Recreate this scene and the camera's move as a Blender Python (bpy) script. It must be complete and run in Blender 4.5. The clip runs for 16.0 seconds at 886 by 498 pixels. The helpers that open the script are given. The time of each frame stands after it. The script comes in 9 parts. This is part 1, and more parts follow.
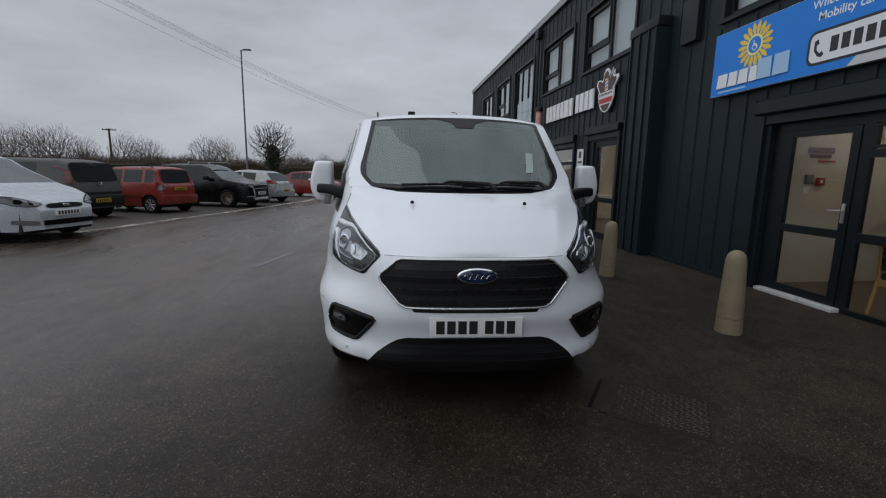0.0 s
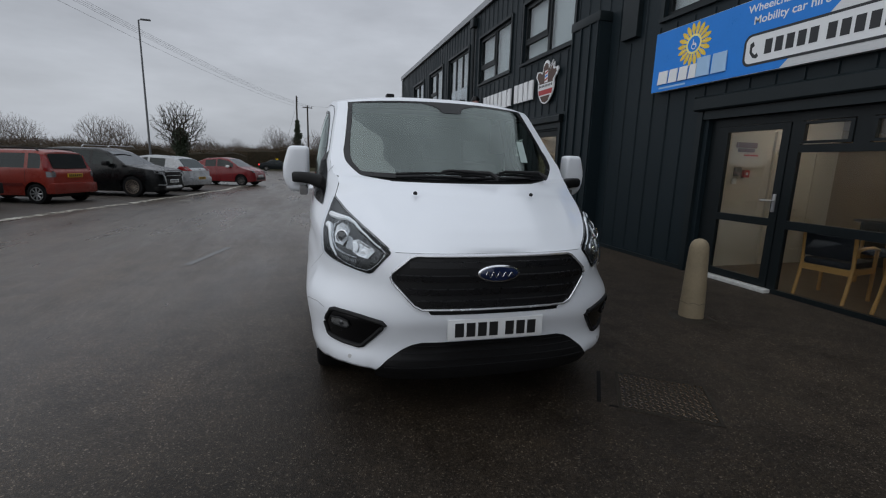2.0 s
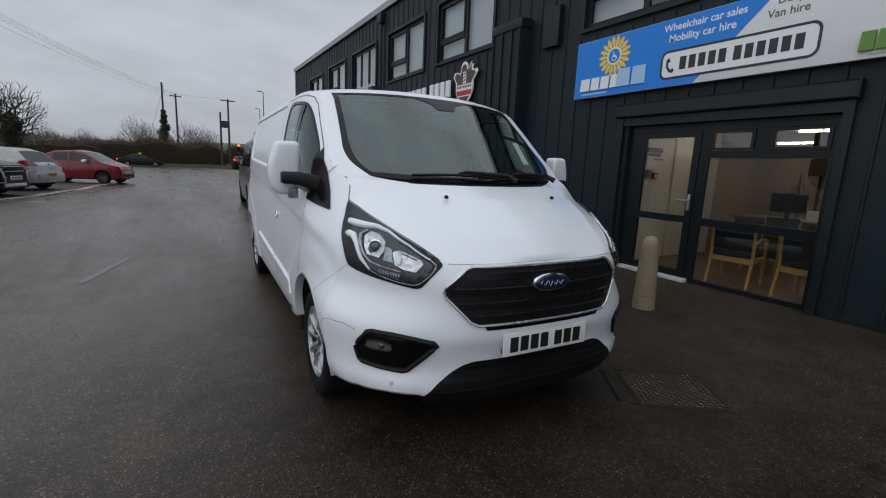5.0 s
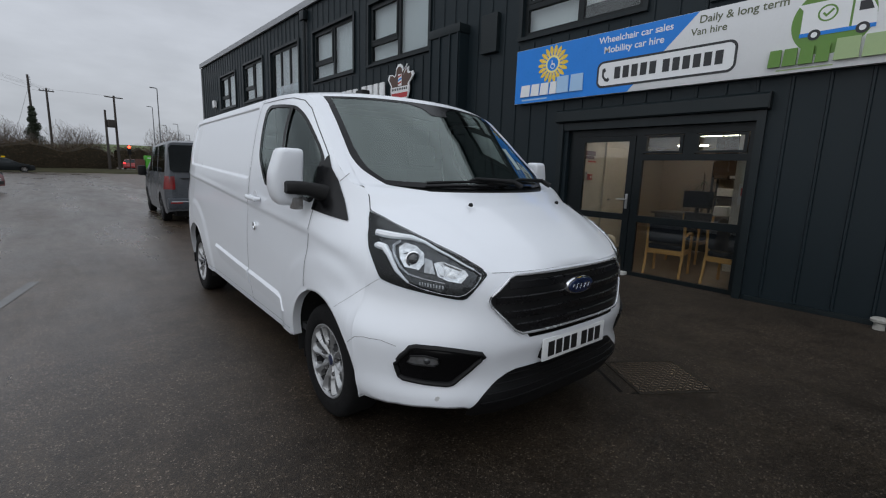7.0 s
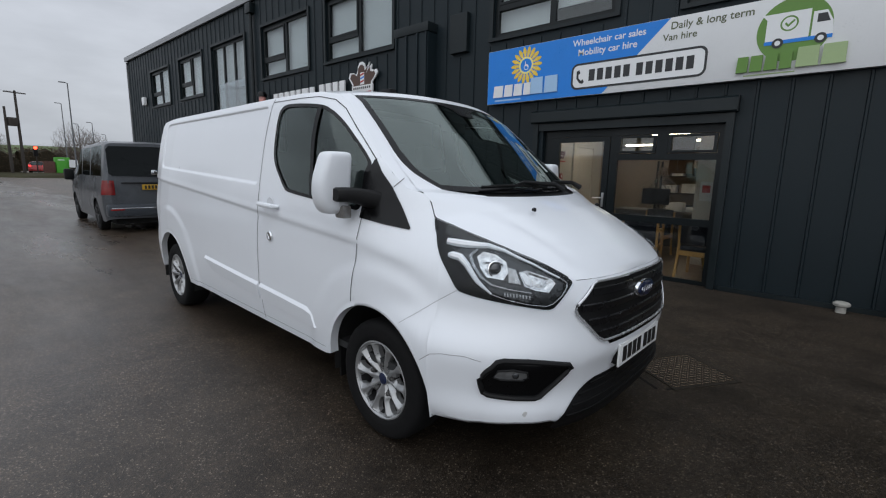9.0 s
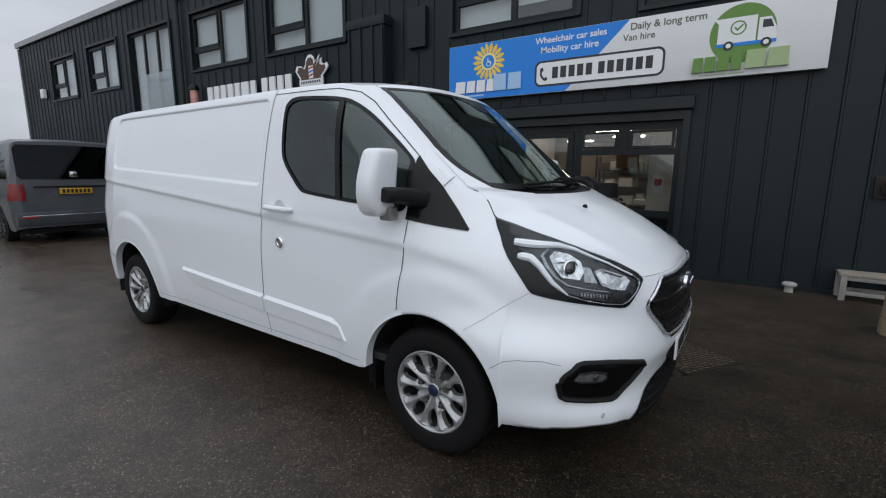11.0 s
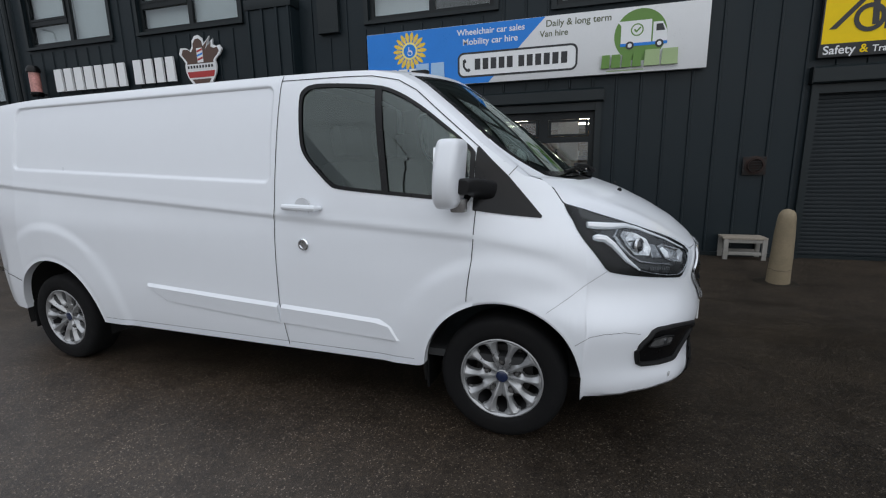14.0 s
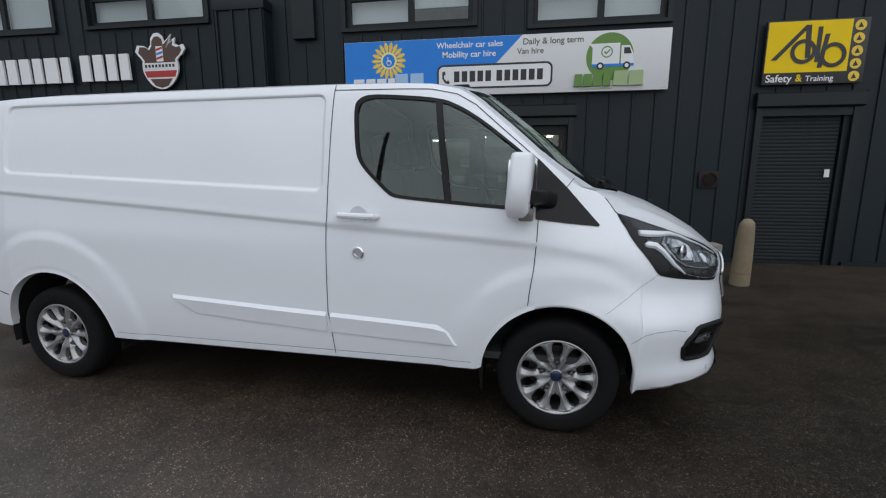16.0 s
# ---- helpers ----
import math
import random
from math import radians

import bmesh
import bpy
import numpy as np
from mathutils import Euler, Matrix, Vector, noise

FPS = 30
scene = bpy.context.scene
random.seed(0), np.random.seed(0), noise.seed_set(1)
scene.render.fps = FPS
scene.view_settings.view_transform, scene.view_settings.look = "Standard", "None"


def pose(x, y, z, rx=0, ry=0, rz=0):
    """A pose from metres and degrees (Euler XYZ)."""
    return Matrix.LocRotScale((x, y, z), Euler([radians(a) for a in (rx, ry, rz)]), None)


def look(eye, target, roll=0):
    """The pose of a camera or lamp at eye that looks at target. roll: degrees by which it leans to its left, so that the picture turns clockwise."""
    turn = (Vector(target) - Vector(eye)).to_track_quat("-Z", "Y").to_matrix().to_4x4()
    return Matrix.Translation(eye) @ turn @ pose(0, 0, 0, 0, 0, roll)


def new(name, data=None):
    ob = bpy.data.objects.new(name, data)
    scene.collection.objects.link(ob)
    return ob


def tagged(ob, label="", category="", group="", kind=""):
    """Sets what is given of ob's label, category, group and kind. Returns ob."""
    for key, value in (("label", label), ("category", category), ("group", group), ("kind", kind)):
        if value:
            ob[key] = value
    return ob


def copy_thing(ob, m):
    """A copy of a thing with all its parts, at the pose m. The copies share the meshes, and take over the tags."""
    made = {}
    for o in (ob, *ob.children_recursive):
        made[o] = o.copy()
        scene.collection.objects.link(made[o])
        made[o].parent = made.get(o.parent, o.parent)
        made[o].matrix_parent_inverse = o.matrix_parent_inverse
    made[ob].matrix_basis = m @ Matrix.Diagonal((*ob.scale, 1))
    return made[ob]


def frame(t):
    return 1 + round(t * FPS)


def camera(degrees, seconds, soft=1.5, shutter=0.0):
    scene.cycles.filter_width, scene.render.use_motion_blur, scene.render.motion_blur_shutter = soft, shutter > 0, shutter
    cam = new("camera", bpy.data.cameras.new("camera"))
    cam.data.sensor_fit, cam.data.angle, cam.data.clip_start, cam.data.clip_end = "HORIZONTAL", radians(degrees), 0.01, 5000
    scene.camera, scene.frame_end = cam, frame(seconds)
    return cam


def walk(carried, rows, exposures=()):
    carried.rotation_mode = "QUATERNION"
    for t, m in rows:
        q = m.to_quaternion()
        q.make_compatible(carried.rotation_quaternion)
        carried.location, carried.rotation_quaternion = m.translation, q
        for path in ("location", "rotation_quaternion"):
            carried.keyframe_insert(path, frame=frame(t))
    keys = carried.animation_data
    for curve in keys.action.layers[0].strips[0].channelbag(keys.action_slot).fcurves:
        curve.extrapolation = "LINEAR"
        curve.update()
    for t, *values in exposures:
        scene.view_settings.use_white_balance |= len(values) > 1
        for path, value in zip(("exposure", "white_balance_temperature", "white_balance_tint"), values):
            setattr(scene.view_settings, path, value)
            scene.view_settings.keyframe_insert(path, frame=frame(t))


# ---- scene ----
cam = camera(89.8, 16.0, soft=1.15)
PATH = [
    (0, (-0.272, -0.016, 1.446), (-0.041, 1.943, 1.115), 1.0),
    (0.5, (-0.378, 0.059, 1.440), (-0.074, 2.006, 1.100), 1.1),
    (1, (-0.488, 0.142, 1.437), (-0.099, 2.072, 1.086), 1.4),
    (1.5, (-0.596, 0.223, 1.432), (-0.12, 2.132, 1.071), 1.5),
    (2, (-0.725, 0.301, 1.433), (-0.159, 2.183, 1.062), 1.7),
    (2.5, (-0.854, 0.371, 1.438), (-0.205, 2.224, 1.059), 1.8),
    (3, (-0.962, 0.458, 1.431), (-0.238, 2.283, 1.052), 2.0),
    (3.5, (-1.059, 0.545, 1.416), (-0.267, 2.343, 1.042), 2.1),
    (4, (-1.154, 0.639, 1.412), (-0.295, 2.407, 1.044), 2.2),
    (6.5, (-1.704, 1.08, 1.435), (-0.456, 2.605, 1.089), 2.3),
    (7, (-1.806, 1.184, 1.432), (-0.495, 2.656, 1.092), 1.9),
    (7.5, (-1.897, 1.305, 1.430), (-0.536, 2.732, 1.092), 1.6),
    (8, (-1.977, 1.422, 1.434), (-0.577, 2.81, 1.097), 1.4),
    (8.5, (-2.073, 1.569, 1.437), (-0.627, 2.908, 1.102), 1.4),
    (9, (-2.16, 1.71, 1.439), (-0.668, 2.999, 1.104), 1.3),
    (11.5, (-2.474, 2.4, 1.431), (-0.759, 3.367, 1.080), 0.3),
    (12, (-2.55, 2.544, 1.433), (-0.787, 3.415, 1.070), 0.1),
    (12.5, (-2.626, 2.673, 1.437), (-0.825, 3.456, 1.061), -0.2),
    (13, (-2.677, 2.808, 1.427), (-0.844, 3.511, 1.046), -0.7),
    (13.5, (-2.724, 2.942, 1.423), (-0.866, 3.575, 1.041), -1.0),
    (14, (-2.779, 3.073, 1.435), (-0.9, 3.64, 1.050), -1.1),
    (14.5, (-2.836, 3.209, 1.445), (-0.937, 3.712, 1.067), -1.0),
    (15, (-2.904, 3.357, 1.451), (-0.987, 3.793, 1.083), -0.7),
    (15.5, (-2.96, 3.502, 1.458), (-1.029, 3.879, 1.098), -0.4),
    (16, (-3.003, 3.648, 1.453), (-1.06, 3.967, 1.102), -0.1),
]
walk(cam, [(t, look(eye, target, roll)) for t, eye, target, roll in PATH],
     exposures=[(0, -0.36), (2, -0.34), (4, -0.27), (6.5, -0.22), (9, -0.08), (12, -0.06), (16, -0.12)])

# ---- light: overcast winter sky, brighter overhead ----
world = bpy.data.worlds.new("overcast_sky")
scene.world = world
world.use_nodes = True
wn, wl = world.node_tree.nodes, world.node_tree.links
wn.clear()
w_out = wn.new("ShaderNodeOutputWorld")
w_bg = wn.new("ShaderNodeBackground")
w_sky = wn.new("ShaderNodeTexSky")
w_sky.sky_type = "NISHITA"
w_sky.sun_disc = False
w_sky.sun_elevation, w_sky.sun_rotation = radians(38), radians(235)
w_sky.air_density, w_sky.dust_density = 1.0, 4.0
w_co = wn.new("ShaderNodeTexCoord")
w_sep = wn.new("ShaderNodeSeparateXYZ")
wl.new(w_co.outputs["Generated"], w_sep.inputs[0])
w_ramp = wn.new("ShaderNodeValToRGB")          # cloud deck: grey at the horizon, lighter overhead
w_ramp.color_ramp.elements[0].position, w_ramp.color_ramp.elements[0].color = 0.0, (4.9, 5.25, 5.8, 1)
w_ramp.color_ramp.elements[1].position, w_ramp.color_ramp.elements[1].color = 1.0, (9.6, 10.3, 11.4, 1)
for w_pos, w_col in ((0.10, (5.3, 5.62, 6.15)), (0.40, (4.9, 5.2, 5.8)), (0.62, (6.9, 7.4, 8.2))):
    w_el = w_ramp.color_ramp.elements.new(w_pos)
    w_el.color = (*w_col, 1)
wl.new(w_sep.outputs["Z"], w_ramp.inputs[0])
w_map = wn.new("ShaderNodeMapping")
w_map.inputs["Scale"].default_value = (1.0, 1.0, 3.2)
wl.new(w_co.outputs["Generated"], w_map.inputs[0])
w_noise = wn.new("ShaderNodeTexNoise")
w_noise.inputs["Scale"].default_value, w_noise.inputs["Detail"].default_value = 2.3, 6.0
w_noise.inputs["Roughness"].default_value = 0.55
wl.new(w_map.outputs[0], w_noise.inputs["Vector"])
w_cl = wn.new("ShaderNodeMapRange")
w_cl.inputs["From Min"].default_value, w_cl.inputs["From Max"].default_value = 0.3, 0.72
w_cl.inputs["To Min"].default_value, w_cl.inputs["To Max"].default_value = 0.80, 1.23
wl.new(w_noise.outputs[0], w_cl.inputs[0])
w_mul = wn.new("ShaderNodeVectorMath")
w_mul.operation = "SCALE"
wl.new(w_ramp.outputs[0], w_mul.inputs[0])
wl.new(w_cl.outputs[0], w_mul.inputs["Scale"])
w_mix = wn.new("ShaderNodeMix")
w_mix.data_type = "RGBA"
w_mix.inputs[0].default_value = 0.94
wl.new(w_sky.outputs[0], w_mix.inputs[6])
wl.new(w_mul.outputs[0], w_mix.inputs[7])
wl.new(w_mix.outputs[2], w_bg.inputs["Color"])
w_bg.inputs["Strength"].default_value = 0.112
wl.new(w_bg.outputs[0], w_out.inputs[0])

sun_data = bpy.data.lights.new("sun", "SUN")
sun_data.energy, sun_data.angle, sun_data.color = 1.02, radians(105), (0.93, 0.97, 1.0)
sun = new("sun", sun_data)
sun.matrix_world = look((-32, -7, 25), (0, 3, 0))

# ---- materials ----
def nodes_of(name):
    m = bpy.data.materials.new(name)
    m.use_nodes = True
    nt = m.node_tree
    return m, nt, nt.nodes["Principled BSDF"]


def ramp_node(nt, src, stops):
    r = nt.nodes.new("ShaderNodeValToRGB")
    el = r.color_ramp.elements
    while len(el) < len(stops):
        el.new(0.5)
    for e, (p, c) in zip(el, stops):
        e.position, e.color = p, (*c, 1) if len(c) == 3 else c
    nt.links.new(src, r.inputs[0])
    return r


def noise_node(nt, vec, scale, detail=4.0, rough=0.55):
    n = nt.nodes.new("ShaderNodeTexNoise")
    n.inputs["Scale"].default_value, n.inputs["Detail"].default_value, n.inputs["Roughness"].default_value = scale, detail, rough
    nt.links.new(vec, n.inputs["Vector"])
    return n


def bump_node(nt, height, strength, dist, b, chain=None):
    n = nt.nodes.new("ShaderNodeBump")
    n.inputs["Strength"].default_value, n.inputs["Distance"].default_value = strength, dist
    nt.links.new(height, n.inputs["Height"])
    if chain is not None:
        nt.links.new(chain.outputs[0], n.inputs["Normal"])
    nt.links.new(n.outputs[0], b.inputs["Normal"])
    return n


def scaled(c, k):
    return tuple(min(1.0, v * k) for v in c)


def mat(name, color, rough=0.5, metal=0.0, vary=0.12, scale=3.0, fine=40.0, bump=0.0, coat=0.0, spec=0.5, dirt=0.0, dirt_color=(0.09, 0.08, 0.07), rvary=0.12):
    """A painted or plain surface: colour drift at two scales, uneven gloss, fine relief, patches of dirt."""
    m, nt, b = nodes_of(name)
    tc = nt.nodes.new("ShaderNodeTexCoord")
    big, small = noise_node(nt, tc.outputs["Object"], scale), noise_node(nt, tc.outputs["Object"], fine, 3.0)
    mixn = nt.nodes.new("ShaderNodeMath")
    mixn.operation = "MULTIPLY_ADD"
    mixn.inputs[1].default_value = 0.4
    nt.links.new(small.outputs[0], mixn.inputs[0])
    sc = nt.nodes.new("ShaderNodeMath")
    sc.operation = "MULTIPLY"
    sc.inputs[1].default_value = 0.6
    nt.links.new(big.outputs[0], sc.inputs[0])
    nt.links.new(sc.outputs[0], mixn.inputs[2])
    col = ramp_node(nt, mixn.outputs[0], [(0.25, scaled(color, 1 - vary)), (0.75, scaled(color, 1 + vary))])
    out = col.outputs[0]
    if dirt > 0:
        dn = noise_node(nt, tc.outputs["Object"], scale * 0.7, 8.0, 0.7)
        dr = ramp_node(nt, dn.outputs[0], [(0.5, (0, 0, 0)), (0.75, (dirt, dirt, dirt))])
        mx = nt.nodes.new("ShaderNodeMix")
        mx.data_type = "RGBA"
        nt.links.new(dr.outputs[0], mx.inputs[0])
        nt.links.new(out, mx.inputs[6])
        mx.inputs[7].default_value = (*dirt_color, 1)
        out = mx.outputs[2]
    nt.links.new(out, b.inputs["Base Color"])
    rr = nt.nodes.new("ShaderNodeMapRange")
    rr.inputs["To Min"].default_value, rr.inputs["To Max"].default_value = max(0.02, rough - rvary), min(1, rough + rvary)
    rr.inputs["From Min"].default_value, rr.inputs["From Max"].default_value = 0.3, 0.7
    nt.links.new(mixn.outputs[0], rr.inputs[0])
    nt.links.new(rr.outputs[0], b.inputs["Roughness"])
    b.inputs["Metallic"].default_value = metal
    b.inputs["Specular IOR Level"].default_value = spec
    if coat:
        b.inputs["Coat Weight"].default_value, b.inputs["Coat Roughness"].default_value = coat, 0.06
    if bump:
        bump_node(nt, small.outputs[0], bump, 0.004, b)
    return m


def glass_mat(name, tint=(0.35, 0.4, 0.38), f0=0.06, rough=0.0, sheen=(0.95, 0.98, 1.0)):
    """Thin tinted pane: see-through, with a mirror gloss that grows towards a grazing view."""
    m, nt, b = nodes_of(name)
    nt.nodes.remove(b)
    o = nt.nodes["Material Output"]
    tr, gl, lw, mx = (nt.nodes.new(k) for k in ("ShaderNodeBsdfTransparent", "ShaderNodeBsdfGlossy", "ShaderNodeLayerWeight", "ShaderNodeMixShader"))
    tr.inputs[0].default_value = (*tint, 1)
    gl.inputs["Roughness"].default_value = rough
    gl.inputs["Color"].default_value = (*sheen, 1)
    lw.inputs["Blend"].default_value = 0.5
    p5 = nt.nodes.new("ShaderNodeMath")
    p5.operation = "POWER"
    p5.inputs[1].default_value = 4.5
    nt.links.new(lw.outputs["Facing"], p5.inputs[0])
    k = nt.nodes.new("ShaderNodeMath")
    k.operation, k.use_clamp = "MULTIPLY_ADD", True
    k.inputs[1].default_value, k.inputs[2].default_value = 1 - f0, f0
    nt.links.new(p5.outputs[0], k.inputs[0])
    nt.links.new(k.outputs[0], mx.inputs[0])
    nt.links.new(tr.outputs[0], mx.inputs[1])
    nt.links.new(gl.outputs[0], mx.inputs[2])
    nt.links.new(mx.outputs[0], o.inputs[0])
    return m


def glow_mat(name, color, strength):
    m, nt, b = nodes_of(name)
    b.inputs["Base Color"].default_value = (*color, 1)
    b.inputs["Emission Color"].default_value, b.inputs["Emission Strength"].default_value = (*color, 1), strength
    return m


def asphalt_mat():
    """Wet worn tarmac: pale chips in a dark binder, damp sheen in broad drifts, stained patches, sky sheen painted into
    the yard's colour.
    """
    m, nt, b = nodes_of("wet_asphalt")
    L = nt.links.new
    tc = nt.nodes.new("ShaderNodeTexCoord")
    v = tc.outputs["Object"]
    vor = nt.nodes.new("ShaderNodeTexVoronoi")
    vor.inputs["Scale"].default_value = 175.0
    L(v, vor.inputs["Vector"])
    wn_ = nt.nodes.new("ShaderNodeTexWhiteNoise")
    L(vor.outputs["Position"], wn_.inputs["Vector"])
    chips = ramp_node(nt, wn_.outputs["Value"], [(0.0, (0.0115, 0.0086, 0.0060)), (0.60, (0.025, 0.0192, 0.0136)), (0.94, (0.038, 0.030, 0.022)), (0.988, (0.125, 0.106, 0.085))])
    big = noise_node(nt, v, 0.35, 6.0, 0.6)
    tone = ramp_node(nt, big.outputs[0], [(0.3, (0.70, 0.70, 0.72)), (0.7, (1.25, 1.22, 1.18))])
    mul = nt.nodes.new("ShaderNodeMix")
    mul.data_type, mul.blend_type = "RGBA", "MULTIPLY"
    mul.inputs[0].default_value = 1.0
    L(chips.outputs[0], mul.inputs[6])
    L(tone.outputs[0], mul.inputs[7])
    mid = noise_node(nt, v, 38.0, 4.0, 0.65)
    grain = ramp_node(nt, mid.outputs[0], [(0.32, (0.66, 0.66, 0.67)), (0.5, (1.0, 1.0, 1.0)), (0.70, (1.4, 1.37, 1.33))])
    blot = noise_node(nt, v, 2.6, 7.0, 0.68)
    stain = ramp_node(nt, blot.outputs[0], [(0.36, (0.62, 0.60, 0.58)), (0.52, (1.0, 1.0, 1.0)), (0.70, (1.22, 1.18, 1.12))])
    last = mul
    for layer in (grain, stain):
        nx = nt.nodes.new("ShaderNodeMix")
        nx.data_type, nx.blend_type = "RGBA", "MULTIPLY"
        nx.inputs[0].default_value = 1.0
        L(last.outputs[2], nx.inputs[6])
        L(layer.outputs[0], nx.inputs[7])
        last = nx
    mp = nt.nodes.new("ShaderNodeMapping")
    mp.inputs["Scale"].default_value = (0.8, 0.16, 1)
    mp.inputs["Rotation"].default_value = (0, 0, 0.35)
    L(v, mp.inputs[0])
    wet = noise_node(nt, mp.outputs[0], 0.9, 9.0, 0.66)
    wr = nt.nodes.new("ShaderNodeMapRange")
    wr.inputs["From Min"].default_value, wr.inputs["From Max"].default_value = 0.36, 0.64
    wr.inputs["To Min"].default_value, wr.inputs["To Max"].default_value = 0.29, 0.64
    L(wet.outputs[0], wr.inputs[0])
    # standing damp over the open yard, drier tarmac in the shelter of the building
    sepx = nt.nodes.new("ShaderNodeSeparateXYZ")
    L(v, sepx.inputs[0])
    edge = nt.nodes.new("ShaderNodeMath")
    edge.operation = "MULTIPLY_ADD"
    edge.inputs[1].default_value = 3.0
    L(wet.outputs[0], edge.inputs[0])
    L(sepx.outputs["X"], edge.inputs[2])
    dry = nt.nodes.new("ShaderNodeMapRange")
    dry.interpolation_type = "SMOOTHSTEP"
    dry.inputs["From Min"].default_value, dry.inputs["From Max"].default_value = 2.6, 4.0
    L(edge.outputs[0], dry.inputs[0])
    mr = nt.nodes.new("ShaderNodeMix")
    L(dry.outputs[0], mr.inputs[0])
    L(wr.outputs[0], mr.inputs[2])
    mr.inputs[3].default_value = 0.72
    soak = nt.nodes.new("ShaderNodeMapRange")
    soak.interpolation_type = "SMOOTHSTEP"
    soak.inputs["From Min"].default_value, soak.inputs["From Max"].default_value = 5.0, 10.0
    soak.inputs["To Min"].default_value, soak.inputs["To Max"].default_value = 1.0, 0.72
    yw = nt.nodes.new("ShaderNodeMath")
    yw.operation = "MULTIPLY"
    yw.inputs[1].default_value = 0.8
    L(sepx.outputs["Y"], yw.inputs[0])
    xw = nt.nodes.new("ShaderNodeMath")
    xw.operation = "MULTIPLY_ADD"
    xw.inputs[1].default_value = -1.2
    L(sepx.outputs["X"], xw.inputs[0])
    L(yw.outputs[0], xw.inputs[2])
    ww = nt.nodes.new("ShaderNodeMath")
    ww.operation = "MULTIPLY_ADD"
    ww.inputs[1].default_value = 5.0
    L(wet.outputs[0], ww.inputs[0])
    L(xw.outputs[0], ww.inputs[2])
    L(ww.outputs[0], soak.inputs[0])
    mrs = nt.nodes.new("ShaderNodeMath")
    mrs.operation = "MULTIPLY"
    L(mr.outputs[0], mrs.inputs[0])
    L(soak.outputs[0], mrs.inputs[1])
    L(mrs.outputs[0], b.inputs["Roughness"])
    sp = nt.nodes.new("ShaderNodeMapRange")
    sp.inputs["From Min"].default_value, sp.inputs["From Max"].default_value = 0.72, 1.0
    sp.inputs["To Min"].default_value, sp.inputs["To Max"].default_value = 0.72, 0.19
    L(soak.outputs[0], sp.inputs[0])
    L(sp.outputs[0], b.inputs["Specular IOR Level"])
    pale = nt.nodes.new("ShaderNodeMapRange")
    pale.inputs["To Min"].default_value, pale.inputs["To Max"].default_value = 1.0, 1.25
    L(dry.outputs[0], pale.inputs[0])
    dried = nt.nodes.new("ShaderNodeVectorMath")
    dried.operation = "SCALE"
    L(last.outputs[2], dried.inputs[0])
    L(pale.outputs[0], dried.inputs["Scale"])
    # grazing sky sheen out in the yard, painted as a paler, greyer base
    yard_sheen = nt.nodes.new("ShaderNodeMapRange")
    yard_sheen.inputs["From Min"].default_value, yard_sheen.inputs["From Max"].default_value = 1.0, 0.72
    L(soak.outputs[0], yard_sheen.inputs[0])
    sheen_tint = nt.nodes.new("ShaderNodeMix")
    sheen_tint.data_type, sheen_tint.blend_type = "RGBA", "MULTIPLY"
    sheen_tint.inputs[0].default_value = 1.0
    L(dried.outputs[0], sheen_tint.inputs[6])
    sheen_tint.inputs[7].default_value = (2.5, 2.42, 2.44, 1)
    sheen_mix = nt.nodes.new("ShaderNodeMix")
    sheen_mix.data_type = "RGBA"
    L(yard_sheen.outputs[0], sheen_mix.inputs[0])
    L(dried.outputs[0], sheen_mix.inputs[6])
    L(sheen_tint.outputs[2], sheen_mix.inputs[7])
    L(sheen_mix.outputs[2], b.inputs["Base Color"])
    fine = noise_node(nt, v, 140.0, 3.0)
    b1 = bump_node(nt, vor.outputs["Distance"], 0.35, 0.006, b)
    b2 = bump_node(nt, fine.outputs[0], 0.25, 0.004, b, b1)
    film = nt.nodes.new("ShaderNodeMapRange")         # a water film fills the relief of the soaked part
    film.inputs["From Min"].default_value, film.inputs["From Max"].default_value = 0.72, 1.0
    film.inputs["To Min"].default_value, film.inputs["To Max"].default_value = 0.16, 0.33
    L(soak.outputs[0], film.inputs[0])
    L(film.outputs[0], b1.inputs["Strength"])
    L(film.outputs[0], b2.inputs["Strength"])
    return m


M_ASPHALT = asphalt_mat()
M_CLAD = mat("anthracite_cladding", (0.0073, 0.0141, 0.0181), 0.48, vary=0.18, scale=0.8, fine=18, bump=0.05, spec=0.28, dirt=0.14, dirt_color=(0.026, 0.030, 0.032))
M_TRIM = mat("anthracite_trim", (0.0085, 0.0135, 0.0155), 0.42, spec=0.3, vary=0.15, scale=1.5, fine=25)
M_FRAME = mat("dark_window_frame", (0.0055, 0.0085, 0.0098), 0.4, spec=0.28, vary=0.12, scale=2)
M_WHITE = mat("white_van_paint", (0.775, 0.80, 0.84), 0.30, vary=0.012, scale=1.6, fine=9, coat=0.6, rvary=0.03)
M_BLACK = mat("black_plastic", (0.0045, 0.0045, 0.005), 0.55, spec=0.3, vary=0.2, scale=6, fine=300, bump=0.08)
M_GLOSSBLACK = mat("gloss_black_plastic", (0.0035, 0.0035, 0.004), 0.22, vary=0.1, scale=4, spec=0.25)
M_SEAM = mat("shadow_gap_rubber", (0.010, 0.010, 0.011), 0.7, vary=0.1)
M_RUBBER = mat("tyre_rubber", (0.0055, 0.0055, 0.006), 0.8, spec=0.2, vary=0.25, scale=9, fine=120, bump=0.25, dirt=0.3, dirt_color=(0.014, 0.012, 0.010))
M_ALLOY = mat("silver_alloy", (0.38, 0.385, 0.39), 0.34, metal=0.62, vary=0.06, scale=8, dirt=0.12, dirt_color=(0.22, 0.20, 0.19))
M_CHROME = mat("chrome", (0.80, 0.81, 0.83), 0.08, metal=1.0, vary=0.03, rvary=0.03)
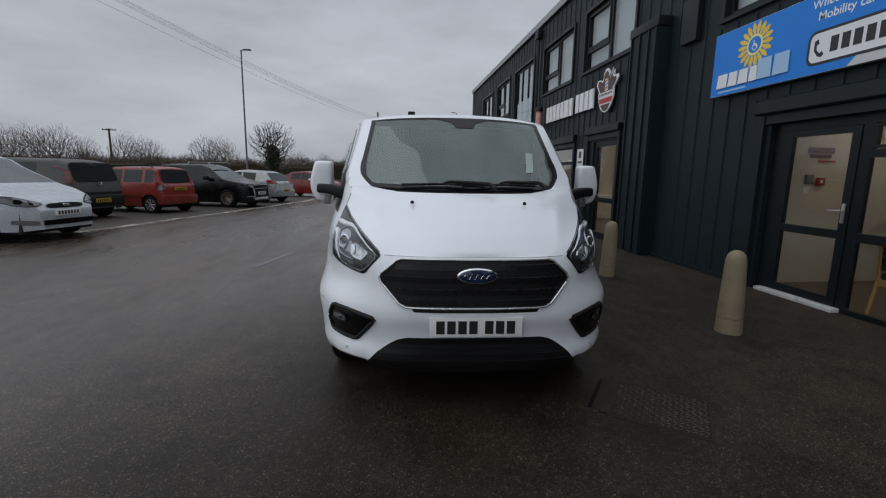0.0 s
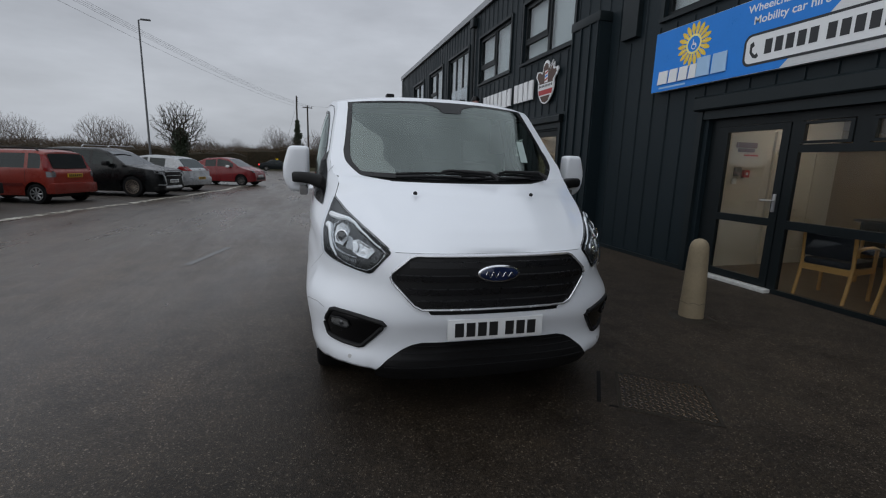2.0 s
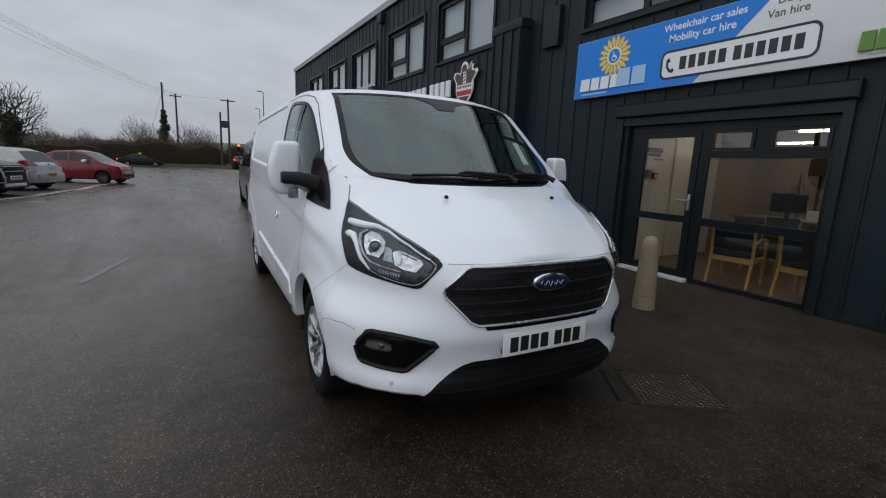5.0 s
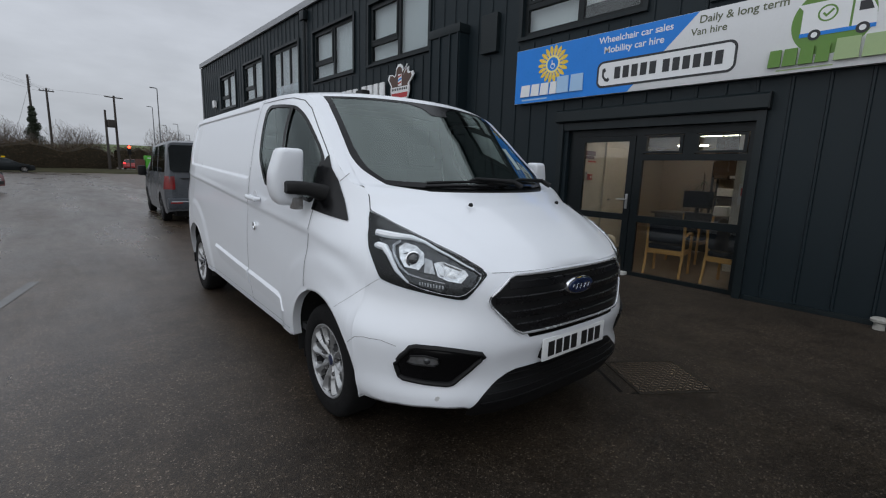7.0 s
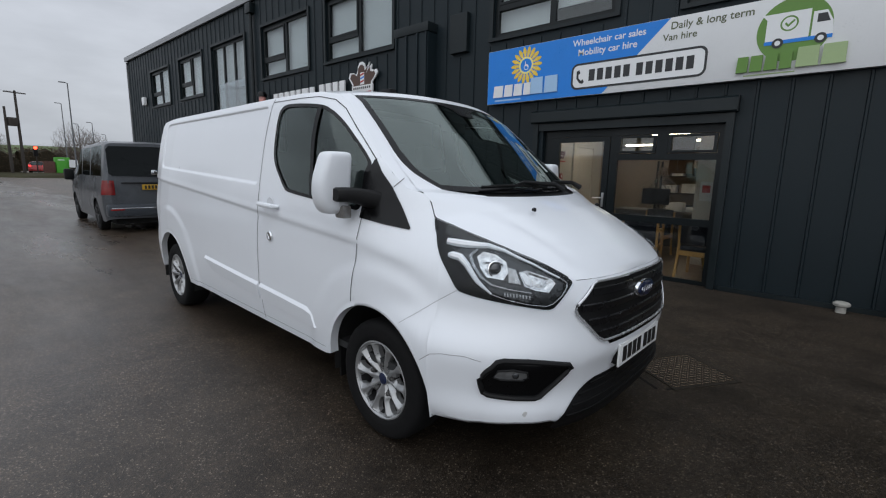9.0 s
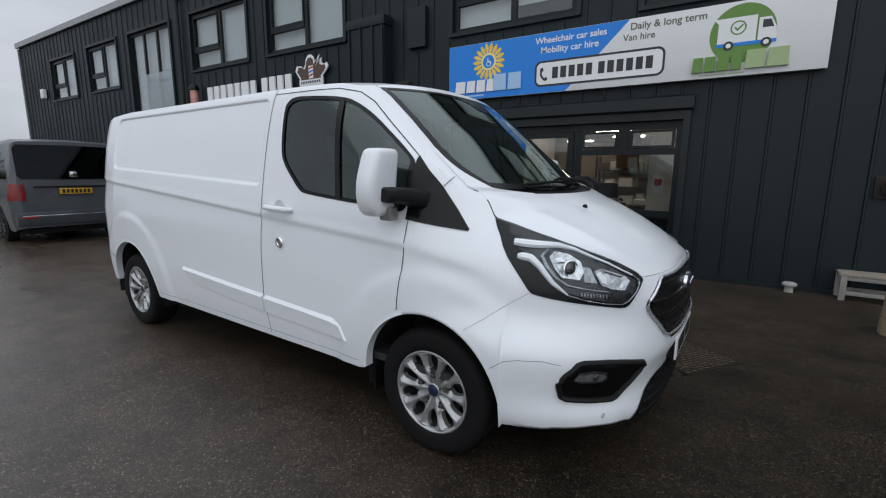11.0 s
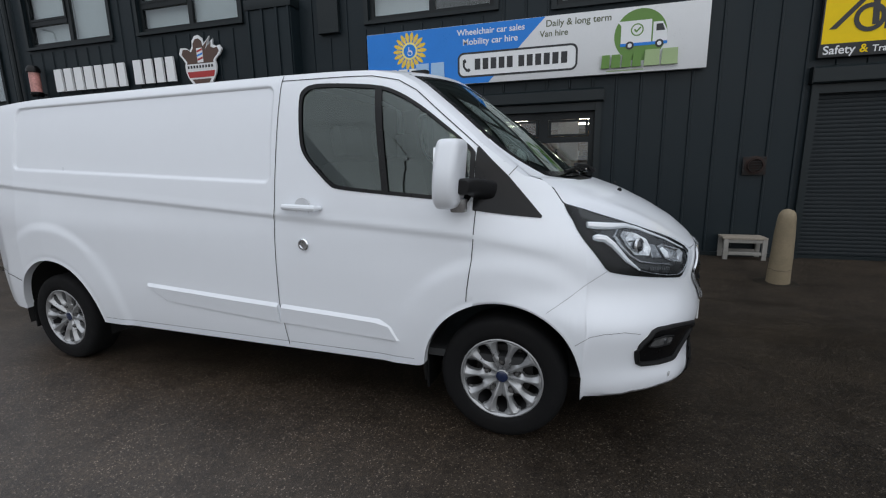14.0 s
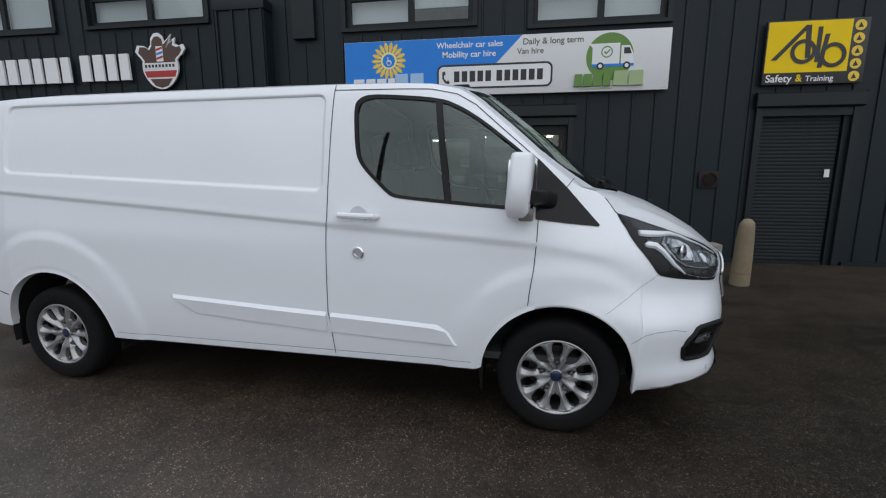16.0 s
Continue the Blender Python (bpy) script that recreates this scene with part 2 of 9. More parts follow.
M_DARKMETAL = mat("dark_underbody", (0.005, 0.005, 0.005), 0.8, vary=0.3)
M_BLUE = mat("badge_blue", (0.010, 0.018, 0.055), 0.15, vary=0.05, coat=0.5)
M_PLATE = mat("plate_white", (0.74, 0.75, 0.75), 0.35, vary=0.04, dirt=0.2, dirt_color=(0.4, 0.38, 0.35))
M_PLATEY = mat("plate_yellow", (0.50, 0.29, 0.02), 0.4, vary=0.05)
M_CHAR = mat("plate_black", (0.012, 0.012, 0.012), 0.5)
M_SCREEN = glass_mat("windscreen_glass", (0.44, 0.50, 0.47), 0.14, sheen=(0.86, 0.97, 0.92))
M_TINT = glass_mat("tinted_side_glass", (0.56, 0.64, 0.61), 0.082, sheen=(0.86, 0.97, 0.94))
M_DKGLASS = glass_mat("privacy_glass", (0.030, 0.034, 0.036), 0.05, sheen=(0.70, 0.77, 0.78))
M_CLEAR = glass_mat("clear_lamp_cover", (0.93, 0.95, 0.96), 0.010)
M_PANE = glass_mat("window_pane", (0.86, 0.88, 0.87), 0.05)
M_CABIN = mat("cabin_plastic", (0.022, 0.023, 0.024), 0.6, vary=0.1)
M_SEAT = mat("seat_cloth", (0.03, 0.03, 0.032), 0.9, vary=0.2, fine=200, bump=0.3)
M_BLIND = mat("window_blind", (0.66, 0.70, 0.75), 0.7, vary=0.06, scale=1.5)
M_WALLIN = mat("cream_wall", (0.62, 0.57, 0.50), 0.7, vary=0.05, scale=1.5)
M_CEIL = mat("ceiling_tile", (0.55, 0.53, 0.50), 0.8, vary=0.05)
M_FLOORIN = mat("office_floor", (0.14, 0.095, 0.06), 0.4, vary=0.25, scale=5, fine=60)
M_CONC = mat("bollard_concrete", (0.225, 0.180, 0.115), 0.75, vary=0.22, scale=5, fine=60, bump=0.3, dirt=0.5, dirt_color=(0.12, 0.10, 0.06))
M_STEEL = mat("galvanised_steel", (0.34, 0.35, 0.36), 0.45, metal=0.6, vary=0.15)
M_RUST = mat("rusty_steel", (0.022, 0.010, 0.007), 0.75, metal=0.2, vary=0.5, scale=14, bump=0.4)

# ---- mesh helpers ----
def interp(x, pts):
    if isinstance(pts, dict):
        return float(np.interp(x, pts["x"], pts["y"]))
    return float(np.interp(x, [p[0] for p in pts], [p[1] for p in pts]))


def smooth(a, b, x):
    t = max(0.0, min(1.0, (x - a) / (b - a)))
    return t * t * (3 - 2 * t)


def finish(name, bm, material, parent=None, smooth_deg=None, label=""):
    me = bpy.data.meshes.new(name)
    bmesh.ops.recalc_face_normals(bm, faces=bm.faces)
    bm.to_mesh(me)
    bm.free()
    for m in (material if isinstance(material, (list, tuple)) else [material]):
        me.materials.append(m)
    if smooth_deg:
        me.polygons.foreach_set("use_smooth", [True] * len(me.polygons))
        me.set_sharp_from_angle(angle=radians(smooth_deg))
    ob = new(name, me)
    if parent is not None:
        ob.parent = parent
    if label:
        ob["label"] = label
    return ob


def part(name, bm, material, parent, label="", smooth_deg=35):
    return finish(name, bm, material, parent, smooth_deg, label)


def thing(name, label, category, m=None, group="", kind=""):
    ob = tagged(new(name), label, category, group, kind)
    ob.empty_display_size = 0.1
    if m is not None:
        ob.matrix_basis = m
    return ob


def box(bm, x0, x1, y0, y1, z0, z1, bevel=0.0, m=None):
    r = bmesh.ops.create_cube(bm, size=1.0)
    for v in r["verts"]:
        v.co = Vector((x0 + (x1 - x0) * (v.co.x + 0.5), y0 + (y1 - y0) * (v.co.y + 0.5), z0 + (z1 - z0) * (v.co.z + 0.5)))
    vs = r["verts"]
    if bevel:
        es = list({e for v in vs for e in v.link_edges})
        rb = bmesh.ops.bevel(bm, geom=es, offset=bevel, segments=2, affect="EDGES", profile=0.6)
        vs = list({v for f in rb["faces"] for v in f.verts} | {v for v in vs if v.is_valid})
    if m is not None:
        bmesh.ops.transform(bm, matrix=m, verts=vs)
    return vs


def boxes(*dims, bevel=0.0, shear=0.0):
    bm = bmesh.new()
    for d in dims:
        box(bm, *d, bevel=bevel)
    if shear:                      # lean along y with height
        for v in bm.verts:
            v.co.y += shear * (v.co.z - dims[0][4])
    return bm


def tube(bm, pts, r, seg=8, closed=False, flat=1.0):
    """A tube along points; r is a number or one radius a point."""
    pts = [Vector(p) for p in pts]
    n = len(pts)
    rs = [r] * n if not isinstance(r, (list, tuple)) else r
    rings = []
    for i, p in enumerate(pts):
        a = pts[(i - 1) % n] if closed or i else p
        b_ = pts[(i + 1) % n] if closed or i < n - 1 else p
        d = (b_ - a).normalized()
        ref = Vector((0, 0, 1)) if abs(d.z) < 0.9 else Vector((1, 0, 0))
        u = d.cross(ref).normalized()
        w = u.cross(d)
        rings.append([bm.verts.new(p + (u * math.cos(2 * math.pi * k / seg) + w * flat * math.sin(2 * math.pi * k / seg)) * rs[i]) for k in range(seg)])
    for i in range(n if closed else n - 1):
        A_, B_ = rings[i], rings[(i + 1) % n]
        for k in range(seg):
            bm.faces.new((A_[k], A_[(k + 1) % seg], B_[(k + 1) % seg], B_[k]))
    if not closed:
        for ring in (rings[0], rings[-1]):
            try:
                bm.faces.new(ring)
            except ValueError:
                pass
    return bm


def lathe(bm, prof, seg=24, axis="z", m=None, cap=True):
    """A turned shape from (radius, height) pairs about z (or x)."""
    rings = []
    for r, h in prof:
        ring = []
        for k in range(seg):
            a = 2 * math.pi * k / seg
            p = Vector((r * math.cos(a), r * math.sin(a), h)) if axis == "z" else Vector((h, r * math.cos(a), r * math.sin(a)))
            ring.append(bm.verts.new(m @ p if m is not None else p))
        rings.append(ring)
    for A_, B_ in zip(rings, rings[1:]):
        for k in range(seg):
            bm.faces.new((A_[k], A_[(k + 1) % seg], B_[(k + 1) % seg], B_[k]))
    for ring in (rings[0], rings[-1]) if cap else ():
        if len({tuple(v.co) for v in ring}) == seg:
            bm.faces.new(ring)
    bmesh.ops.remove_doubles(bm, verts=[v for ring in rings for v in ring], dist=1e-5)
    return bm


def grid(bm, rows):
    """Faces over rows of equally many points."""
    vv = [[bm.verts.new(p) for p in row] for row in rows]
    for A_, B_ in zip(vv, vv[1:]):
        for k in range(len(A_) - 1):
            q = (A_[k], A_[k + 1], B_[k + 1], B_[k])
            if len({tuple(v.co) for v in q}) >= 3:
                bm.faces.new(q)
    return vv


def poly_slab(bm, pts, to3, depth):
    """A flat slab: 2D points carried by to3(u, v, d) with d from 0 to depth."""
    a = [bm.verts.new(to3(u, v, 0.0)) for u, v in pts]
    b_ = [bm.verts.new(to3(u, v, depth)) for u, v in pts]
    bm.faces.new(a)
    bm.faces.new(list(reversed(b_)))
    for k in range(len(pts)):
        bm.faces.new((a[k], a[(k + 1) % len(pts)], b_[(k + 1) % len(pts)], b_[k]))
    return bm

# ---- ground ----
def gz(x):
    """The tarmac's height: level by the vehicles, with a slight fall to the building."""
    return interp(x, [(-900, 0.018), (3.0, 0.018), (4.7, -0.03), (900, -0.03)])


def build_ground():
    bm = bmesh.new()
    xs = [-900, -300, -90, -30, -12, -6, -3, 0, 1.0, 3.0, 4.7, 6, 12, 40, 200, 900]
    ys = [-900, -300, -80, -25, -10, -5, 0, 5, 10, 18, 30, 45, 62, 120, 300, 900]
    grid(bm, [[(x, y, gz(x)) for x in xs] for y in ys])
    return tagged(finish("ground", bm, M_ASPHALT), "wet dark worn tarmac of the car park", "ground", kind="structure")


ground = build_ground()

# ---- building ----
XW = 4.70                     # face of the cladding
Y_S, Y_N, Z_TOP = -14.0, 27.6, 6.36
# openings in the front: y0, y1, z0, z1
UPPER = [(22.3, 24.45, 4.0, 5.40), (19.05, 21.2, 4.03, 5.46), (15.83, 18.2, 2.95, 5.46), (12.36, 14.75, 4.06, 5.46), (9.17, 11.57, 4.08, 5.50), (4.42, 6.56, 3.80, 5.22), (1.47, 3.46, 3.71, 5.22)]
SHOP = (2.84, 5.48, -0.1, 2.17)
BARBER_DOOR = (9.55, 10.75, -0.1, 2.30)
BARBER_WIN = (11.9, 14.4, 0.75, 2.30)
SHUTTER = (-1.12, 0.06, -0.1, 2.33)
OPENINGS = UPPER + [SHOP, BARBER_DOOR, BARBER_WIN, SHUTTER]


def build_wall(name, x0, x1, y0, y1, z0, z1, holes, material, label):
    bm = bmesh.new()
    ys = sorted({y0, y1, *[h[0] for h in holes], *[h[1] for h in holes]})
    zs = sorted({z0, z1, *[max(z0, h[2]) for h in holes], *[h[3] for h in holes]})
    vs = {(j, k): bm.verts.new((x0, ys[j], zs[k])) for j in range(len(ys)) for k in range(len(zs))}
    for j in range(len(ys) - 1):
        for k in range(len(zs) - 1):
            cy, cz = (ys[j] + ys[j + 1]) / 2, (zs[k] + zs[k + 1]) / 2
            if not any(h[0] < cy < h[1] and h[2] < cz < h[3] for h in holes):
                bm.faces.new((vs[j, k], vs[j + 1, k], vs[j + 1, k + 1], vs[j, k + 1]))
    loose = [v for v in bm.verts if not v.link_faces]
    bmesh.ops.delete(bm, geom=loose, context="VERTS")
    r = bmesh.ops.extrude_face_region(bm, geom=list(bm.faces))
    for v in r["geom"]:
        if isinstance(v, bmesh.types.BMVert):
            v.co.x = x1
    return tagged(finish(name, bm, material), label, "wall", kind="structure")


wall_front = build_wall("wall_front", XW, XW + 0.22, Y_S, Y_N, -0.1, Z_TOP, OPENINGS, M_CLAD, "anthracite profiled metal cladding on the unit's front")
for nm, dims in (("wall_north", (XW + 0.22, 20, Y_N - 0.2, Y_N, -0.1, Z_TOP)), ("wall_south", (XW + 0.22, 20, Y_S, Y_S + 0.2, -0.1, Z_TOP)), ("wall_back", (20, 20.2, Y_S, Y_N, -0.1, Z_TOP))):
    tagged(finish(nm, boxes(dims), M_CLAD), "anthracite metal clad wall of the commercial unit", "wall", kind="structure")
tagged(finish("roof", boxes((XW - 0.02, 20.2, Y_S, Y_N, Z_TOP + 0.004, Z_TOP + 0.1)), M_CLAD), "dark sheet metal roof", "roof", kind="structure")
tagged(finish("trim_eaves", boxes((XW - 0.10, XW - 0.024, Y_S, Y_N + 0.1, Z_TOP - 0.08, Z_TOP + 0.12), bevel=0.012), M_STEEL), "grey eaves gutter along the roof edge", "gutter", kind="structure")
tagged(finish("trim_corner", boxes((XW - 0.05, XW - 0.003, Y_N - 0.02, Y_N + 0.06, -0.05, Z_TOP - 0.1)), M_STEEL), "pale corner flashing", "trim", kind="structure")
tagged(finish("baseboard", boxes((XW - 0.045, XW - 0.004, 5.62, 7.9, -0.08, 0.03), (XW - 0.045, XW - 0.004, 0.1, 2.72, -0.08, 0.03), (XW - 0.045, XW - 0.004, -14, -1.35, -0.08, 0.03)), M_TRIM), "dark drip trim at the foot of the cladding", "trim", kind="structure")

# raised seams of the cladding, stopped at openings and fittings
rib_me = bpy.data.meshes.new("cladding_rib")
rbm = bmesh.new()
poly_slab(rbm, [(-0.020, 0), (-0.011, -0.021), (0.011, -0.021), (0.020, 0)], lambda u, v, d: Vector((v, u, d)), 1.0)
bmesh.ops.recalc_face_normals(rbm, faces=rbm.faces)
rbm.to_mesh(rib_me)
rbm.free()
rib_me.materials.append(M_CLAD)
STOPS = [(a - 0.10, b_ + 0.10, c - 0.12, d + 0.10) for a, b_, c, d in UPPER]
STOPS += [(2.68, 5.64, -1, 2.51), (1.36, 6.60, 2.64, 3.56), (-1.34, 0.14, -1, 2.60), (-1.24, 0.12, 2.66, 3.60), (7.88, 8.87, -1, 4.32), (7.06, 7.54, 3.6, 4.4), (9.3, 11.1, -1, 2.68), (11.75, 14.55, -1, 2.6)]
y_rib = 0.18 - 0.34 * 42
while y_rib < Y_N - 0.05:
    if y_rib > Y_S + 0.05:
        cuts = sorted((max(c, 0.035), d) for a, b_, c, d in STOPS if a < y_rib < b_)
        z_at = 0.035
        for c, d in cuts + [(Z_TOP - 0.09, 9)]:
            if c - z_at > 0.06:
                rb = new("cladding_rib", rib_me)
                rb.parent = wall_front
                rb.location = (XW + 0.001, y_rib, z_at)
                rb.scale = (1, 1, c - z_at)
            z_at = max(z_at, d)
    y_rib += 0.34


def build_upper_window(n, y0, y1, z0, z1):
    """Two-light window: opening light over a small fixed one, and a full fixed light; white blinds inside."""
    w = thing(f"window_{n}", "dark framed two-light upstairs window with pale blinds", "window", kind="structure")
    x0, x1 = XW + 0.03, XW + 0.10
    f = 0.075
    mid = y0 + (y1 - y0) * 0.48
    tz = z0 + (z1 - z0) * 0.34
    part("window_frame", boxes((x0, x1, y0 + 0.002, y0 + f, z0 + 0.002, z1 - 0.002), (x0, x1, y1 - f, y1 - 0.002, z0 + 0.002, z1 - 0.002), (x0, x1, y0 + f, y1 - f, z0 + 0.002, z0 + f), (x0, x1, y0 + f, y1 - f, z1 - f, z1 - 0.002), (x0, x1, mid - 0.05, mid + 0.05, z0 + f, z1 - f), (x0 - 0.012, x1, mid + 0.05, y1 - f, tz - 0.045, tz + 0.045)), M_FRAME, w)
    s = 0.045
    part("opening_sash", boxes((x0 - 0.02, x1 - 0.03, mid + 0.052, mid + 0.05 + s, tz + 0.047, z1 - f - 0.002), (x0 - 0.02, x1 - 0.03, y1 - f - s, y1 - f - 0.002, tz + 0.047, z1 - f - 0.002), (x0 - 0.02, x1 - 0.03, mid + 0.05 + s, y1 - f - s, tz + 0.047, tz + 0.045 + s), (x0 - 0.02, x1 - 0.03, mid + 0.05 + s, y1 - f - s, z1 - f - s, z1 - f - 0.002)), M_FRAME, w)
    for a, b_, c, d in ((y0 + f, mid - 0.05, z0 + f, z1 - f), (mid + 0.05, y1 - f, z0 + f, tz - 0.045), (mid + 0.05 + s, y1 - f - s, tz + 0.045 + s, z1 - f - s)):
        part("pane", boxes((x0 + 0.025, x0 + 0.033, a, b_, c, d)), M_PANE, w)
    part("blind", boxes((x1 + 0.06, x1 + 0.07, y0 + 0.01, mid - 0.01, z0 + 0.01 + (0.3 if n == 6 else 0), z1 - 0.01), (x1 + 0.06, x1 + 0.07, mid + 0.01, y1 - 0.01, z0 + 0.01, z1 - 0.01)), M_BLIND, w)
    part("window_sill", boxes((XW - 0.06, XW - 0.003, y0 - 0.08, y1 + 0.08, z0 - 0.06, z0 - 0.004)), M_TRIM, w)
    part("surround", boxes((XW - 0.045, XW - 0.003, y0 - 0.08, y0 - 0.003, z0, z1 + 0.08), (XW - 0.045, XW - 0.003, y1 + 0.003, y1 + 0.08, z0, z1 + 0.08), (XW - 0.05, XW - 0.003, y0 - 0.003, y1 + 0.003, z1 + 0.003, z1 + 0.08)), M_TRIM, w)
    return w


for n_w, dims in enumerate(UPPER):
    if n_w != 2:
        build_upper_window(n_w + 1, *dims)
# tall three-light window with a glass guard
wt = thing("window_3", "tall dark framed window with a glass guard panel", "window", kind="structure")
a, b_, c, d = UPPER[2]
part("window_frame", boxes(*[(XW + 0.03, XW + 0.1, yy, yy + 0.08, c + 0.002, d - 0.002) for yy in (a + 0.002, a + 0.76, a + 1.52, b_ - 0.082)], (XW + 0.031, XW + 0.099, a + 0.082, b_ - 0.082, d - 0.08, d - 0.002), (XW + 0.031, XW + 0.099, a + 0.082, b_ - 0.082, c + 0.002, c + 0.08)), M_FRAME, wt)
for yy in (a + 0.08, a + 0.84, a + 1.6):
    part("pane", boxes((XW + 0.055, XW + 0.063, yy, yy + 0.69, c + 0.08, d - 0.08)), M_PANE, wt)
part("blind", boxes((XW + 0.17, XW + 0.18, a + 0.01, b_ - 0.01, c + 0.01, d - 0.01)), M_BLIND, wt)
part("glass_guard", boxes((XW - 0.06, XW - 0.045, a - 0.05, a + 1.75, c + 0.05, c + 1.25)), glass_mat("guard_glass", (0.62, 0.68, 0.69), 0.22), wt)
part("surround", boxes((XW - 0.045, XW - 0.003, a - 0.09, a - 0.003, c - 0.05, d + 0.08), (XW - 0.045, XW - 0.003, b_ + 0.003, b_ + 0.09, c - 0.05, d + 0.08), (XW - 0.05, XW - 0.003, a - 0.003, b_ + 0.003, d + 0.003, d + 0.08)), M_TRIM, wt)

# boxed column with its cap, and the small boxing beside it
pil = thing("column_casing", "boxed-out anthracite column on the front with ribbed face", "pilaster", kind="structure")
part("casing", boxes((4.45, XW - 0.002, 7.92, 8.83, -0.05, 4.12)), M_CLAD, pil)
part("cap", boxes((4.42, XW - 0.003, 7.90, 8.85, 4.124, 4.29), bevel=0.008), M_TRIM, pil)
for yy in (7.96, 8.20, 8.50, 8.79):
    part("rib", boxes((4.42, 4.448, yy - 0.018, yy + 0.018, 0.0, 4.12)), M_CLAD, pil)
tagged(finish("wall_boxing", boxes((4.60, XW - 0.003, 7.10, 7.50, 3.66, 4.34), bevel=0.008), M_TRIM), "small anthracite boxed casing high on the wall", "casing", kind="structure")
dp = thing("downpipe", "dark rainwater downpipe with a hopper head", "downpipe", kind="structure")
part("pipe", tube(bmesh.new(), [(4.62, 15.25, 0.0), (4.62, 15.25, 5.95)], 0.05), M_TRIM, dp)
part("hopper", boxes((4.53, 4.69, 15.1, 15.4, 5.93, 6.2), bevel=0.01), M_TRIM, dp)

# ---- shopfront ----
def hood(name, y0, y1, z0, z1, label):
    """Roller shutter housing over an opening."""
    h = thing(name, label, "shutter box", kind="structure")
    bm = bmesh.new()
    poly_slab(bm, [(4.58, z0 + 0.02), (4.60, z0), (XW - 0.003, z0), (XW - 0.003, z1), (4.62, z1), (4.58, z1 - 0.03)], lambda u, v, d: Vector((u, y0 + d, v)), y1 - y0)
    part("housing", bm, M_TRIM, h, smooth_deg=20)
    for yy in (y0 - 0.012, y1):
        part("end_cap", boxes((4.585, XW - 0.004, yy, yy + 0.012, z0 + 0.004, z1 - 0.004)), M_FRAME, h)
    part("guide_rail", boxes((4.64, XW - 0.003, y0 + 0.02, y0 + 0.11, -0.05, z0 - 0.002)), M_TRIM, h)
    part("guide_rail", boxes((4.64, XW - 0.003, y1 - 0.11, y1 - 0.02, -0.05, z0 - 0.002)), M_TRIM, h)
    part("lintel", boxes((4.655, XW - 0.003, y0 + 0.112, y1 - 0.112, z0 - 0.12, z0 - 0.003)), M_TRIM, h)
    return h


hood("shutter_housing", 2.74, 5.66, 2.29, 2.49, "dark grey roller shutter housing over the shop door")
hood("shutter_housing", -1.31, 0.12, 2.36, 2.58, "dark grey roller shutter housing over a closed shutter")
hood("shutter_housing", 9.37, 11.09, 2.46, 2.62, "dark shutter housing over the barber's door")
hood("shutter_housing", 11.78, 14.5, 2.36, 2.56, "dark shutter housing over the barber's window")

XF0, XF1 = 4.775, 4.835
shop = thing("door_1", "dark aluminium glazed shop door with side window", "shopfront", kind="structure")
part("outer_frame", boxes((XF0, XF1, 5.34, 5.478, -0.03, 2.168), (XF0, XF1, 2.842, 2.93, -0.03, 2.168), (XF0, XF1, 2.93, 5.34, 2.06, 2.168), (XF0, XF1, 4.245, 4.36, -0.03, 2.06), (XF0, XF1, 2.93, 4.245, -0.03, 0.03)), M_FRAME, shop)
part("transom", boxes((XF0, XF1, 2.93, 4.245, 1.70, 1.79)), M_FRAME, shop)
part("transom", boxes((XF0, XF1, 2.93, 4.245, 0.79, 0.89)), M_FRAME, shop)
part("mullion", boxes((XF0, XF1, 3.55, 3.70, 1.79, 2.06)), M_FRAME, shop)
for yy0, yy1 in ((2.94, 3.545), (3.705, 4.24)):
    part("top_light_sash", boxes((XF0 - 0.015, XF1 - 0.02, yy0, yy0 + 0.04, 1.80, 2.05), (XF0 - 0.015, XF1 - 0.02, yy1 - 0.04, yy1, 1.80, 2.05), (XF0 - 0.015, XF1 - 0.02, yy0 + 0.04, yy1 - 0.04, 1.80, 1.83), (XF0 - 0.015, XF1 - 0.02, yy0 + 0.04, yy1 - 0.04, 2.02, 2.05)), M_FRAME, shop)
    part("pane", boxes((4.80, 4.806, yy0 + 0.03, yy1 - 0.03, 1.82, 2.03)), M_PANE, shop)
part("pane", boxes((4.80, 4.806, 2.925, 4.25, 0.885, 1.705)), M_PANE, shop)
part("pane", boxes((4.80, 4.806, 2.925, 4.25, 0.025, 0.795)), M_PANE, shop)
leaf = part("door_leaf", boxes((XF0 - 0.012, XF1 - 0.015, 4.365, 4.46, 0.03, 2.055), (XF0 - 0.012, XF1 - 0.015, 5.20, 5.335, 0.03, 2.055), (XF0 - 0.012, XF1 - 0.015, 4.46, 5.20, 1.98, 2.055), (XF0 - 0.012, XF1 - 0.015, 4.46, 5.20, 0.80, 0.895), (XF0 - 0.012, XF1 - 0.015, 4.46, 5.20, 0.03, 0.12)), M_FRAME, shop)
part("door_pane", boxes((4.80, 4.806, 4.455, 5.205, 0.89, 1.985)), M_PANE, leaf)
part("door_pane", boxes((4.80, 4.806, 4.455, 5.205, 0.115, 0.805)), M_PANE, leaf)
bmh = boxes((4.742, 4.762, 4.40, 4.435, 0.98, 1.20), bevel=0.004)
tube(bmh, [(4.742, 4.418, 1.12), (4.715, 4.418, 1.12), (4.712, 4.44, 1.12), (4.712, 4.56, 1.115)], 0.010)
part("door_handle", bmh, M_ALLOY, leaf, "satin metal lever handle on a long plate")
part("threshold", boxes((4.67, 4.79, 4.30, 5.40, -0.03, 0.018), bevel=0.006), mat("worn_white_threshold", (0.50, 0.50, 0.48), 0.5, vary=0.2, scale=12, dirt=0.6), shop)

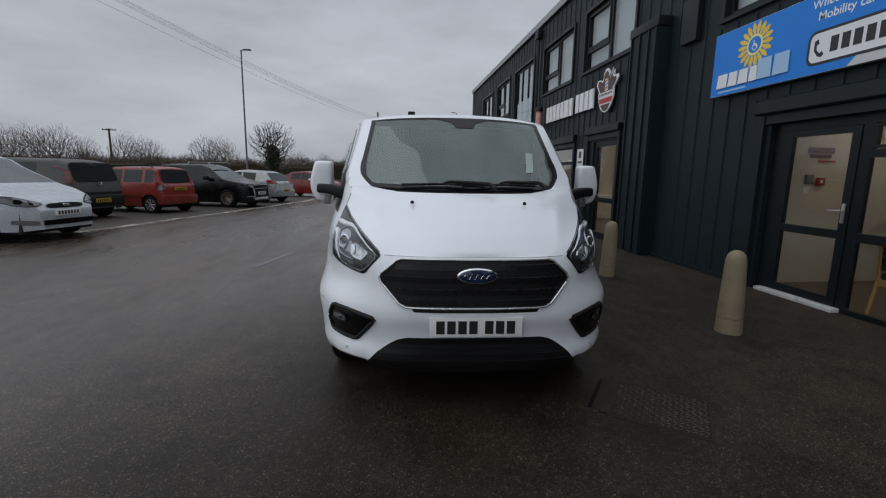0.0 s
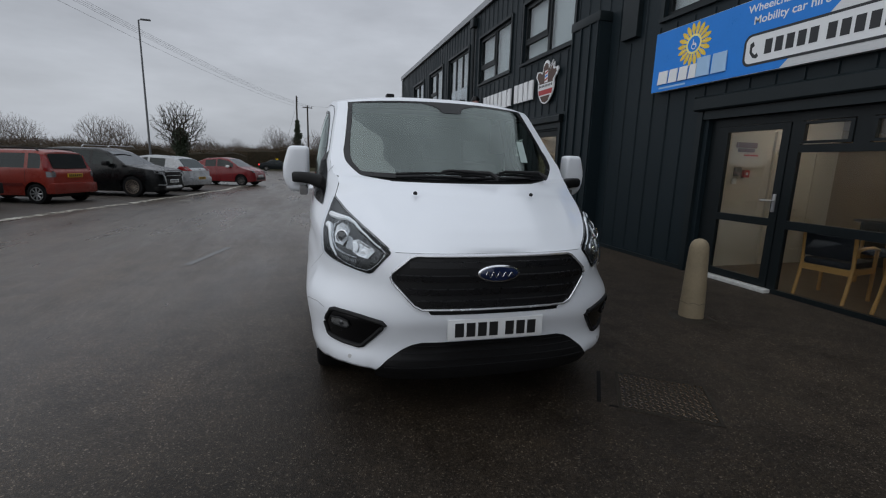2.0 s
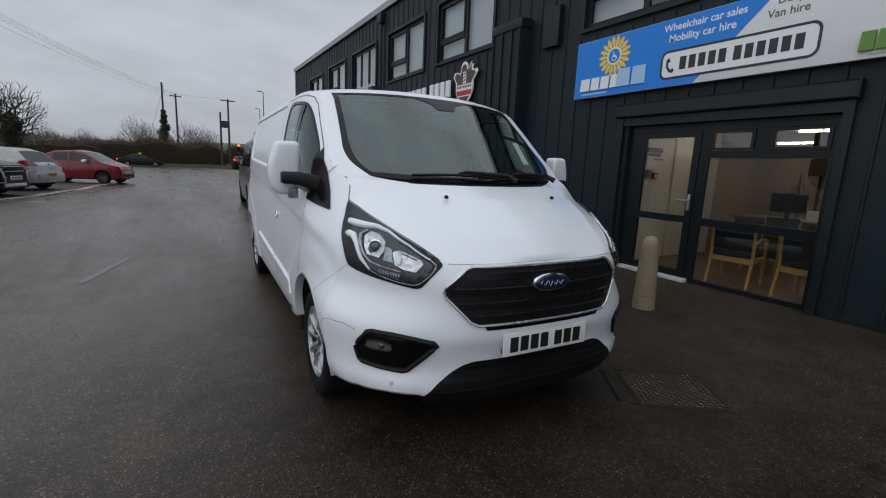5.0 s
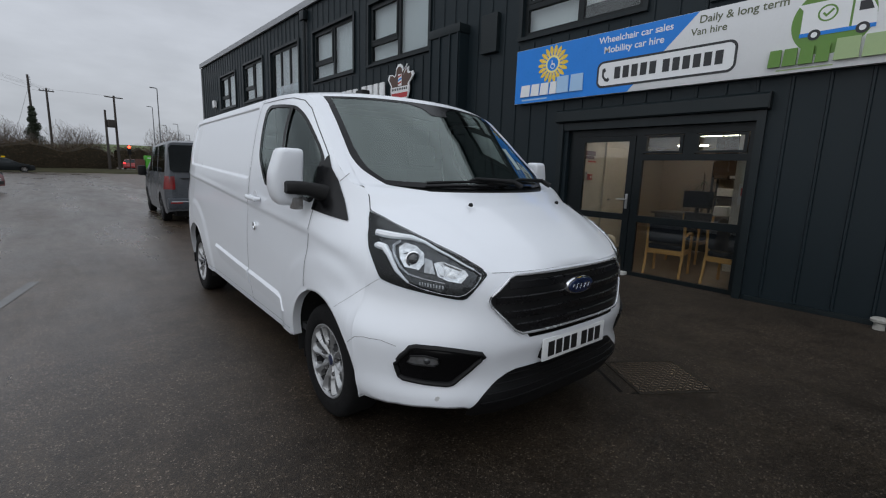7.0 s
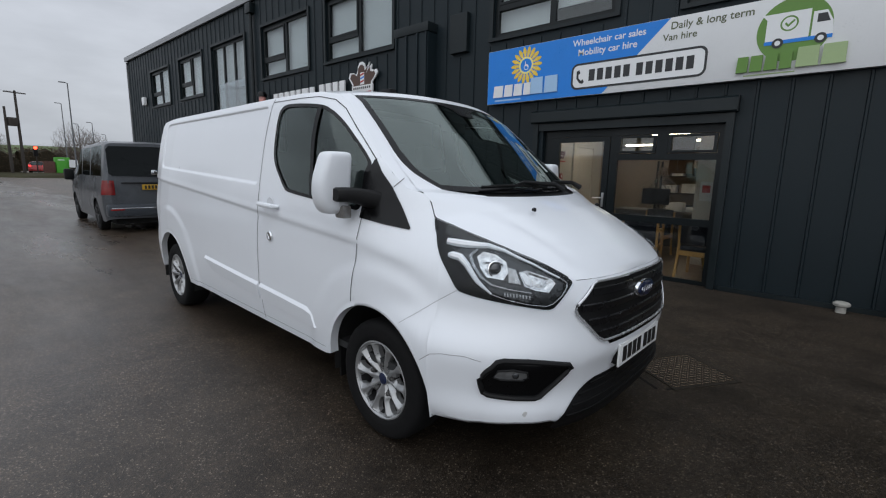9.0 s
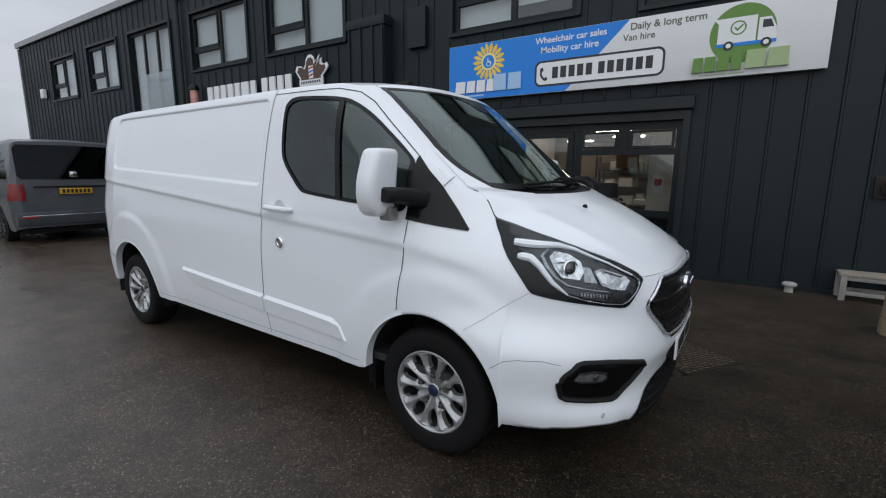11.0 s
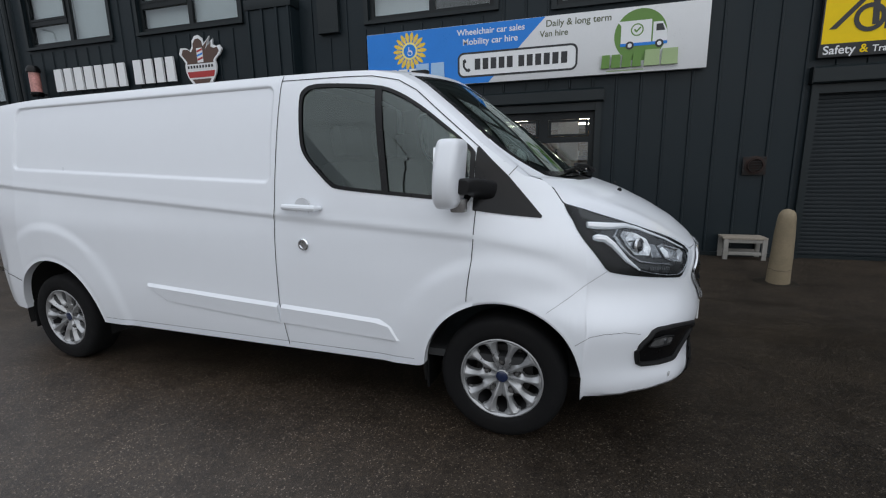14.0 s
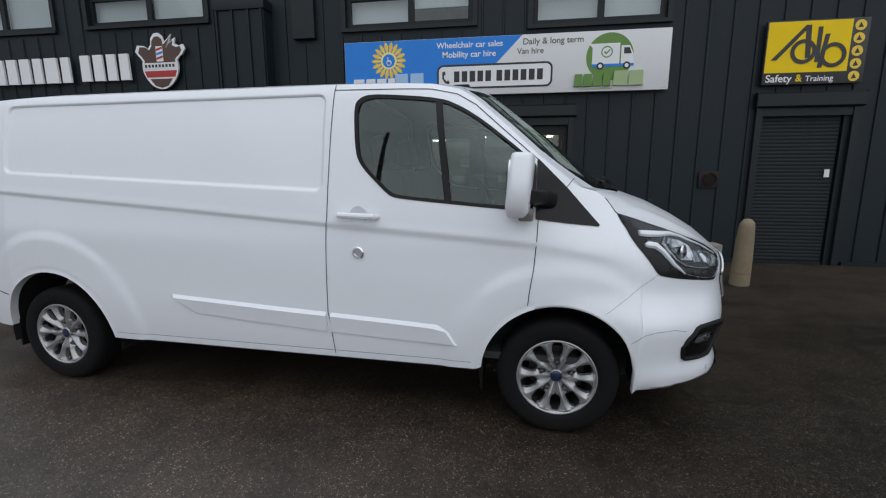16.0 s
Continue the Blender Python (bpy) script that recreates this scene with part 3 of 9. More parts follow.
# closed roller shutter with slats
sh = thing("roller_shutter", "closed dark grey slatted roller shutter", "shutter", kind="structure")
sl_me = bpy.data.meshes.new("slat")
sbm = bmesh.new()
poly_slab(sbm, [(0, 0), (-0.003, 0.006), (-0.0055, 0.028), (-0.003, 0.048), (0, 0.0535), (0.008, 0.053), (0.008, 0)], lambda u, v, d: Vector((4.74 + u, -1.10 + d, v)), 1.14)
bmesh.ops.recalc_face_normals(sbm, faces=sbm.faces)
sbm.to_mesh(sl_me)
sbm.free()
sl_me.materials.append(mat("shutter_slat", (0.012, 0.0165, 0.0195), 0.55, spec=0.25, vary=0.15, scale=3))
for k in range(42):
    s = new("slat", sl_me)
    s.parent = sh
    s.location = (0, 0, 0.02 + k * 0.055)
part("bottom_bar", boxes((4.715, 4.752, -1.10, 0.04, -0.04, 0.018)), M_TRIM, sh)
part("notice", boxes((4.716, 4.7185, -1.04, -0.97, 1.33, 1.45)), M_PLATE, sh, "small white paper notice")

# ---- white panel van: local frame with the nose at y = 0 and the tail at y = 5.3 ----
VAN_M = pose(0.208, 2.36, 0.018, 0, 0, -2.35)
van = thing("panel_van", "white long-wheelbase panel van parked on wet tarmac", "van", VAN_M)
V_W = [(0.30, 0.945), (0.36, 0.960), (0.50, 0.980), (0.65, 0.990), (1.0, 0.992), (1.15, 0.982), (1.3, 0.965), (1.6, 0.917), (1.79, 0.872), (1.85, 0.853), (1.90, 0.825), (1.95, 0.77)]
V_Y0 = [(0.25, 0.090), (0.28, 0.075), (0.34, 0.058), (0.40, 0.058), (0.46, 0.062), (0.54, 0.048), (0.60, 0.022), (0.635, 0.012), (0.68, 0.018), (0.75, 0.028), (0.87, 0.034), (0.93, 0.046), (0.96, 0.060), (1.02, 0.100), (1.09, 0.175), (1.23, 0.335), (1.30, 0.43), (1.36, 0.53), (1.487, 0.70), (1.6, 0.83), (1.868, 1.10), (2.0, 1.22)]
V_TAIL = [(4.3, 1.0), (4.6, 0.988), (4.85, 0.955), (5.05, 0.895), (5.18, 0.80), (5.26, 0.66), (5.30, 0.50)]
NOSE = 0.85
V_LEN = [(0.25, 0.72), (0.64, 0.72), (0.82, 1.10), (1.0, 1.12), (1.22, 1.20), (1.42, 0.85)]      # how far back the nose runs into the flank
V_SQ = [(0.28, 3.3), (0.36, 3.8), (0.44, 3.2), (0.52, 3.2), (0.59, 3.0), (0.64, 2.7), (0.76, 3.1), (0.92, 3.2), (1.10, 3.1), (1.25, 3.0), (1.42, 2.6)]  # squareness of its plan
V_SH = [(0.93, 1.345), (1.13, 1.500), (1.34, 1.69), (1.50, 1.825), (1.58, 1.868), (1.72, 1.893), (2.2, 1.905), (4.4, 1.905), (5.0, 1.885), (5.3, 1.84)]
V_CL = [(0.5, 0.94), (0.714, 0.982), (1.14, 1.060), (2.28, 1.140), (3.3, 1.212), (4.69, 1.303), (5.3, 1.34)]
V_PB = [(2.29, 1.322), (4.63, 1.425), (5.3, 1.45)]
HUBS = (1.01, 4.31)
HUB_Z, ARCH = 0.335, 0.408
ARCHES = ((1.01, 0.408), (4.278, 0.442))       # middle and radius of each wheel arch


def eased(pts, n=240):
    """The same run of knots drawn as a smooth curve without overshoot, as closely set points."""
    xs, ys = np.array([p[0] for p in pts]), np.array([p[1] for p in pts])
    d = np.diff(ys) / np.diff(xs)
    m = np.concatenate([[d[0]], np.where(d[:-1] * d[1:] > 0, 2 * d[:-1] * d[1:] / np.where(np.abs(d[:-1] + d[1:]) < 1e-9, 1e-9, d[:-1] + d[1:]), 0.0), [d[-1]]])
    out = []
    for q in np.linspace(xs[0], xs[-1], n):
        k = min(len(d) - 1, max(0, int(np.searchsorted(xs, q)) - 1))
        h = xs[k + 1] - xs[k]
        t = (q - xs[k]) / h
        out.append((float(q), float((1 + 2 * t) * (1 - t) ** 2 * ys[k] + t * (1 - t) ** 2 * h * m[k] + t * t * (3 - 2 * t) * ys[k + 1] + t * t * (t - 1) * h * m[k + 1])))
    return {"x": np.array([p[0] for p in out]), "y": np.array([p[1] for p in out])}


V_W, V_Y0, V_LEN, V_SQ = eased(V_W), eased(V_Y0), eased(V_LEN), eased(V_SQ)


def v_relief(y, z):
    """Pressings of the side: waist crease, recessed load panel, arch flares."""
    d = 0.0
    cl = interp(y, V_CL)
    k = smooth(0.55, 0.9, y)
    if z < cl:
        q = cl - z
        d -= 0.0095 * k * smooth(0.0, 0.022, q) * (1 - smooth(0.03, 0.30, q))
    else:
        d += 0.002 * k * (1 - smooth(0.0, 0.05, z - cl))
    if y > 2.2:
        lo, hi = interp(y, V_PB), 1.846
        end = 4.585
        dx, dz, r = min(y - 2.318, end - y), min(z - lo, hi - z), 0.045
        inside = r - math.hypot(r - dx, r - dz) if dx < r and dz < r else min(dx, dz)
        d -= 0.015 * smooth(-0.007, 0.007, inside)
    for h, ra in ARCHES:
        r = math.hypot(y - h, z - HUB_Z)
        lim = 0.675 if h > 2 else 0.60
        if z > 0.2:
            d += 0.012 * (1 - smooth(lim - 0.03, lim + 0.05, r)) * smooth(ra - 0.03, ra + 0.05, r) + 0.010 * (1 - smooth(ra - 0.008, ra + 0.03, r))
    return d


def v_x(y, z):
    """Half width of the shell at a place along it and a height."""
    t = (y - interp(z, V_Y0)) / interp(z, V_LEN)
    w = interp(z, V_W) * interp(y, V_TAIL)
    f = 1.0 if t >= 1 else (0.0 if t <= 0 else (1 - (1 - t) ** 2) ** (1 / interp(z, V_SQ)))
    return w * f + (v_relief(y, z) if t > 0.5 else 0.0)


def v_front(x, z):
    """How far back the nose lies at a distance from the middle and a height."""
    w = interp(z, V_W)
    q = min(1.0, abs(x) / w)
    return interp(z, V_Y0) + interp(z, V_LEN) * (1 - math.sqrt(max(0.0, 1 - q ** interp(z, V_SQ))))


def v_sill(y):
    """Lower edge of the side, lifted over the wheels."""
    base = interp(y, [(0.0, 0.270), (0.62, 0.272), (1.0, 0.30), (1.42, 0.352), (3.8, 0.350), (4.7, 0.355), (5.3, 0.385)])
    for h, ra in ARCHES:
        dy = abs(y - h)
        if dy < ra:
            base = max(base, HUB_Z + math.sqrt(ra * ra - dy * dy))
    return base


def side_pt(s, y, z, off=0.0):
    return Vector((s * (v_x(y, z) + off), y, z))


def front_pt(x, z, off=0.0):
    return Vector((x, v_front(x, z) - off, z))


def arch_samples(y0, y1, step):
    ys = set(np.round(np.arange(y0, y1 + 1e-6, step), 4).tolist()) | {y0, y1}
    for h, ra in ARCHES:
        for a_ in np.linspace(0, math.pi, 41):
            yy = round(h + ra * math.cos(a_), 4)
            if y0 < yy < y1:
                ys.add(yy)
    out = []
    for yy in sorted(ys):
        if not out or yy - out[-1] > 0.0015:
            out.append(yy)
    return out


def side_block(s, ys, z_mid, z_top, n_low, n_up):
    bm = bmesh.new()
    rows = []
    for yy in ys:
        lo, zm, zt = v_sill(yy), z_mid, z_top(yy)
        zs = [lo + (zm - lo) * k / n_low for k in range(n_low)] + [zm + (zt - zm) * k / n_up for k in range(n_up + 1)]
        rows.append([side_pt(s, yy, z) for z in zs])
    grid(bm, rows)
    # turned-in lip along the lower edge
    grid(bm, [[side_pt(s, yy, v_sill(yy)) for yy in ys], [side_pt(s, yy, v_sill(yy), -0.05) for yy in ys]])
    bmesh.ops.remove_doubles(bm, verts=bm.verts, dist=1e-5)
    return bm


# shoulder: where the sides end and bonnet, screen and roof begin, by its own running length
V_SHC = [(0.0, 0.966), (0.09, 0.964), (0.107, 0.990), (0.15, 1.030), (0.193, 1.057), (0.28, 1.098), (0.368, 1.130), (0.546, 1.183), (0.675, 1.213), (0.705, 1.252), (0.735, 1.284), (0.80, 1.312), (0.93, 1.345)]


def nose_pt(s, c, z, off=0.0):
    """A point of the nose: c runs from the middle of the bumper round to the wing."""
    yy = c + interp(z, V_Y0) * max(0.0, 1 - c / NOSE)
    return Vector((s * (v_x(yy, z) + off), yy, z))


def shoulder(s, c):
    return nose_pt(s, c, interp(c, V_SHC)) if c < 0.93 else side_pt(s, c, interp(c, V_SH))


SIDES = ((-1, "right"), (1, "left"))
Y_DOOR0, Y_DOOR1 = 1.142, 2.29
WIN = [(2.145, 1.79), (2.10, 1.832), (2.02, 1.842), (1.657, 1.812), (1.54, 1.760), (1.43, 1.690), (1.25, 1.548), (1.165, 1.475), (1.150, 1.45), (1.155, 1.215), (1.276, 1.232), (1.883, 1.283), (1.935, 1.305), (2.08, 1.444), (2.122, 1.52)]
WIN_C = (1.66, 1.53)
for _ in range(2):                 # round the corners of the opening
    WIN = [(a_[0] + (b2[0] - a_[0]) * f, a_[1] + (b2[1] - a_[1]) * f) for a_, b2 in zip(WIN, WIN[1:] + WIN[:1]) for f in (0.2, 0.8)]


def polar(poly, c, a_):
    """Distance from c to a polygon's edge along the angle a_."""
    best = None
    dx, dy = math.cos(a_), math.sin(a_)
    for (x1, y1), (x2, y2) in zip(poly, poly[1:] + poly[:1]):
        ex, ey = x2 - x1, y2 - y1
        den = dx * ey - dy * ex
        if abs(den) < 1e-9:
            continue
        t = ((x1 - c[0]) * ey - (y1 - c[1]) * ex) / den
        u = ((x1 - c[0]) * dy - (y1 - c[1]) * dx) / den
        if t > 0 and -1e-6 <= u <= 1 + 1e-6 and (best is None or t > best):
            best = t
    return best


def ring_mesh(s, outer, inner, c, n=180, steps=5, off=0.0):
    bm = bmesh.new()
    angs = sorted([2 * math.pi * k / n - math.pi for k in range(n)] + [math.atan2(p[1] - c[1], p[0] - c[0]) for p in outer + inner])
    rows = []
    for a_ in angs + [angs[0]]:
        ro, ri = polar(outer, c, a_), polar(inner, c, a_) if inner else 0.0
        row = []
        for k in range(steps + 1):
            r = ro + (ri - ro) * k / steps
            row.append(side_pt(s, c[0] + r * math.cos(a_), c[1] + r * math.sin(a_), off))
        rows.append(row)
    grid(bm, rows)
    bmesh.ops.remove_doubles(bm, verts=bm.verts, dist=1e-5)
    return bm


def side_strip(s, pts, w, off):
    """A narrow band on the side along (y, z) points."""
    bm = bmesh.new()
    fine_ = []
    for (y1, z1), (y2, z2) in zip(pts, pts[1:]):
        n = max(1, int(math.hypot(y2 - y1, z2 - z1) / 0.03))
        fine_ += [(y1 + (y2 - y1) * k / n, z1 + (z2 - z1) * k / n) for k in range(n)]
    fine_.append(pts[-1])
    rows = [[], []]
    for k, (y_, z_) in enumerate(fine_):
        a_, b2 = fine_[max(0, k - 1)], fine_[min(len(fine_) - 1, k + 1)]
        dy, dz = b2[0] - a_[0], b2[1] - a_[1]
        ln = math.hypot(dy, dz) or 1
        ny, nz = -dz / ln * w / 2, dy / ln * w / 2
        rows[0].append(side_pt(s, y_ + ny, z_ + nz, off))
        rows[1].append(side_pt(s, y_ - ny, z_ - nz, off))
    grid(bm, rows)
    return bm


def build_van_side(s):
    # nose quarter: one run of surface, parted into bumper and wing at the shut line
    bm = bmesh.new()
    cs = [0, 0.002, 0.006, 0.012, 0.02, 0.03, 0.045, 0.06, 0.08, 0.10, 0.125, 0.15, 0.18, 0.21, 0.247, 0.28, 0.32, 0.36, 0.40, 0.44, 0.48, 0.51, 0.54, 0.57, 0.588]
    NZ = 54
    chin = [(0.0, 0.275), (0.06, 0.285), (0.10, 0.330), (0.20, 0.332), (0.30, 0.316), (0.40, 0.309), (0.60, 0.297)]      # lower edge of the bumper
    rows = [[nose_pt(s, c, interp(c, chin) + (interp(c, V_SHC) - interp(c, chin)) * k / NZ) for k in range(NZ + 1)] for c in cs]
    for yy in arch_samples(0.602, Y_DOOR0, 0.02):
        lo = v_sill(yy)
        zt = interp(yy, V_SHC) if yy < 0.93 else interp(yy, V_SH)
        zs_ = [lo + (zt - lo) * k / NZ for k in range(NZ + 1)]
        rows.append([nose_pt(s, yy, z) if yy < 0.93 else side_pt(s, yy, z) for z in zs_])
    for r in rows:                   # ledge under the fog lamp: the lower lip stands proud
        for p in r:
            if abs(p.x) > 0.66 and p.y < 0.72 and p.z < 0.5:
                c = max(0.0, p.y)
                k = min(1.0, max(0.0, (interp(c, [(0.0, 0.435), (0.30, 0.428), (0.62, 0.385)]) + 0.010 - p.z) / 0.020))
                p += Vector((s * 0.8, -0.6 * max(0.0, 1 - c / 0.6), 0)) * 0.006 * k * smooth(0.66, 0.72, abs(p.x)) * (1 - smooth(0.64, 0.72, p.y))
    grid(bm, rows)
    lip = [r[0] for r in rows[:len(cs)]]
    grid(bm, [lip, [Vector((p.x * 0.93, p.y + 0.06 * (1 - c / 0.6), p.z + 0.015)) for c, p in zip(cs, lip)]])
    arch = [r[0] for r in rows[len(cs):]]
    grid(bm, [arch, [Vector((p.x - s * 0.05, p.y, p.z)) for p in arch]])
    bmesh.ops.remove_doubles(bm, verts=bm.verts, dist=1e-5)
    bmesh.ops.recalc_face_normals(bm, faces=bm.faces)
    bm.normal_update()
    key = lambda co: (round(co.x, 5), round(co.y, 5), round(co.z, 5))
    even = {v: v.normal.copy() for v in bm.verts}
    for _ in range(10):              # even out the shading over the panels
        even = {v: (n_ * 2 + sum((even[e.other_vert(v)] for e in v.link_edges if even[e.other_vert(v)].dot(n_) > 0.8), Vector())).normalized() for v, n_ in even.items()}
    nrm = {key(v.co): n_ for v, n_ in even.items()}
    ahead = lambda p: p.y < interp(p.z, [(0.0, 0.66), (0.568, 0.655), (0.60, 0.66), (0.70, 0.80), (0.715, 0.79), (0.78, 0.70), (0.843, 0.62), (0.908, 0.525), (1.0, 0.40)])
    for nm_, front_ in (("front_bumper", True), ("wing", False)):
        b2_ = bm.copy()
        bmesh.ops.delete(b2_, geom=[f for f in b2_.faces if ahead(f.calc_center_median()) != front_], context="FACES")
        me_ = bpy.data.meshes.new(nm_)
        b2_.to_mesh(me_)
        b2_.free()
        me_.materials.append(M_WHITE)
        me_.polygons.foreach_set("use_smooth", [True] * len(me_.polygons))
        me_.normals_split_custom_set_from_vertices([nrm[key(v.co)] for v in me_.vertices])
        ob_ = new(nm_, me_)
        ob_.parent = van
    bm.free()
    # cab door: lower skin and the frame round its window
    bm = side_block(s, arch_samples(Y_DOOR0, Y_DOOR1, 0.03), 0.80, lambda yy: 1.16, 12, 24)
    top = [(yy, interp(yy, V_SH)) for yy in (2.29, 2.0, 1.72, 1.58, 1.50, 1.34, 1.142)]
    outer = [(Y_DOOR0, 1.16), (Y_DOOR1, 1.16)] + top
    bm2 = ring_mesh(s, outer, WIN, WIN_C)
    me_ = bpy.data.meshes.new("tmp")
    bm2.to_mesh(me_)
    bm2.free()
    bm.from_mesh(me_)
    bpy.data.meshes.remove(me_)
    door = part("cab_door", bm, M_WHITE, van, smooth_deg=50)
    inner = [(WIN_C[0] + (a_ - WIN_C[0]) * 0.955, WIN_C[1] + (b2 - WIN_C[1]) * 0.93) for a_, b2 in WIN]
    part("window_rubber", ring_mesh(s, WIN, inner, WIN_C, 120, 2, 0.003), M_GLOSSBLACK, door)
    part("side_window", ring_mesh(s, WIN, [], WIN_C, 100, 6, -0.004), M_TINT, door, "dark tinted cab side glass")
    bmw = bmesh.new()
    rows = [[side_pt(s, 1.672 - 0.07 * k / 10 + e, 1.800 - 0.530 * k / 10, 0.006) for e in (-0.018, 0.018)] for k in range(11)]
    grid(bmw, rows)
    part("window_divider", bmw, M_GLOSSBLACK, door)
    # dark lining inside the door and round its window
    part("door_trim", ring_mesh(s, outer, [(WIN_C[0] + (a_ - WIN_C[0]) * 1.02, WIN_C[1] + (b2 - WIN_C[1]) * 1.02) for a_, b2 in WIN], WIN_C, 60, 2, -0.035), M_CABIN, door)
    bmt = bmesh.new()
    grid(bmt, [[side_pt(s, yy, z_, -0.04) for z_ in np.linspace(0.80, 1.19, 6)] for yy in np.linspace(1.10, 2.28, 12)])
    part("door_trim", bmt, M_CABIN, door)
    # seams
    part("door_gap", side_strip(s, [(1.142, 1.49), (1.135, 1.21), (1.140, 1.08), (1.15, 0.94), (1.17, 0.80), (1.175, 0.74)], 0.0042, 0.0025), M_SEAM, door)
    part("door_gap", side_strip(s, [(2.265, 1.90), (2.272, 1.6), (2.285, 1.18), (2.295, 1.10), (2.30, 0.63), (2.29, 0.58), (2.275, 0.355)], 0.0042, 0.0025), M_SEAM, door)
    part("door_gap", side_strip(s, [(2.265, 1.872), (1.72, 1.862), (1.58, 1.835), (1.48, 1.778), (1.34, 1.655), (1.142, 1.485)], 0.0042, 0.0025), M_SEAM, door)
    # handle, lock
    bmx = bmesh.new()
    p0 = side_pt(s, 2.10, 1.19)
    tube(bmx, [p0 + Vector((s * 0.004, 0.115, 0.004)), p0 + Vector((s * 0.034, 0.10, 0.003)), p0 + Vector((s * 0.040, 0, 0)), p0 + Vector((s * 0.034, -0.10, -0.003)), p0 + Vector((s * 0.004, -0.115, -0.005))], [0.012, 0.017, 0.018, 0.017, 0.012], 10)
    part("door_handle", bmx, M_WHITE, door)
    bmx = bmesh.new()
    mx_ = Matrix.Translation(p0) @ pose(0, 0, 0, 0, 0, 0)
    lathe(bmx, [(0.052, s * 0.0), (0.05, s * 0.004), (0.046, s * 0.003), (0.001, s * 0.001)], 24, "x", mx_)
    # the cup's shading is put into a darker white than the door's
    part("handle_recess", bmx, mat("recess_shaded_white", (0.62, 0.63, 0.65), 0.35, vary=0.04), door)
    if s < 0:
        bmx = bmesh.new()
        pl = side_pt(s, 2.103, 0.985)
        lathe(bmx, [(0.034, 0.0), (0.034, -0.010), (0.028, -0.016), (0.020, -0.016), (0.019, -0.011), (0.001, -0.011)], 24, "x", Matrix.Translation(pl))
        part("deadlock", bmx, M_CHROME, door, "round chrome deadlock escutcheon")
    # rubbing strips pressed into door and load side
    def rub(pts_out, name_parent, n_top=4):
        bm3 = bmesh.new()
        cy, cz = sum(p[0] for p in pts_out) / len(pts_out), sum(p[1] for p in pts_out) / len(pts_out)
        o = [side_pt(s, *p, -0.002) for p in pts_out]
        i_ = [side_pt(s, p[0] if abs(p[0] - 2.2985) < 0.02 else cy + (p[0] - cy) * (1 - 0.02 / max(0.15, abs(p[0] - cy))), p[1] - 0.022 if k_ < n_top else p[1] + 0.004, 0.017 if k_ < n_top else 0.009) for k_, p in enumerate(pts_out)]
        ov, iv = [bm3.verts.new(p) for p in o], [bm3.verts.new(p) for p in i_]
        for k in range(len(o)):
            k2 = (k + 1) % len(o)
            bm3.faces.new((ov[k], ov[k2], iv[k2], iv[k]))
        bm3.faces.new(iv)
        part("side_moulding", bm3, M_WHITE, name_parent, smooth_deg=20)

    rub([(2.312, 0.632), (2.6, 0.645), (2.9, 0.660), (3.34, 0.682), (3.26, 0.60), (3.19, 0.565), (2.9, 0.545), (2.6, 0.527), (2.312, 0.508)], van)
    rub([(2.285, 0.630), (1.95, 0.615), (1.66, 0.600), (1.59, 0.555), (1.54, 0.485), (1.75, 0.488), (2.0, 0.496), (2.285, 0.508)], door, 3)
    # load side
    bm = side_block(s, sorted(set(arch_samples(Y_DOOR1, 5.30, 0.025)) | set(np.round(np.arange(2.297, 2.38, 0.0062), 4).tolist()) | set(np.round(np.arange(4.53, 4.60, 0.0062), 4).tolist())), 0.86, lambda yy: interp(yy, V_SH), 12, 130)
    part("load_side", bm, M_WHITE, van, smooth_deg=50)
    part("sill_trim", side_strip(s, [(1.45, 0.366), (2.6, 0.364), (3.80, 0.364)], 0.020, 0.010), M_WHITE, van)
    part("sill_gap", side_strip(s, [(1.47, 0.392), (2.6, 0.392), (3.80, 0.392)], 0.0024, 0.002), M_SEAMLITE, van)
    part("bumper_gap", side_strip(s, [(4.66, 0.60), (4.80, 0.63), (5.1, 0.66)], 0.006, 0.0025), M_SEAM, van)
    part("wing_gap", side_strip(s, [(0.655, 0.568), (0.59, 0.616), (0.53, 0.631), (0.44, 0.633), (0.37, 0.618)], 0.0020, 0.002), M_SEAMLITE, van)
    part("wing_gap", side_strip(s, [(0.79, 0.715), (0.70, 0.78), (0.62, 0.843), (0.525, 0.908)], 0.0014, 0.002), M_SEAMLITE, van)
    # black quarter behind the mirror
    tri = [(1.150, 1.482), (1.142, 1.49), (0.995, 1.345), (0.846, 1.178), (0.828, 1.158), (0.832, 1.150), (0.99, 1.166), (1.150, 1.186)]
    bm = ring_mesh(s, tri, [], (1.06, 1.29), 60, 4, 0.006)
    part("quarter_trim", bm, M_GLOSSBLACK, van, "black plastic mirror quarter trim")
    bmt = bmesh.new()
    grid(bmt, [[side_pt(s, yy, z_, -0.035) for z_ in np.linspace(0.84, interp(yy, V_SH) - 0.01, 8)] for yy in np.linspace(0.94, 1.145, 5)])
    part("inner_quarter", bmt, M_CABIN, van)
    # mirror
    mir = thing_part("door_mirror")
    bm = bmesh.new()
    rows = []
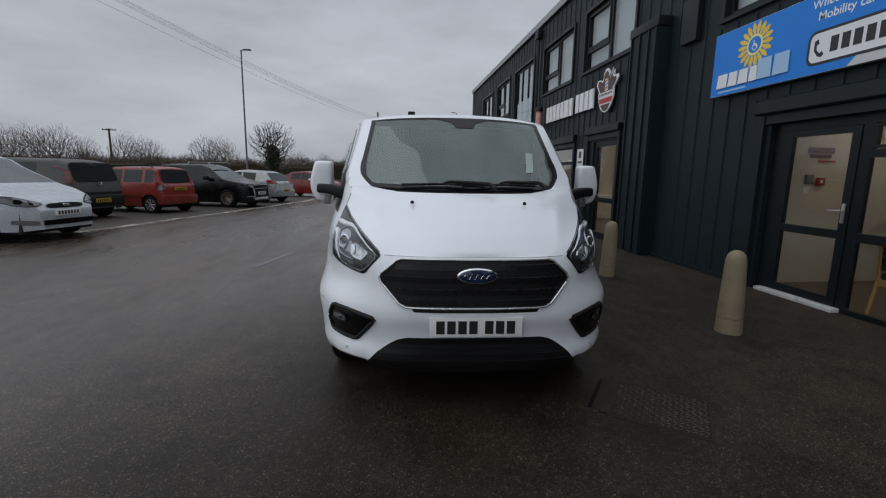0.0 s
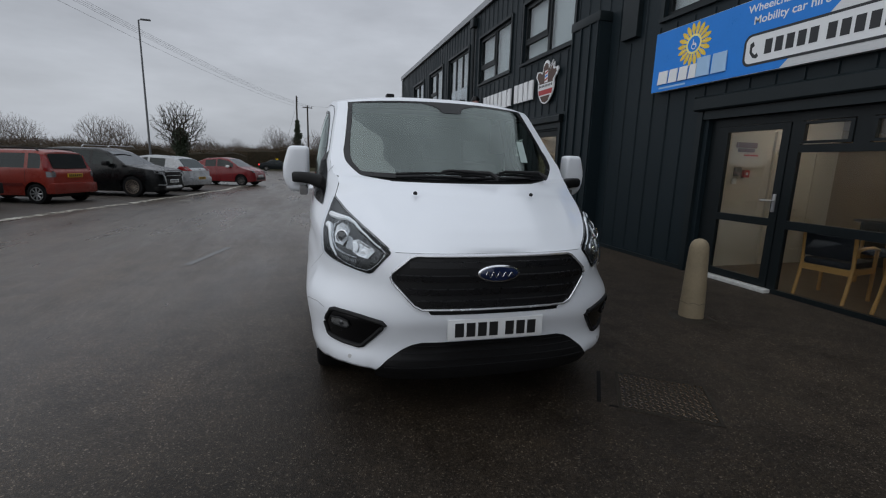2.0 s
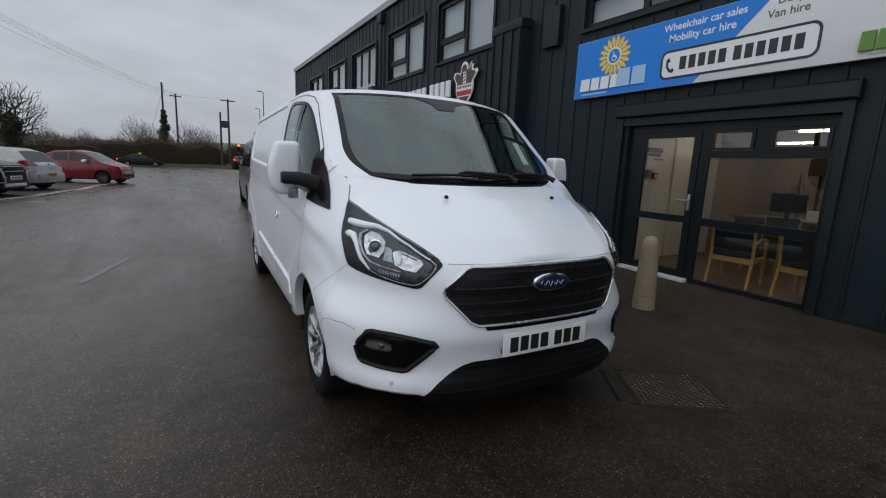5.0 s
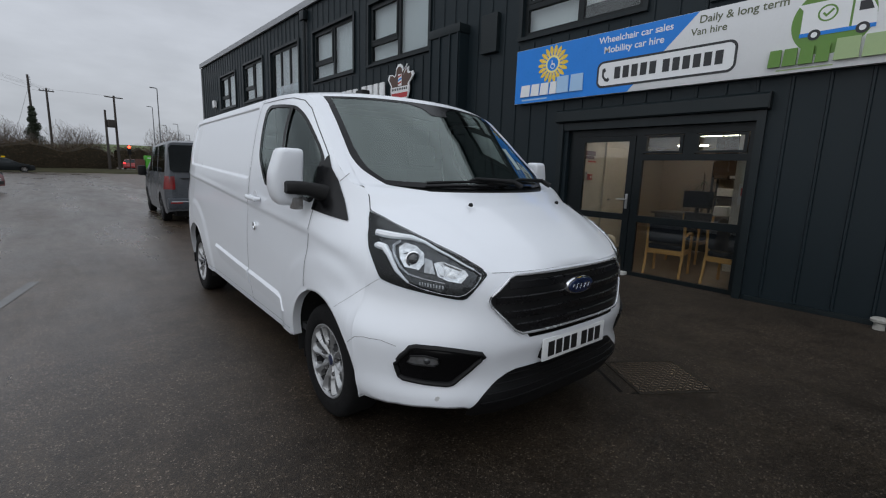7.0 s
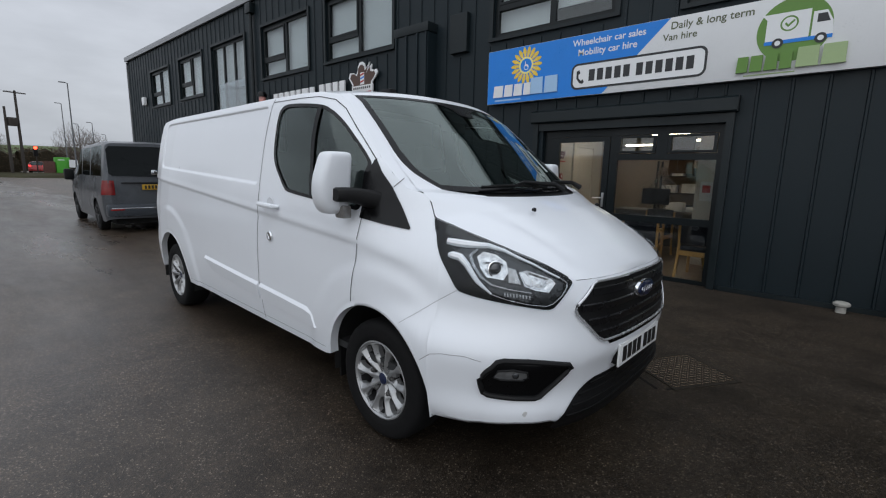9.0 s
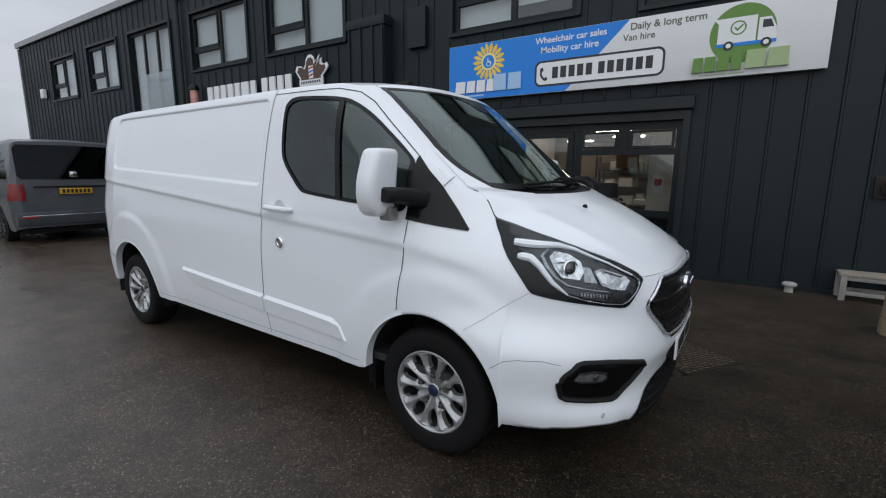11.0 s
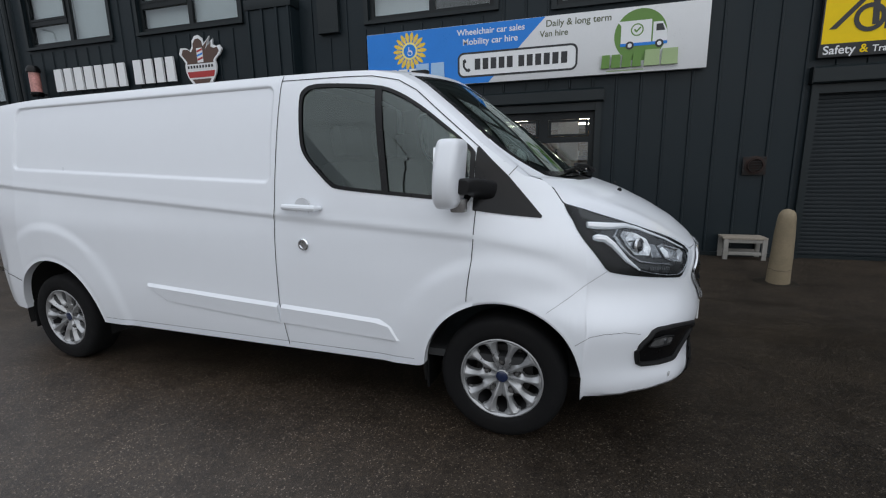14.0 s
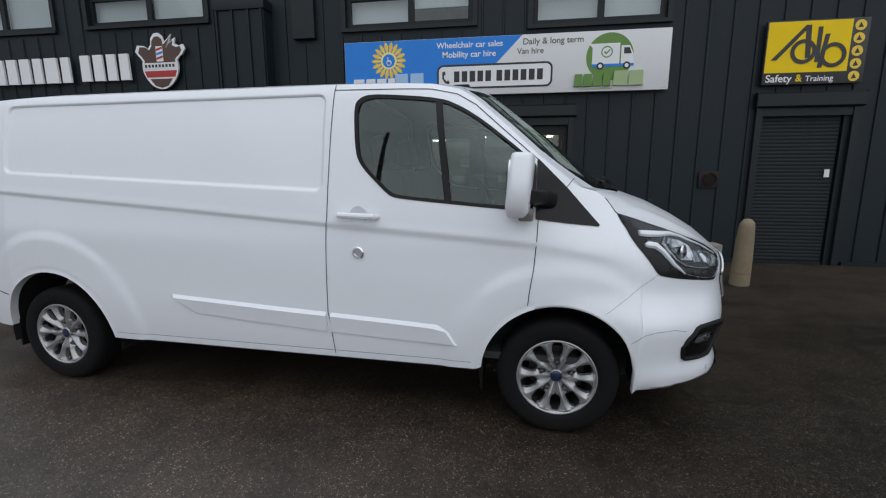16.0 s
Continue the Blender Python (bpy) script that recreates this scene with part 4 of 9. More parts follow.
    for f, wz, cx in ((0.0, 0.036, 1.052), (0.012, 0.050, 1.055), (0.04, 0.060, 1.060), (0.09, 0.069, 1.066), (0.18, 0.079, 1.071), (0.33, 0.089, 1.074), (0.5, 0.089, 1.074), (0.62, 0.086, 1.071), (0.78, 0.079, 1.063), (0.90, 0.073, 1.057), (0.955, 0.069, 1.054), (0.985, 0.061, 1.053), (1.0, 0.047, 1.053)):
        z, k_d = 1.203 + 0.314 * f, min(1.0, wz / 0.074)
        row = []
        for j in range(25):
            a_ = 2 * math.pi * j / 24
            ca, sa = math.cos(a_), math.sin(a_)
            px = math.copysign(abs(ca) ** 0.38, ca) * wz
            py = math.copysign(abs(sa) ** 0.5, sa) * (0.048 if sa > 0 else 0.068 * (1 - 0.22 * ca * s * s)) * k_d
            row.append((s * (cx + px), 1.250 - 0.022 * f + py, z))
        rows.append(row)
    vv = grid(bm, rows)
    bm.faces.new(vv[0][:-1])
    bm.faces.new(vv[-1][:-1])
    bmesh.ops.remove_doubles(bm, verts=bm.verts, dist=1e-5)
    part("mirror_shell", bm, M_WHITE, mir, smooth_deg=60)
    part("mirror_glass", boxes((s * 1.066 - 0.058, s * 1.066 + 0.058, 1.286, 1.2955, 1.25, 1.48), shear=-0.06), M_CHROME, mir)
    bm = bmesh.new()
    rows = []
    for xx, yc, hy, zc, hz in ((0.80, 1.085, 0.075, 1.262, 0.056), (0.86, 1.095, 0.070, 1.266, 0.054), (0.905, 1.105, 0.062, 1.276, 0.050), (0.95, 1.118, 0.054, 1.290, 0.044), (0.99, 1.135, 0.048, 1.301, 0.039), (1.04, 1.152, 0.046, 1.305, 0.037), (1.085, 1.162, 0.042, 1.306, 0.036), (1.098, 1.166, 0.036, 1.306, 0.028)):
        rows.append([(s * xx, yc + math.copysign(abs(math.cos(a_)) ** 0.55, math.cos(a_)) * hy, zc + math.copysign(abs(math.sin(a_)) ** 0.55, math.sin(a_)) * hz) for a_ in np.linspace(0, 2 * math.pi, 21)])
    vv = grid(bm, rows)
    bm.faces.new(vv[0][:-1])
    bm.faces.new(vv[-1][:-1])
    bmesh.ops.remove_doubles(bm, verts=bm.verts, dist=1e-5)
    part("mirror_arm", bm, M_BLACK, mir)
    part("mirror_indicator", boxes((s * 1.025 - 0.028, s * 1.025 + 0.028, 1.16, 1.235, 1.182, 1.250), bevel=0.014), M_INDIC, mir)
    part("pillar_gap", side_strip(s, [(0.995, 1.347), (0.975, 1.372), (0.958, 1.392)], 0.004, 0.0025), M_SEAMLITE, van)
    # wheels with alloy rims, liners and flaps
    for h, (ah, ra) in zip(HUBS, ARCHES):
        wheel = thing_part("wheel")
        wheel.location = (s * 0.838, h, 0.326)
        bm = bmesh.new()
        lathe(bm, [(0.212, s * 0.098), (0.218, s * 0.106), (0.245, s * 0.112), (0.285, s * 0.112), (0.305, s * 0.107), (0.318, s * 0.094), (0.326, s * 0.072), (0.326, s * 0.0), (0.326, -s * 0.07), (0.30, -s * 0.105), (0.21, -s * 0.105), (0.205, 0), (0.212, s * 0.098)], 48, "x", cap=False)
        part("tyre", bm, M_RUBBER, wheel, smooth_deg=50)
        bm = bmesh.new()
        lathe(bm, [(0.205, -s * 0.09), (0.209, s * 0.070), (0.196, s * 0.083), (0.190, s * 0.03), (0.188, -s * 0.08)], 48, "x", cap=False)
        part("rim_barrel", bm, M_BARREL, wheel, smooth_deg=40)
        bm = bmesh.new()
        lathe(bm, [(0.209, s * 0.071), (0.214, s * 0.104), (0.208, s * 0.106), (0.198, s * 0.096), (0.1955, s * 0.084)], 48, "x", cap=False)
        for k in range(10):                       # flared spokes that meet in a dished hub
            a_ = 2 * math.pi * (k + 0.5) / 10 + math.pi / 2
            d_, n_ = Vector((0, math.cos(a_), math.sin(a_))), Vector((0, -math.sin(a_), math.cos(a_)))
            sec = []
            for r, gap, xo in ((0.028, 0.0, 0.068), (0.060, 0.0, 0.077), (0.092, 0.0, 0.086), (0.106, 0.006, 0.089), (0.114, 0.019, 0.091), (0.130, 0.028, 0.094), (0.150, 0.031, 0.097), (0.170, 0.032, 0.099), (0.180, 0.030, 0.100), (0.188, 0.022, 0.100), (0.193, 0.006, 0.100), (0.201, 0.0, 0.099)):
                w_ = r * math.tan(math.pi / 10) - gap
                low = 0.016 if r < 0.19 else 0.006
                sec.append([bm.verts.new(d_ * r + n_ * q * w_ + Vector((s * (xo + dx), 0, 0))) for q, dx in ((-1, -low), (-0.55, -low * 0.35), (-0.16, 0.004), (0.16, 0.004), (0.55, -low * 0.35), (1, -low), (1, -0.045), (-1, -0.045))])
            for A_, B_ in zip(sec, sec[1:]):
                for q in range(8):
                    bm.faces.new((A_[q], A_[(q + 1) % 8], B_[(q + 1) % 8], B_[q]))
        lathe(bm, [(0.036, s * 0.05), (0.036, s * 0.076), (0.032, s * 0.080), (0.030, s * 0.074)], 30, "x", cap=False)
        part("rim", bm, M_ALLOY, wheel, smooth_deg=24)
        bm = bmesh.new()
        lathe(bm, [(0.031, s * 0.07), (0.031, s * 0.080), (0.025, s * 0.083), (0.001, s * 0.084)], 24, "x")
        part("centre_cap", bm, M_BLUE, wheel)
        for k in range(5):
            a_ = 2 * math.pi * k / 5 + math.pi / 2
            at_ = Matrix.Translation((0, 0.083 * math.cos(a_), 0.083 * math.sin(a_)))
            bm = bmesh.new()
            lathe(bm, [(0.021, s * 0.05), (0.021, s * 0.0735), (0.017, s * 0.0755), (0.001, s * 0.0755)], 20, "x", at_)
            part("nut_seat", bm, M_STEELDK, wheel)
            bm = bmesh.new()
            lathe(bm, [(0.0135, s * 0.07), (0.0135, s * 0.086), (0.010, s * 0.093), (0.001, s * 0.095)], 6, "x", at_)
            part("wheel_nut", bm, M_NUT, wheel)
        bm = bmesh.new()
        lathe(bm, [(0.15, s * 0.0), (0.15, s * 0.010), (0.06, s * 0.012), (0.001, s * 0.014)], 30, "x")
        part("brake_disc", bm, M_STEELDK, wheel)
        bm = bmesh.new()
        rows = []
        for k in range(25):
            a_ = math.pi * k / 24 * 1.12 - 0.19
            rows.append([(s * xx, ah + (ra + 0.012) * math.cos(a_), HUB_Z + (ra + 0.012) * math.sin(a_)) for xx in (0.945 if h > 2 or k < 12 else 0.85, 0.60)])
        grid(bm, rows)
        part("arch_liner", bm, M_DARKMETAL, van)
        bm = boxes((s * 0.80 - 0.11, s * 0.80 + 0.09, ah + ra - 0.005, ah + ra + 0.010, 0.20, 0.42), bevel=0.004)
        part("mud_flap", bm, M_BLACK, van)


def thing_part(name):
    ob = new(name)
    ob.parent = van
    ob.empty_display_size = 0.1
    return ob


M_SEAMLITE = mat("panel_gap_grey", (0.10, 0.10, 0.105), 0.7, vary=0.1)
M_INDIC = mat("smoked_indicator", (0.16, 0.155, 0.15), 0.12, vary=0.4, scale=30, coat=0.6)
M_CLEARP = mat("clear_indicator", (0.6, 0.6, 0.6), 0.12, vary=0.05, coat=0.5)
M_BARREL = mat("dark_rim_barrel", (0.035, 0.035, 0.037), 0.5, metal=0.4, vary=0.15)
M_NUT = mat("worn_wheel_nut", (0.13, 0.128, 0.125), 0.4, metal=0.8, vary=0.2)
M_STEELDK = mat("brake_steel", (0.028, 0.026, 0.025), 0.5, metal=0.5, vary=0.2)
for s_, _ in SIDES:
    build_van_side(s_)

# ---- bonnet, windscreen, roof: rows across from shoulder to shoulder ----
TT = [-1 + 2 * k / 40 for k in range(41)]


def cross_row(ps, pc, e_y=2.2, e_z=2.6, ts=TT):
    return [Vector((ps.x * -t if ps.x < 0 else ps.x * t, pc[0] + (ps.y - pc[0]) * abs(t) ** e_y, pc[1] + (ps.z - pc[1]) * abs(t) ** e_z)) for t in ts]


B_C = [(0.0, 0.052, 0.968), (0.1, 0.085, 1.005), (0.25, 0.165, 1.075), (0.45, 0.29, 1.155), (0.7, 0.45, 1.238), (1.0, 0.625, 1.302)]


def bonnet_row(q):
    ps = shoulder(1, 0.10 + 0.74 * q)
    pc = (interp(q, [(b[0], b[1]) for b in B_C]), interp(q, [(b[0], b[2]) for b in B_C]))
    return cross_row(ps, pc, 2.2, 2.8)


bm = bmesh.new()
rows = [bonnet_row(k / 24) for k in range(25)]
rows[0] = [front_pt(p.x, min(p.z, 0.967)) for p in rows[0]]
for k, q in enumerate([k / 24 for k in range(25)]):        # two soft ridges
    if k:
        rows[k] = [p + Vector((0, 0, 0.010 * math.exp(-((abs(p.x) - (0.50 + 0.20 * q)) / 0.05) ** 2) * math.sin(math.pi * q))) for p in rows[k]]
grid(bm, rows)
part("bonnet", bm, M_WHITE, van, smooth_deg=60)
for s_, _ in SIDES:
    part("bonnet_gap", tube(bmesh.new(), [shoulder(s_, c) + Vector((0, 0, -0.001)) for c in np.linspace(0.10, 0.745, 48)], 0.0028, 6), M_SEAM, van)


def screen_row(r):
    """r = 0 at the foot of the screen, 1 at the roof."""
    ps = shoulder(1, interp(r, [(-0.15, 0.86), (0, 0.935), (1, 1.60)]))
    pc = (interp(r, [(-0.15, 0.62), (0, 0.70), (1, 1.46)]), interp(r, [(-0.15, 1.30), (0, 1.318), (0.5, 1.635), (1, 1.922)]))
    return cross_row(ps, pc, 2.1, 2.6)


def screen_grid(r0, r1, t0, t1, n, off=0.0):
    bm_ = bmesh.new()
    rows_ = []
    for k in range(n + 1):
        row = screen_row(r0 + (r1 - r0) * k / n)
        full = np.array([tuple(p) for p in row])
        ts = np.linspace(t0, t1, max(3, int(40 * (t1 - t0) / 2) + 1))
        rows_.append([Vector([float(np.interp(t, TT, full[:, c])) for c in range(3)]) + Vector((0, -0.6, 0.8)) * off for t in ts])
    grid(bm_, rows_)
    return bm_


def screen_sheet(rows_t, off=0.003):
    """A sheet on the glass between two places across, row by row up the screen."""
    bm_ = bmesh.new()
    out = []
    for r_, a_, b_ in rows_t:
        full = np.array([tuple(p) for p in screen_row(r_)])
        out.append([Vector([float(np.interp(t, TT, full[:, c])) for c in range(3)]) + Vector((0, -0.6, 0.8)) * off for t in np.linspace(a_, b_, 7)])
    grid(bm_, out)
    return bm_


part("cowl", screen_grid(-0.15, 0.02, -0.93, 0.93, 3, -0.012), M_BLACK, van, "black plastic scuttle at the foot of the screen")
screen = part("windscreen", screen_grid(0.0, 0.945, -0.905, 0.905, 20), M_SCREEN, van, "large curved grey-tinted windscreen", smooth_deg=80)
for t0_, t1_ in ((-1, -0.905), (0.905, 1)):
    part("screen_pillar", screen_grid(-0.12, 1.0, t0_, t1_, 20), M_WHITE, van, smooth_deg=70)
part("screen_header", screen_grid(0.945, 1.0, -0.905, 0.905, 4), M_WHITE, van, smooth_deg=70)
# printed black border of the glass
bm = bmesh.new()
for dims in ((0.0, 0.045, -0.905, 0.905), (0.918, 0.945, -0.905, 0.905)):
    b3 = screen_grid(*dims, 3, 0.0025)
    me_ = bpy.data.meshes.new("tmp")
    b3.to_mesh(me_)
    b3.free()
    bm.from_mesh(me_)
    bpy.data.meshes.remove(me_)
for t0_, t1_ in ((-0.905, -0.862), (0.862, 0.905)):
    b3 = screen_grid(0.045, 0.918, t0_, t1_, 20, 0.0025)
    me_ = bpy.data.meshes.new("tmp")
    b3.to_mesh(me_)
    b3.free()
    bm.from_mesh(me_)
    bpy.data.meshes.remove(me_)
# rounded lower corners: the scuttle panel climbs over the glass, edged by the border
for s_, _ in SIDES:
    cover, band = bmesh.new(), bmesh.new()
    rows, rows2 = [], []
    for k in range(23):
        r_ = -0.155 + 0.485 * k / 22
        t_in = 0.907 - 0.30 * (1 - k / 22) ** 2.6
        full = np.array([tuple(p) for p in screen_row(r_)])
        pick = lambda tv, o: Vector([float(np.interp(tv * s_, TT, full[:, c])) for c in range(3)]) + Vector((0, -0.6, 0.8)) * o
        if k == 0:
            foot = np.array([tuple(p) for p in bonnet_row(1.0)])
            rows.append([Vector([float(np.interp(tv * s_, TT, foot[:, c])) for c in range(3)]) + Vector((0, -0.004, -0.002)) for tv in (t_in - 0.02, (t_in + 0.99) / 2, 0.99)])
        rows.append([pick(t_in, 0.0045), pick((t_in + 0.93) / 2, 0.0045), pick(0.93 + 0.06 * (1 - k / 22) ** 3, 0.003)])
        if r_ > -0.01:
            rows2.append([pick(t_in - 0.052, 0.0035), pick(t_in + 0.004, 0.0035)])
    grid(cover, rows)
    grid(band, rows2)
    part("screen_corner", cover, M_WHITE, van, smooth_deg=70)
    part("border", band, M_GLOSSBLACK, screen)
part("border", bm, M_GLOSSBLACK, screen)
part("sticker", screen_sheet([(0.20 + 0.05 * k, 0.575 + 0.013 * k, 0.648 + 0.013 * k) for k in range(6)]), mat("sticker_paper", (0.30, 0.37, 0.35), 0.5, vary=0.2), screen, "pale green paper sticker behind the glass")
part("sensor_patch", screen_sheet([(r_, 0.075 - 0.10 - w_, 0.075 + 0.10 + w_) for r_, w_ in ((0.785, -0.02), (0.80, 0.0), (0.83, 0.01), (0.86, 0.03), (0.885, 0.07), (0.91, 0.14), (0.932, 0.24))]), M_GLOSSBLACK, screen)

bm = bmesh.new()
rows = [screen_row(1.0)]
for yy in [1.64, 1.70, 1.78, 1.9, 2.05, 2.3, 2.7, 3.1, 3.5, 3.9, 4.3, 4.6, 4.8, 5.0, 5.15, 5.25, 5.30]:
    ps = side_pt(1, yy, interp(yy, V_SH))
    k = smooth(1.6, 2.3, yy)
    ycen = yy - 0.14 * (1 - k)
    zc = interp(yy, [(1.6, 1.922), (1.75, 1.945), (2.0, 1.968), (2.6, 1.985), (4.4, 1.985), (5.0, 1.955), (5.2, 1.915), (5.3, 1.86)])
    rows.append(cross_row(ps, (ycen, zc), 2.1, 2.9))
grid(bm, rows)
part("roof", bm, M_WHITE, van, smooth_deg=60)
bm = bmesh.new()                    # rear doors
rows = []
for k in range(13):
    z = 0.45 + (1.84 - 0.45) * k / 12
    w = v_x(5.30, z)
    rows.append([(w * t, 5.30 + 0.03 * (1 - t * t), z) for t in np.linspace(-1, 1, 9)])
grid(bm, rows)
part("rear_door", bm, M_WHITE, van, smooth_deg=60)
part("underbody", boxes((-0.46, 0.46, 0.26, 0.58, 0.27, 0.36), (-0.58, 0.58, 0.58, 5.2, 0.21, 0.38), (-0.80, 0.80, 1.46, 3.80, 0.27, 0.365), (-0.70, 0.70, 4.74, 5.18, 0.31, 0.42)), M_DARKMETAL, van)
# roof marker and aerial
part("roof_pod", boxes((-0.40, -0.34, 1.58, 1.68, 1.925, 1.958), bevel=0.008), M_BLACK, van)
part("roof_pod", boxes((0.20, 0.25, 1.58, 1.68, 1.925, 1.950), bevel=0.008), M_BLACK, van)

# ---- nose fittings ----
def front_panel(bm_, pts, off, nx=28, nz=14, c=None):
    """A patch over the nose inside a convex outline of (x, z) points."""
    zs = [p[1] for p in pts]
    z0, z1 = min(zs), max(zs)
    rows_ = []
    for k in range(nz + 1):
        z = z0 + (z1 - z0) * (k / nz * 0.998 + 0.001)
        xs_ = []
        for (xa, za), (xb, zb) in zip(pts, pts[1:] + pts[:1]):
            if (za - z) * (zb - z) <= 0 and za != zb:
                xs_.append(xa + (xb - xa) * (z - za) / (zb - za))
        lo_, hi_ = min(xs_), max(xs_)
        rows_.append([front_pt(lo_ + (hi_ - lo_) * j / nx, z, off) for j in range(nx + 1)])
    grid(bm_, rows_)
    return bm_


def along(pts, off, step=0.02, closed=True):
    out = []
    seq = list(zip(pts, pts[1:] + pts[:1])) if closed else list(zip(pts, pts[1:]))
    for (xa, za), (xb, zb) in seq:
        n = max(1, int(math.hypot(xb - xa, zb - za) / step))
        out += [front_pt(xa + (xb - xa) * k / n, za + (zb - za) * k / n, off) for k in range(n)]
    if not closed:
        out.append(front_pt(*pts[-1], off))
    return out


M_SLAT = mat("grille_slat", (0.006, 0.006, 0.007), 0.30, vary=0.1, scale=4, spec=0.55)
M_SATIN = mat("bright_trim", (0.66, 0.67, 0.69), 0.22, metal=0.7, vary=0.04)
HEX = [(-0.425, 0.955), (-0.455, 0.945), (-0.545, 0.865), (-0.555, 0.84), (-0.545, 0.815), (-0.44, 0.700), (-0.40, 0.681), (0.40, 0.681), (0.44, 0.700), (0.545, 0.815), (0.555, 0.84), (0.545, 0.865), (0.455, 0.945), (0.425, 0.955)]
grille = part("grille", front_panel(bmesh.new(), HEX, 0.0025), M_BLACK, van, "black slatted hexagonal grille with chrome surround")
part("chrome_surround", tube(bmesh.new(), along(HEX, 0.011), 0.0062, 8, True), M_SATIN, grille)
for z_, hw in ((0.915, 0.46), (0.845, 0.525), (0.775, 0.49), (0.715, 0.43)):
    bm = bmesh.new()
    rows = []
    for j in range(33):
        x_ = -hw + 2 * hw * j / 32
        rows.append([front_pt(x_, z_ + dz, o) for dz, o in ((-0.024, -0.004), (-0.020, 0.006), (0.010, 0.010), (0.018, -0.004))])
    grid(bm, rows)
    part("slat", bm, M_SLAT, grille, smooth_deg=20)


def badge_disc(rx, rz, off, material, name, par):
    bm_ = bmesh.new()
    rows_ = []
    for k in range(33):
        a_ = 2 * math.pi * k / 32
        rows_.append([Vector((rx * f * math.cos(a_), 0.038 - off - o, 0.868 + rz * f * math.sin(a_))) for f, o in ((1.0, -0.014), (1.0, 0.0), (0.94, 0.004), (0.5, 0.006), (0.0, 0.0065))])
    grid(bm_, rows_)
    bmesh.ops.remove_doubles(bm_, verts=bm_.verts, dist=1e-5)
    return part(name, bm_, material, par, smooth_deg=50)


badge = badge_disc(0.116, 0.046, 0.022, M_CHROME, "badge", grille)
badge_disc(0.105, 0.038, 0.0275, M_BLUE, "badge_field", grille)
bm = tube(bmesh.new(), [(-0.075 + 0.15 * k / 40, 0.0035, 0.866 + 0.014 * math.sin(k * 0.72) * (1.15 - 0.5 * k / 40)) for k in range(41)], 0.0020, 6)
part("badge_mark", bm, M_CHROME, grille)
part("lower_slot", front_panel(bmesh.new(), [(-0.37, 0.676), (-0.355, 0.655), (0.355, 0.655), (0.37, 0.676)], 0.004, 20, 3), M_GLOSSBLACK, van)
LOW = [(-0.39, 0.490), (-0.44, 0.478), (-0.49, 0.452), (-0.575, 0.389), (-0.635, 0.318), (-0.628, 0.285), (-0.60, 0.2712), (0.60, 0.2712), (0.628, 0.285), (0.635, 0.318), (0.575, 0.389), (0.49, 0.452), (0.44, 0.478), (0.39, 0.490)]
low = part("lower_grille", front_panel(bmesh.new(), LOW, 0.005, 30, 16), M_BLACK, van, "black textured lower air intake")
for z_, hw in ((0.462, 0.43), (0.425, 0.50), (0.385, 0.55), (0.345, 0.585)):
    bm = bmesh.new()
    rows = []
    for j in range(33):
        x_ = -hw + 2 * hw * j / 32
        rows.append([front_pt(x_, z_ + dz, o) for dz, o in ((-0.010, 0.004), (-0.008, 0.010), (0.006, 0.012), (0.008, 0.004))])
    grid(bm, rows)
    part("bar", bm, M_BLACK, low, smooth_deg=20)
# number plate with its characters left as plain bars
bm = boxes((-0.268, 0.268, 0.014, 0.024, 0.512, 0.626), bevel=0.003)
plate = part("number_plate", bm, M_PLATE, van, "white number plate with black characters", smooth_deg=20)
for x_ in (-0.205, -0.142, -0.079, -0.016, 0.075, 0.138, 0.201):
    part("character_bar", boxes((x_ - 0.024, x_ + 0.024, 0.0115, 0.0135, 0.531, 0.607)), M_CHAR, plate)
part("plate_mount", boxes((-0.25, 0.25, 0.0245, 0.07, 0.516, 0.618)), M_BLACK, van)


def nose_patch(s, cols, off):
    bm_ = bmesh.new()
    rows_ = []
    for c, zl, zh in cols:
        rows_.append([nose_pt(s, c, zl + (zh - zl) * k / 14) + Vector((s * off * 0.7, -off * 0.7, off * 0.15)) for k in range(15)])
    grid(bm_, rows_)
    return bm_


HL_LO = [(0.094, 0.955), (0.129, 0.888), (0.150, 0.853), (0.163, 0.845), (0.18, 0.845), (0.269, 0.860), (0.379, 0.876), (0.455, 0.889), (0.505, 0.902), (0.522, 0.918), (0.564, 0.989), (0.603, 1.049), (0.626, 1.096), (0.638, 1.135), (0.658, 1.168), (0.674, 1.206)]
HL_CS = [0.094, 0.108, 0.12, 0.135, 0.15, 0.163, 0.18, 0.20, 0.24, 0.28, 0.32, 0.36, 0.40, 0.44, 0.48, 0.505, 0.522, 0.54, 0.564, 0.585, 0.603, 0.626, 0.638, 0.658, 0.674]
M_REFL = mat("lamp_reflector", (0.52, 0.53, 0.545), 0.14, metal=1.0, vary=0.5, scale=38, fine=160, bump=0.5)
M_LAMPDK = mat("lamp_housing", (0.006, 0.0065, 0.007), 0.28, vary=0.25)
M_LAMPDK.node_tree.nodes["Principled BSDF"].inputs["Specular IOR Level"].default_value = 0.2
M_LAMPGREY = mat("lamp_bezel_grey", (0.020, 0.021, 0.022), 0.35, vary=0.2)
M_LENSFOG = mat("fog_lamp_glass", (0.20, 0.205, 0.21), 0.12, metal=0.5, vary=0.5, scale=25, coat=1.0)
M_LAMPMID = mat("lamp_facet", (0.30, 0.31, 0.325), 0.2, metal=0.9, vary=0.4, scale=40)
M_DRL = mat("daylight_strip", (0.78, 0.80, 0.83), 0.28, vary=0.05, coat=0.4)
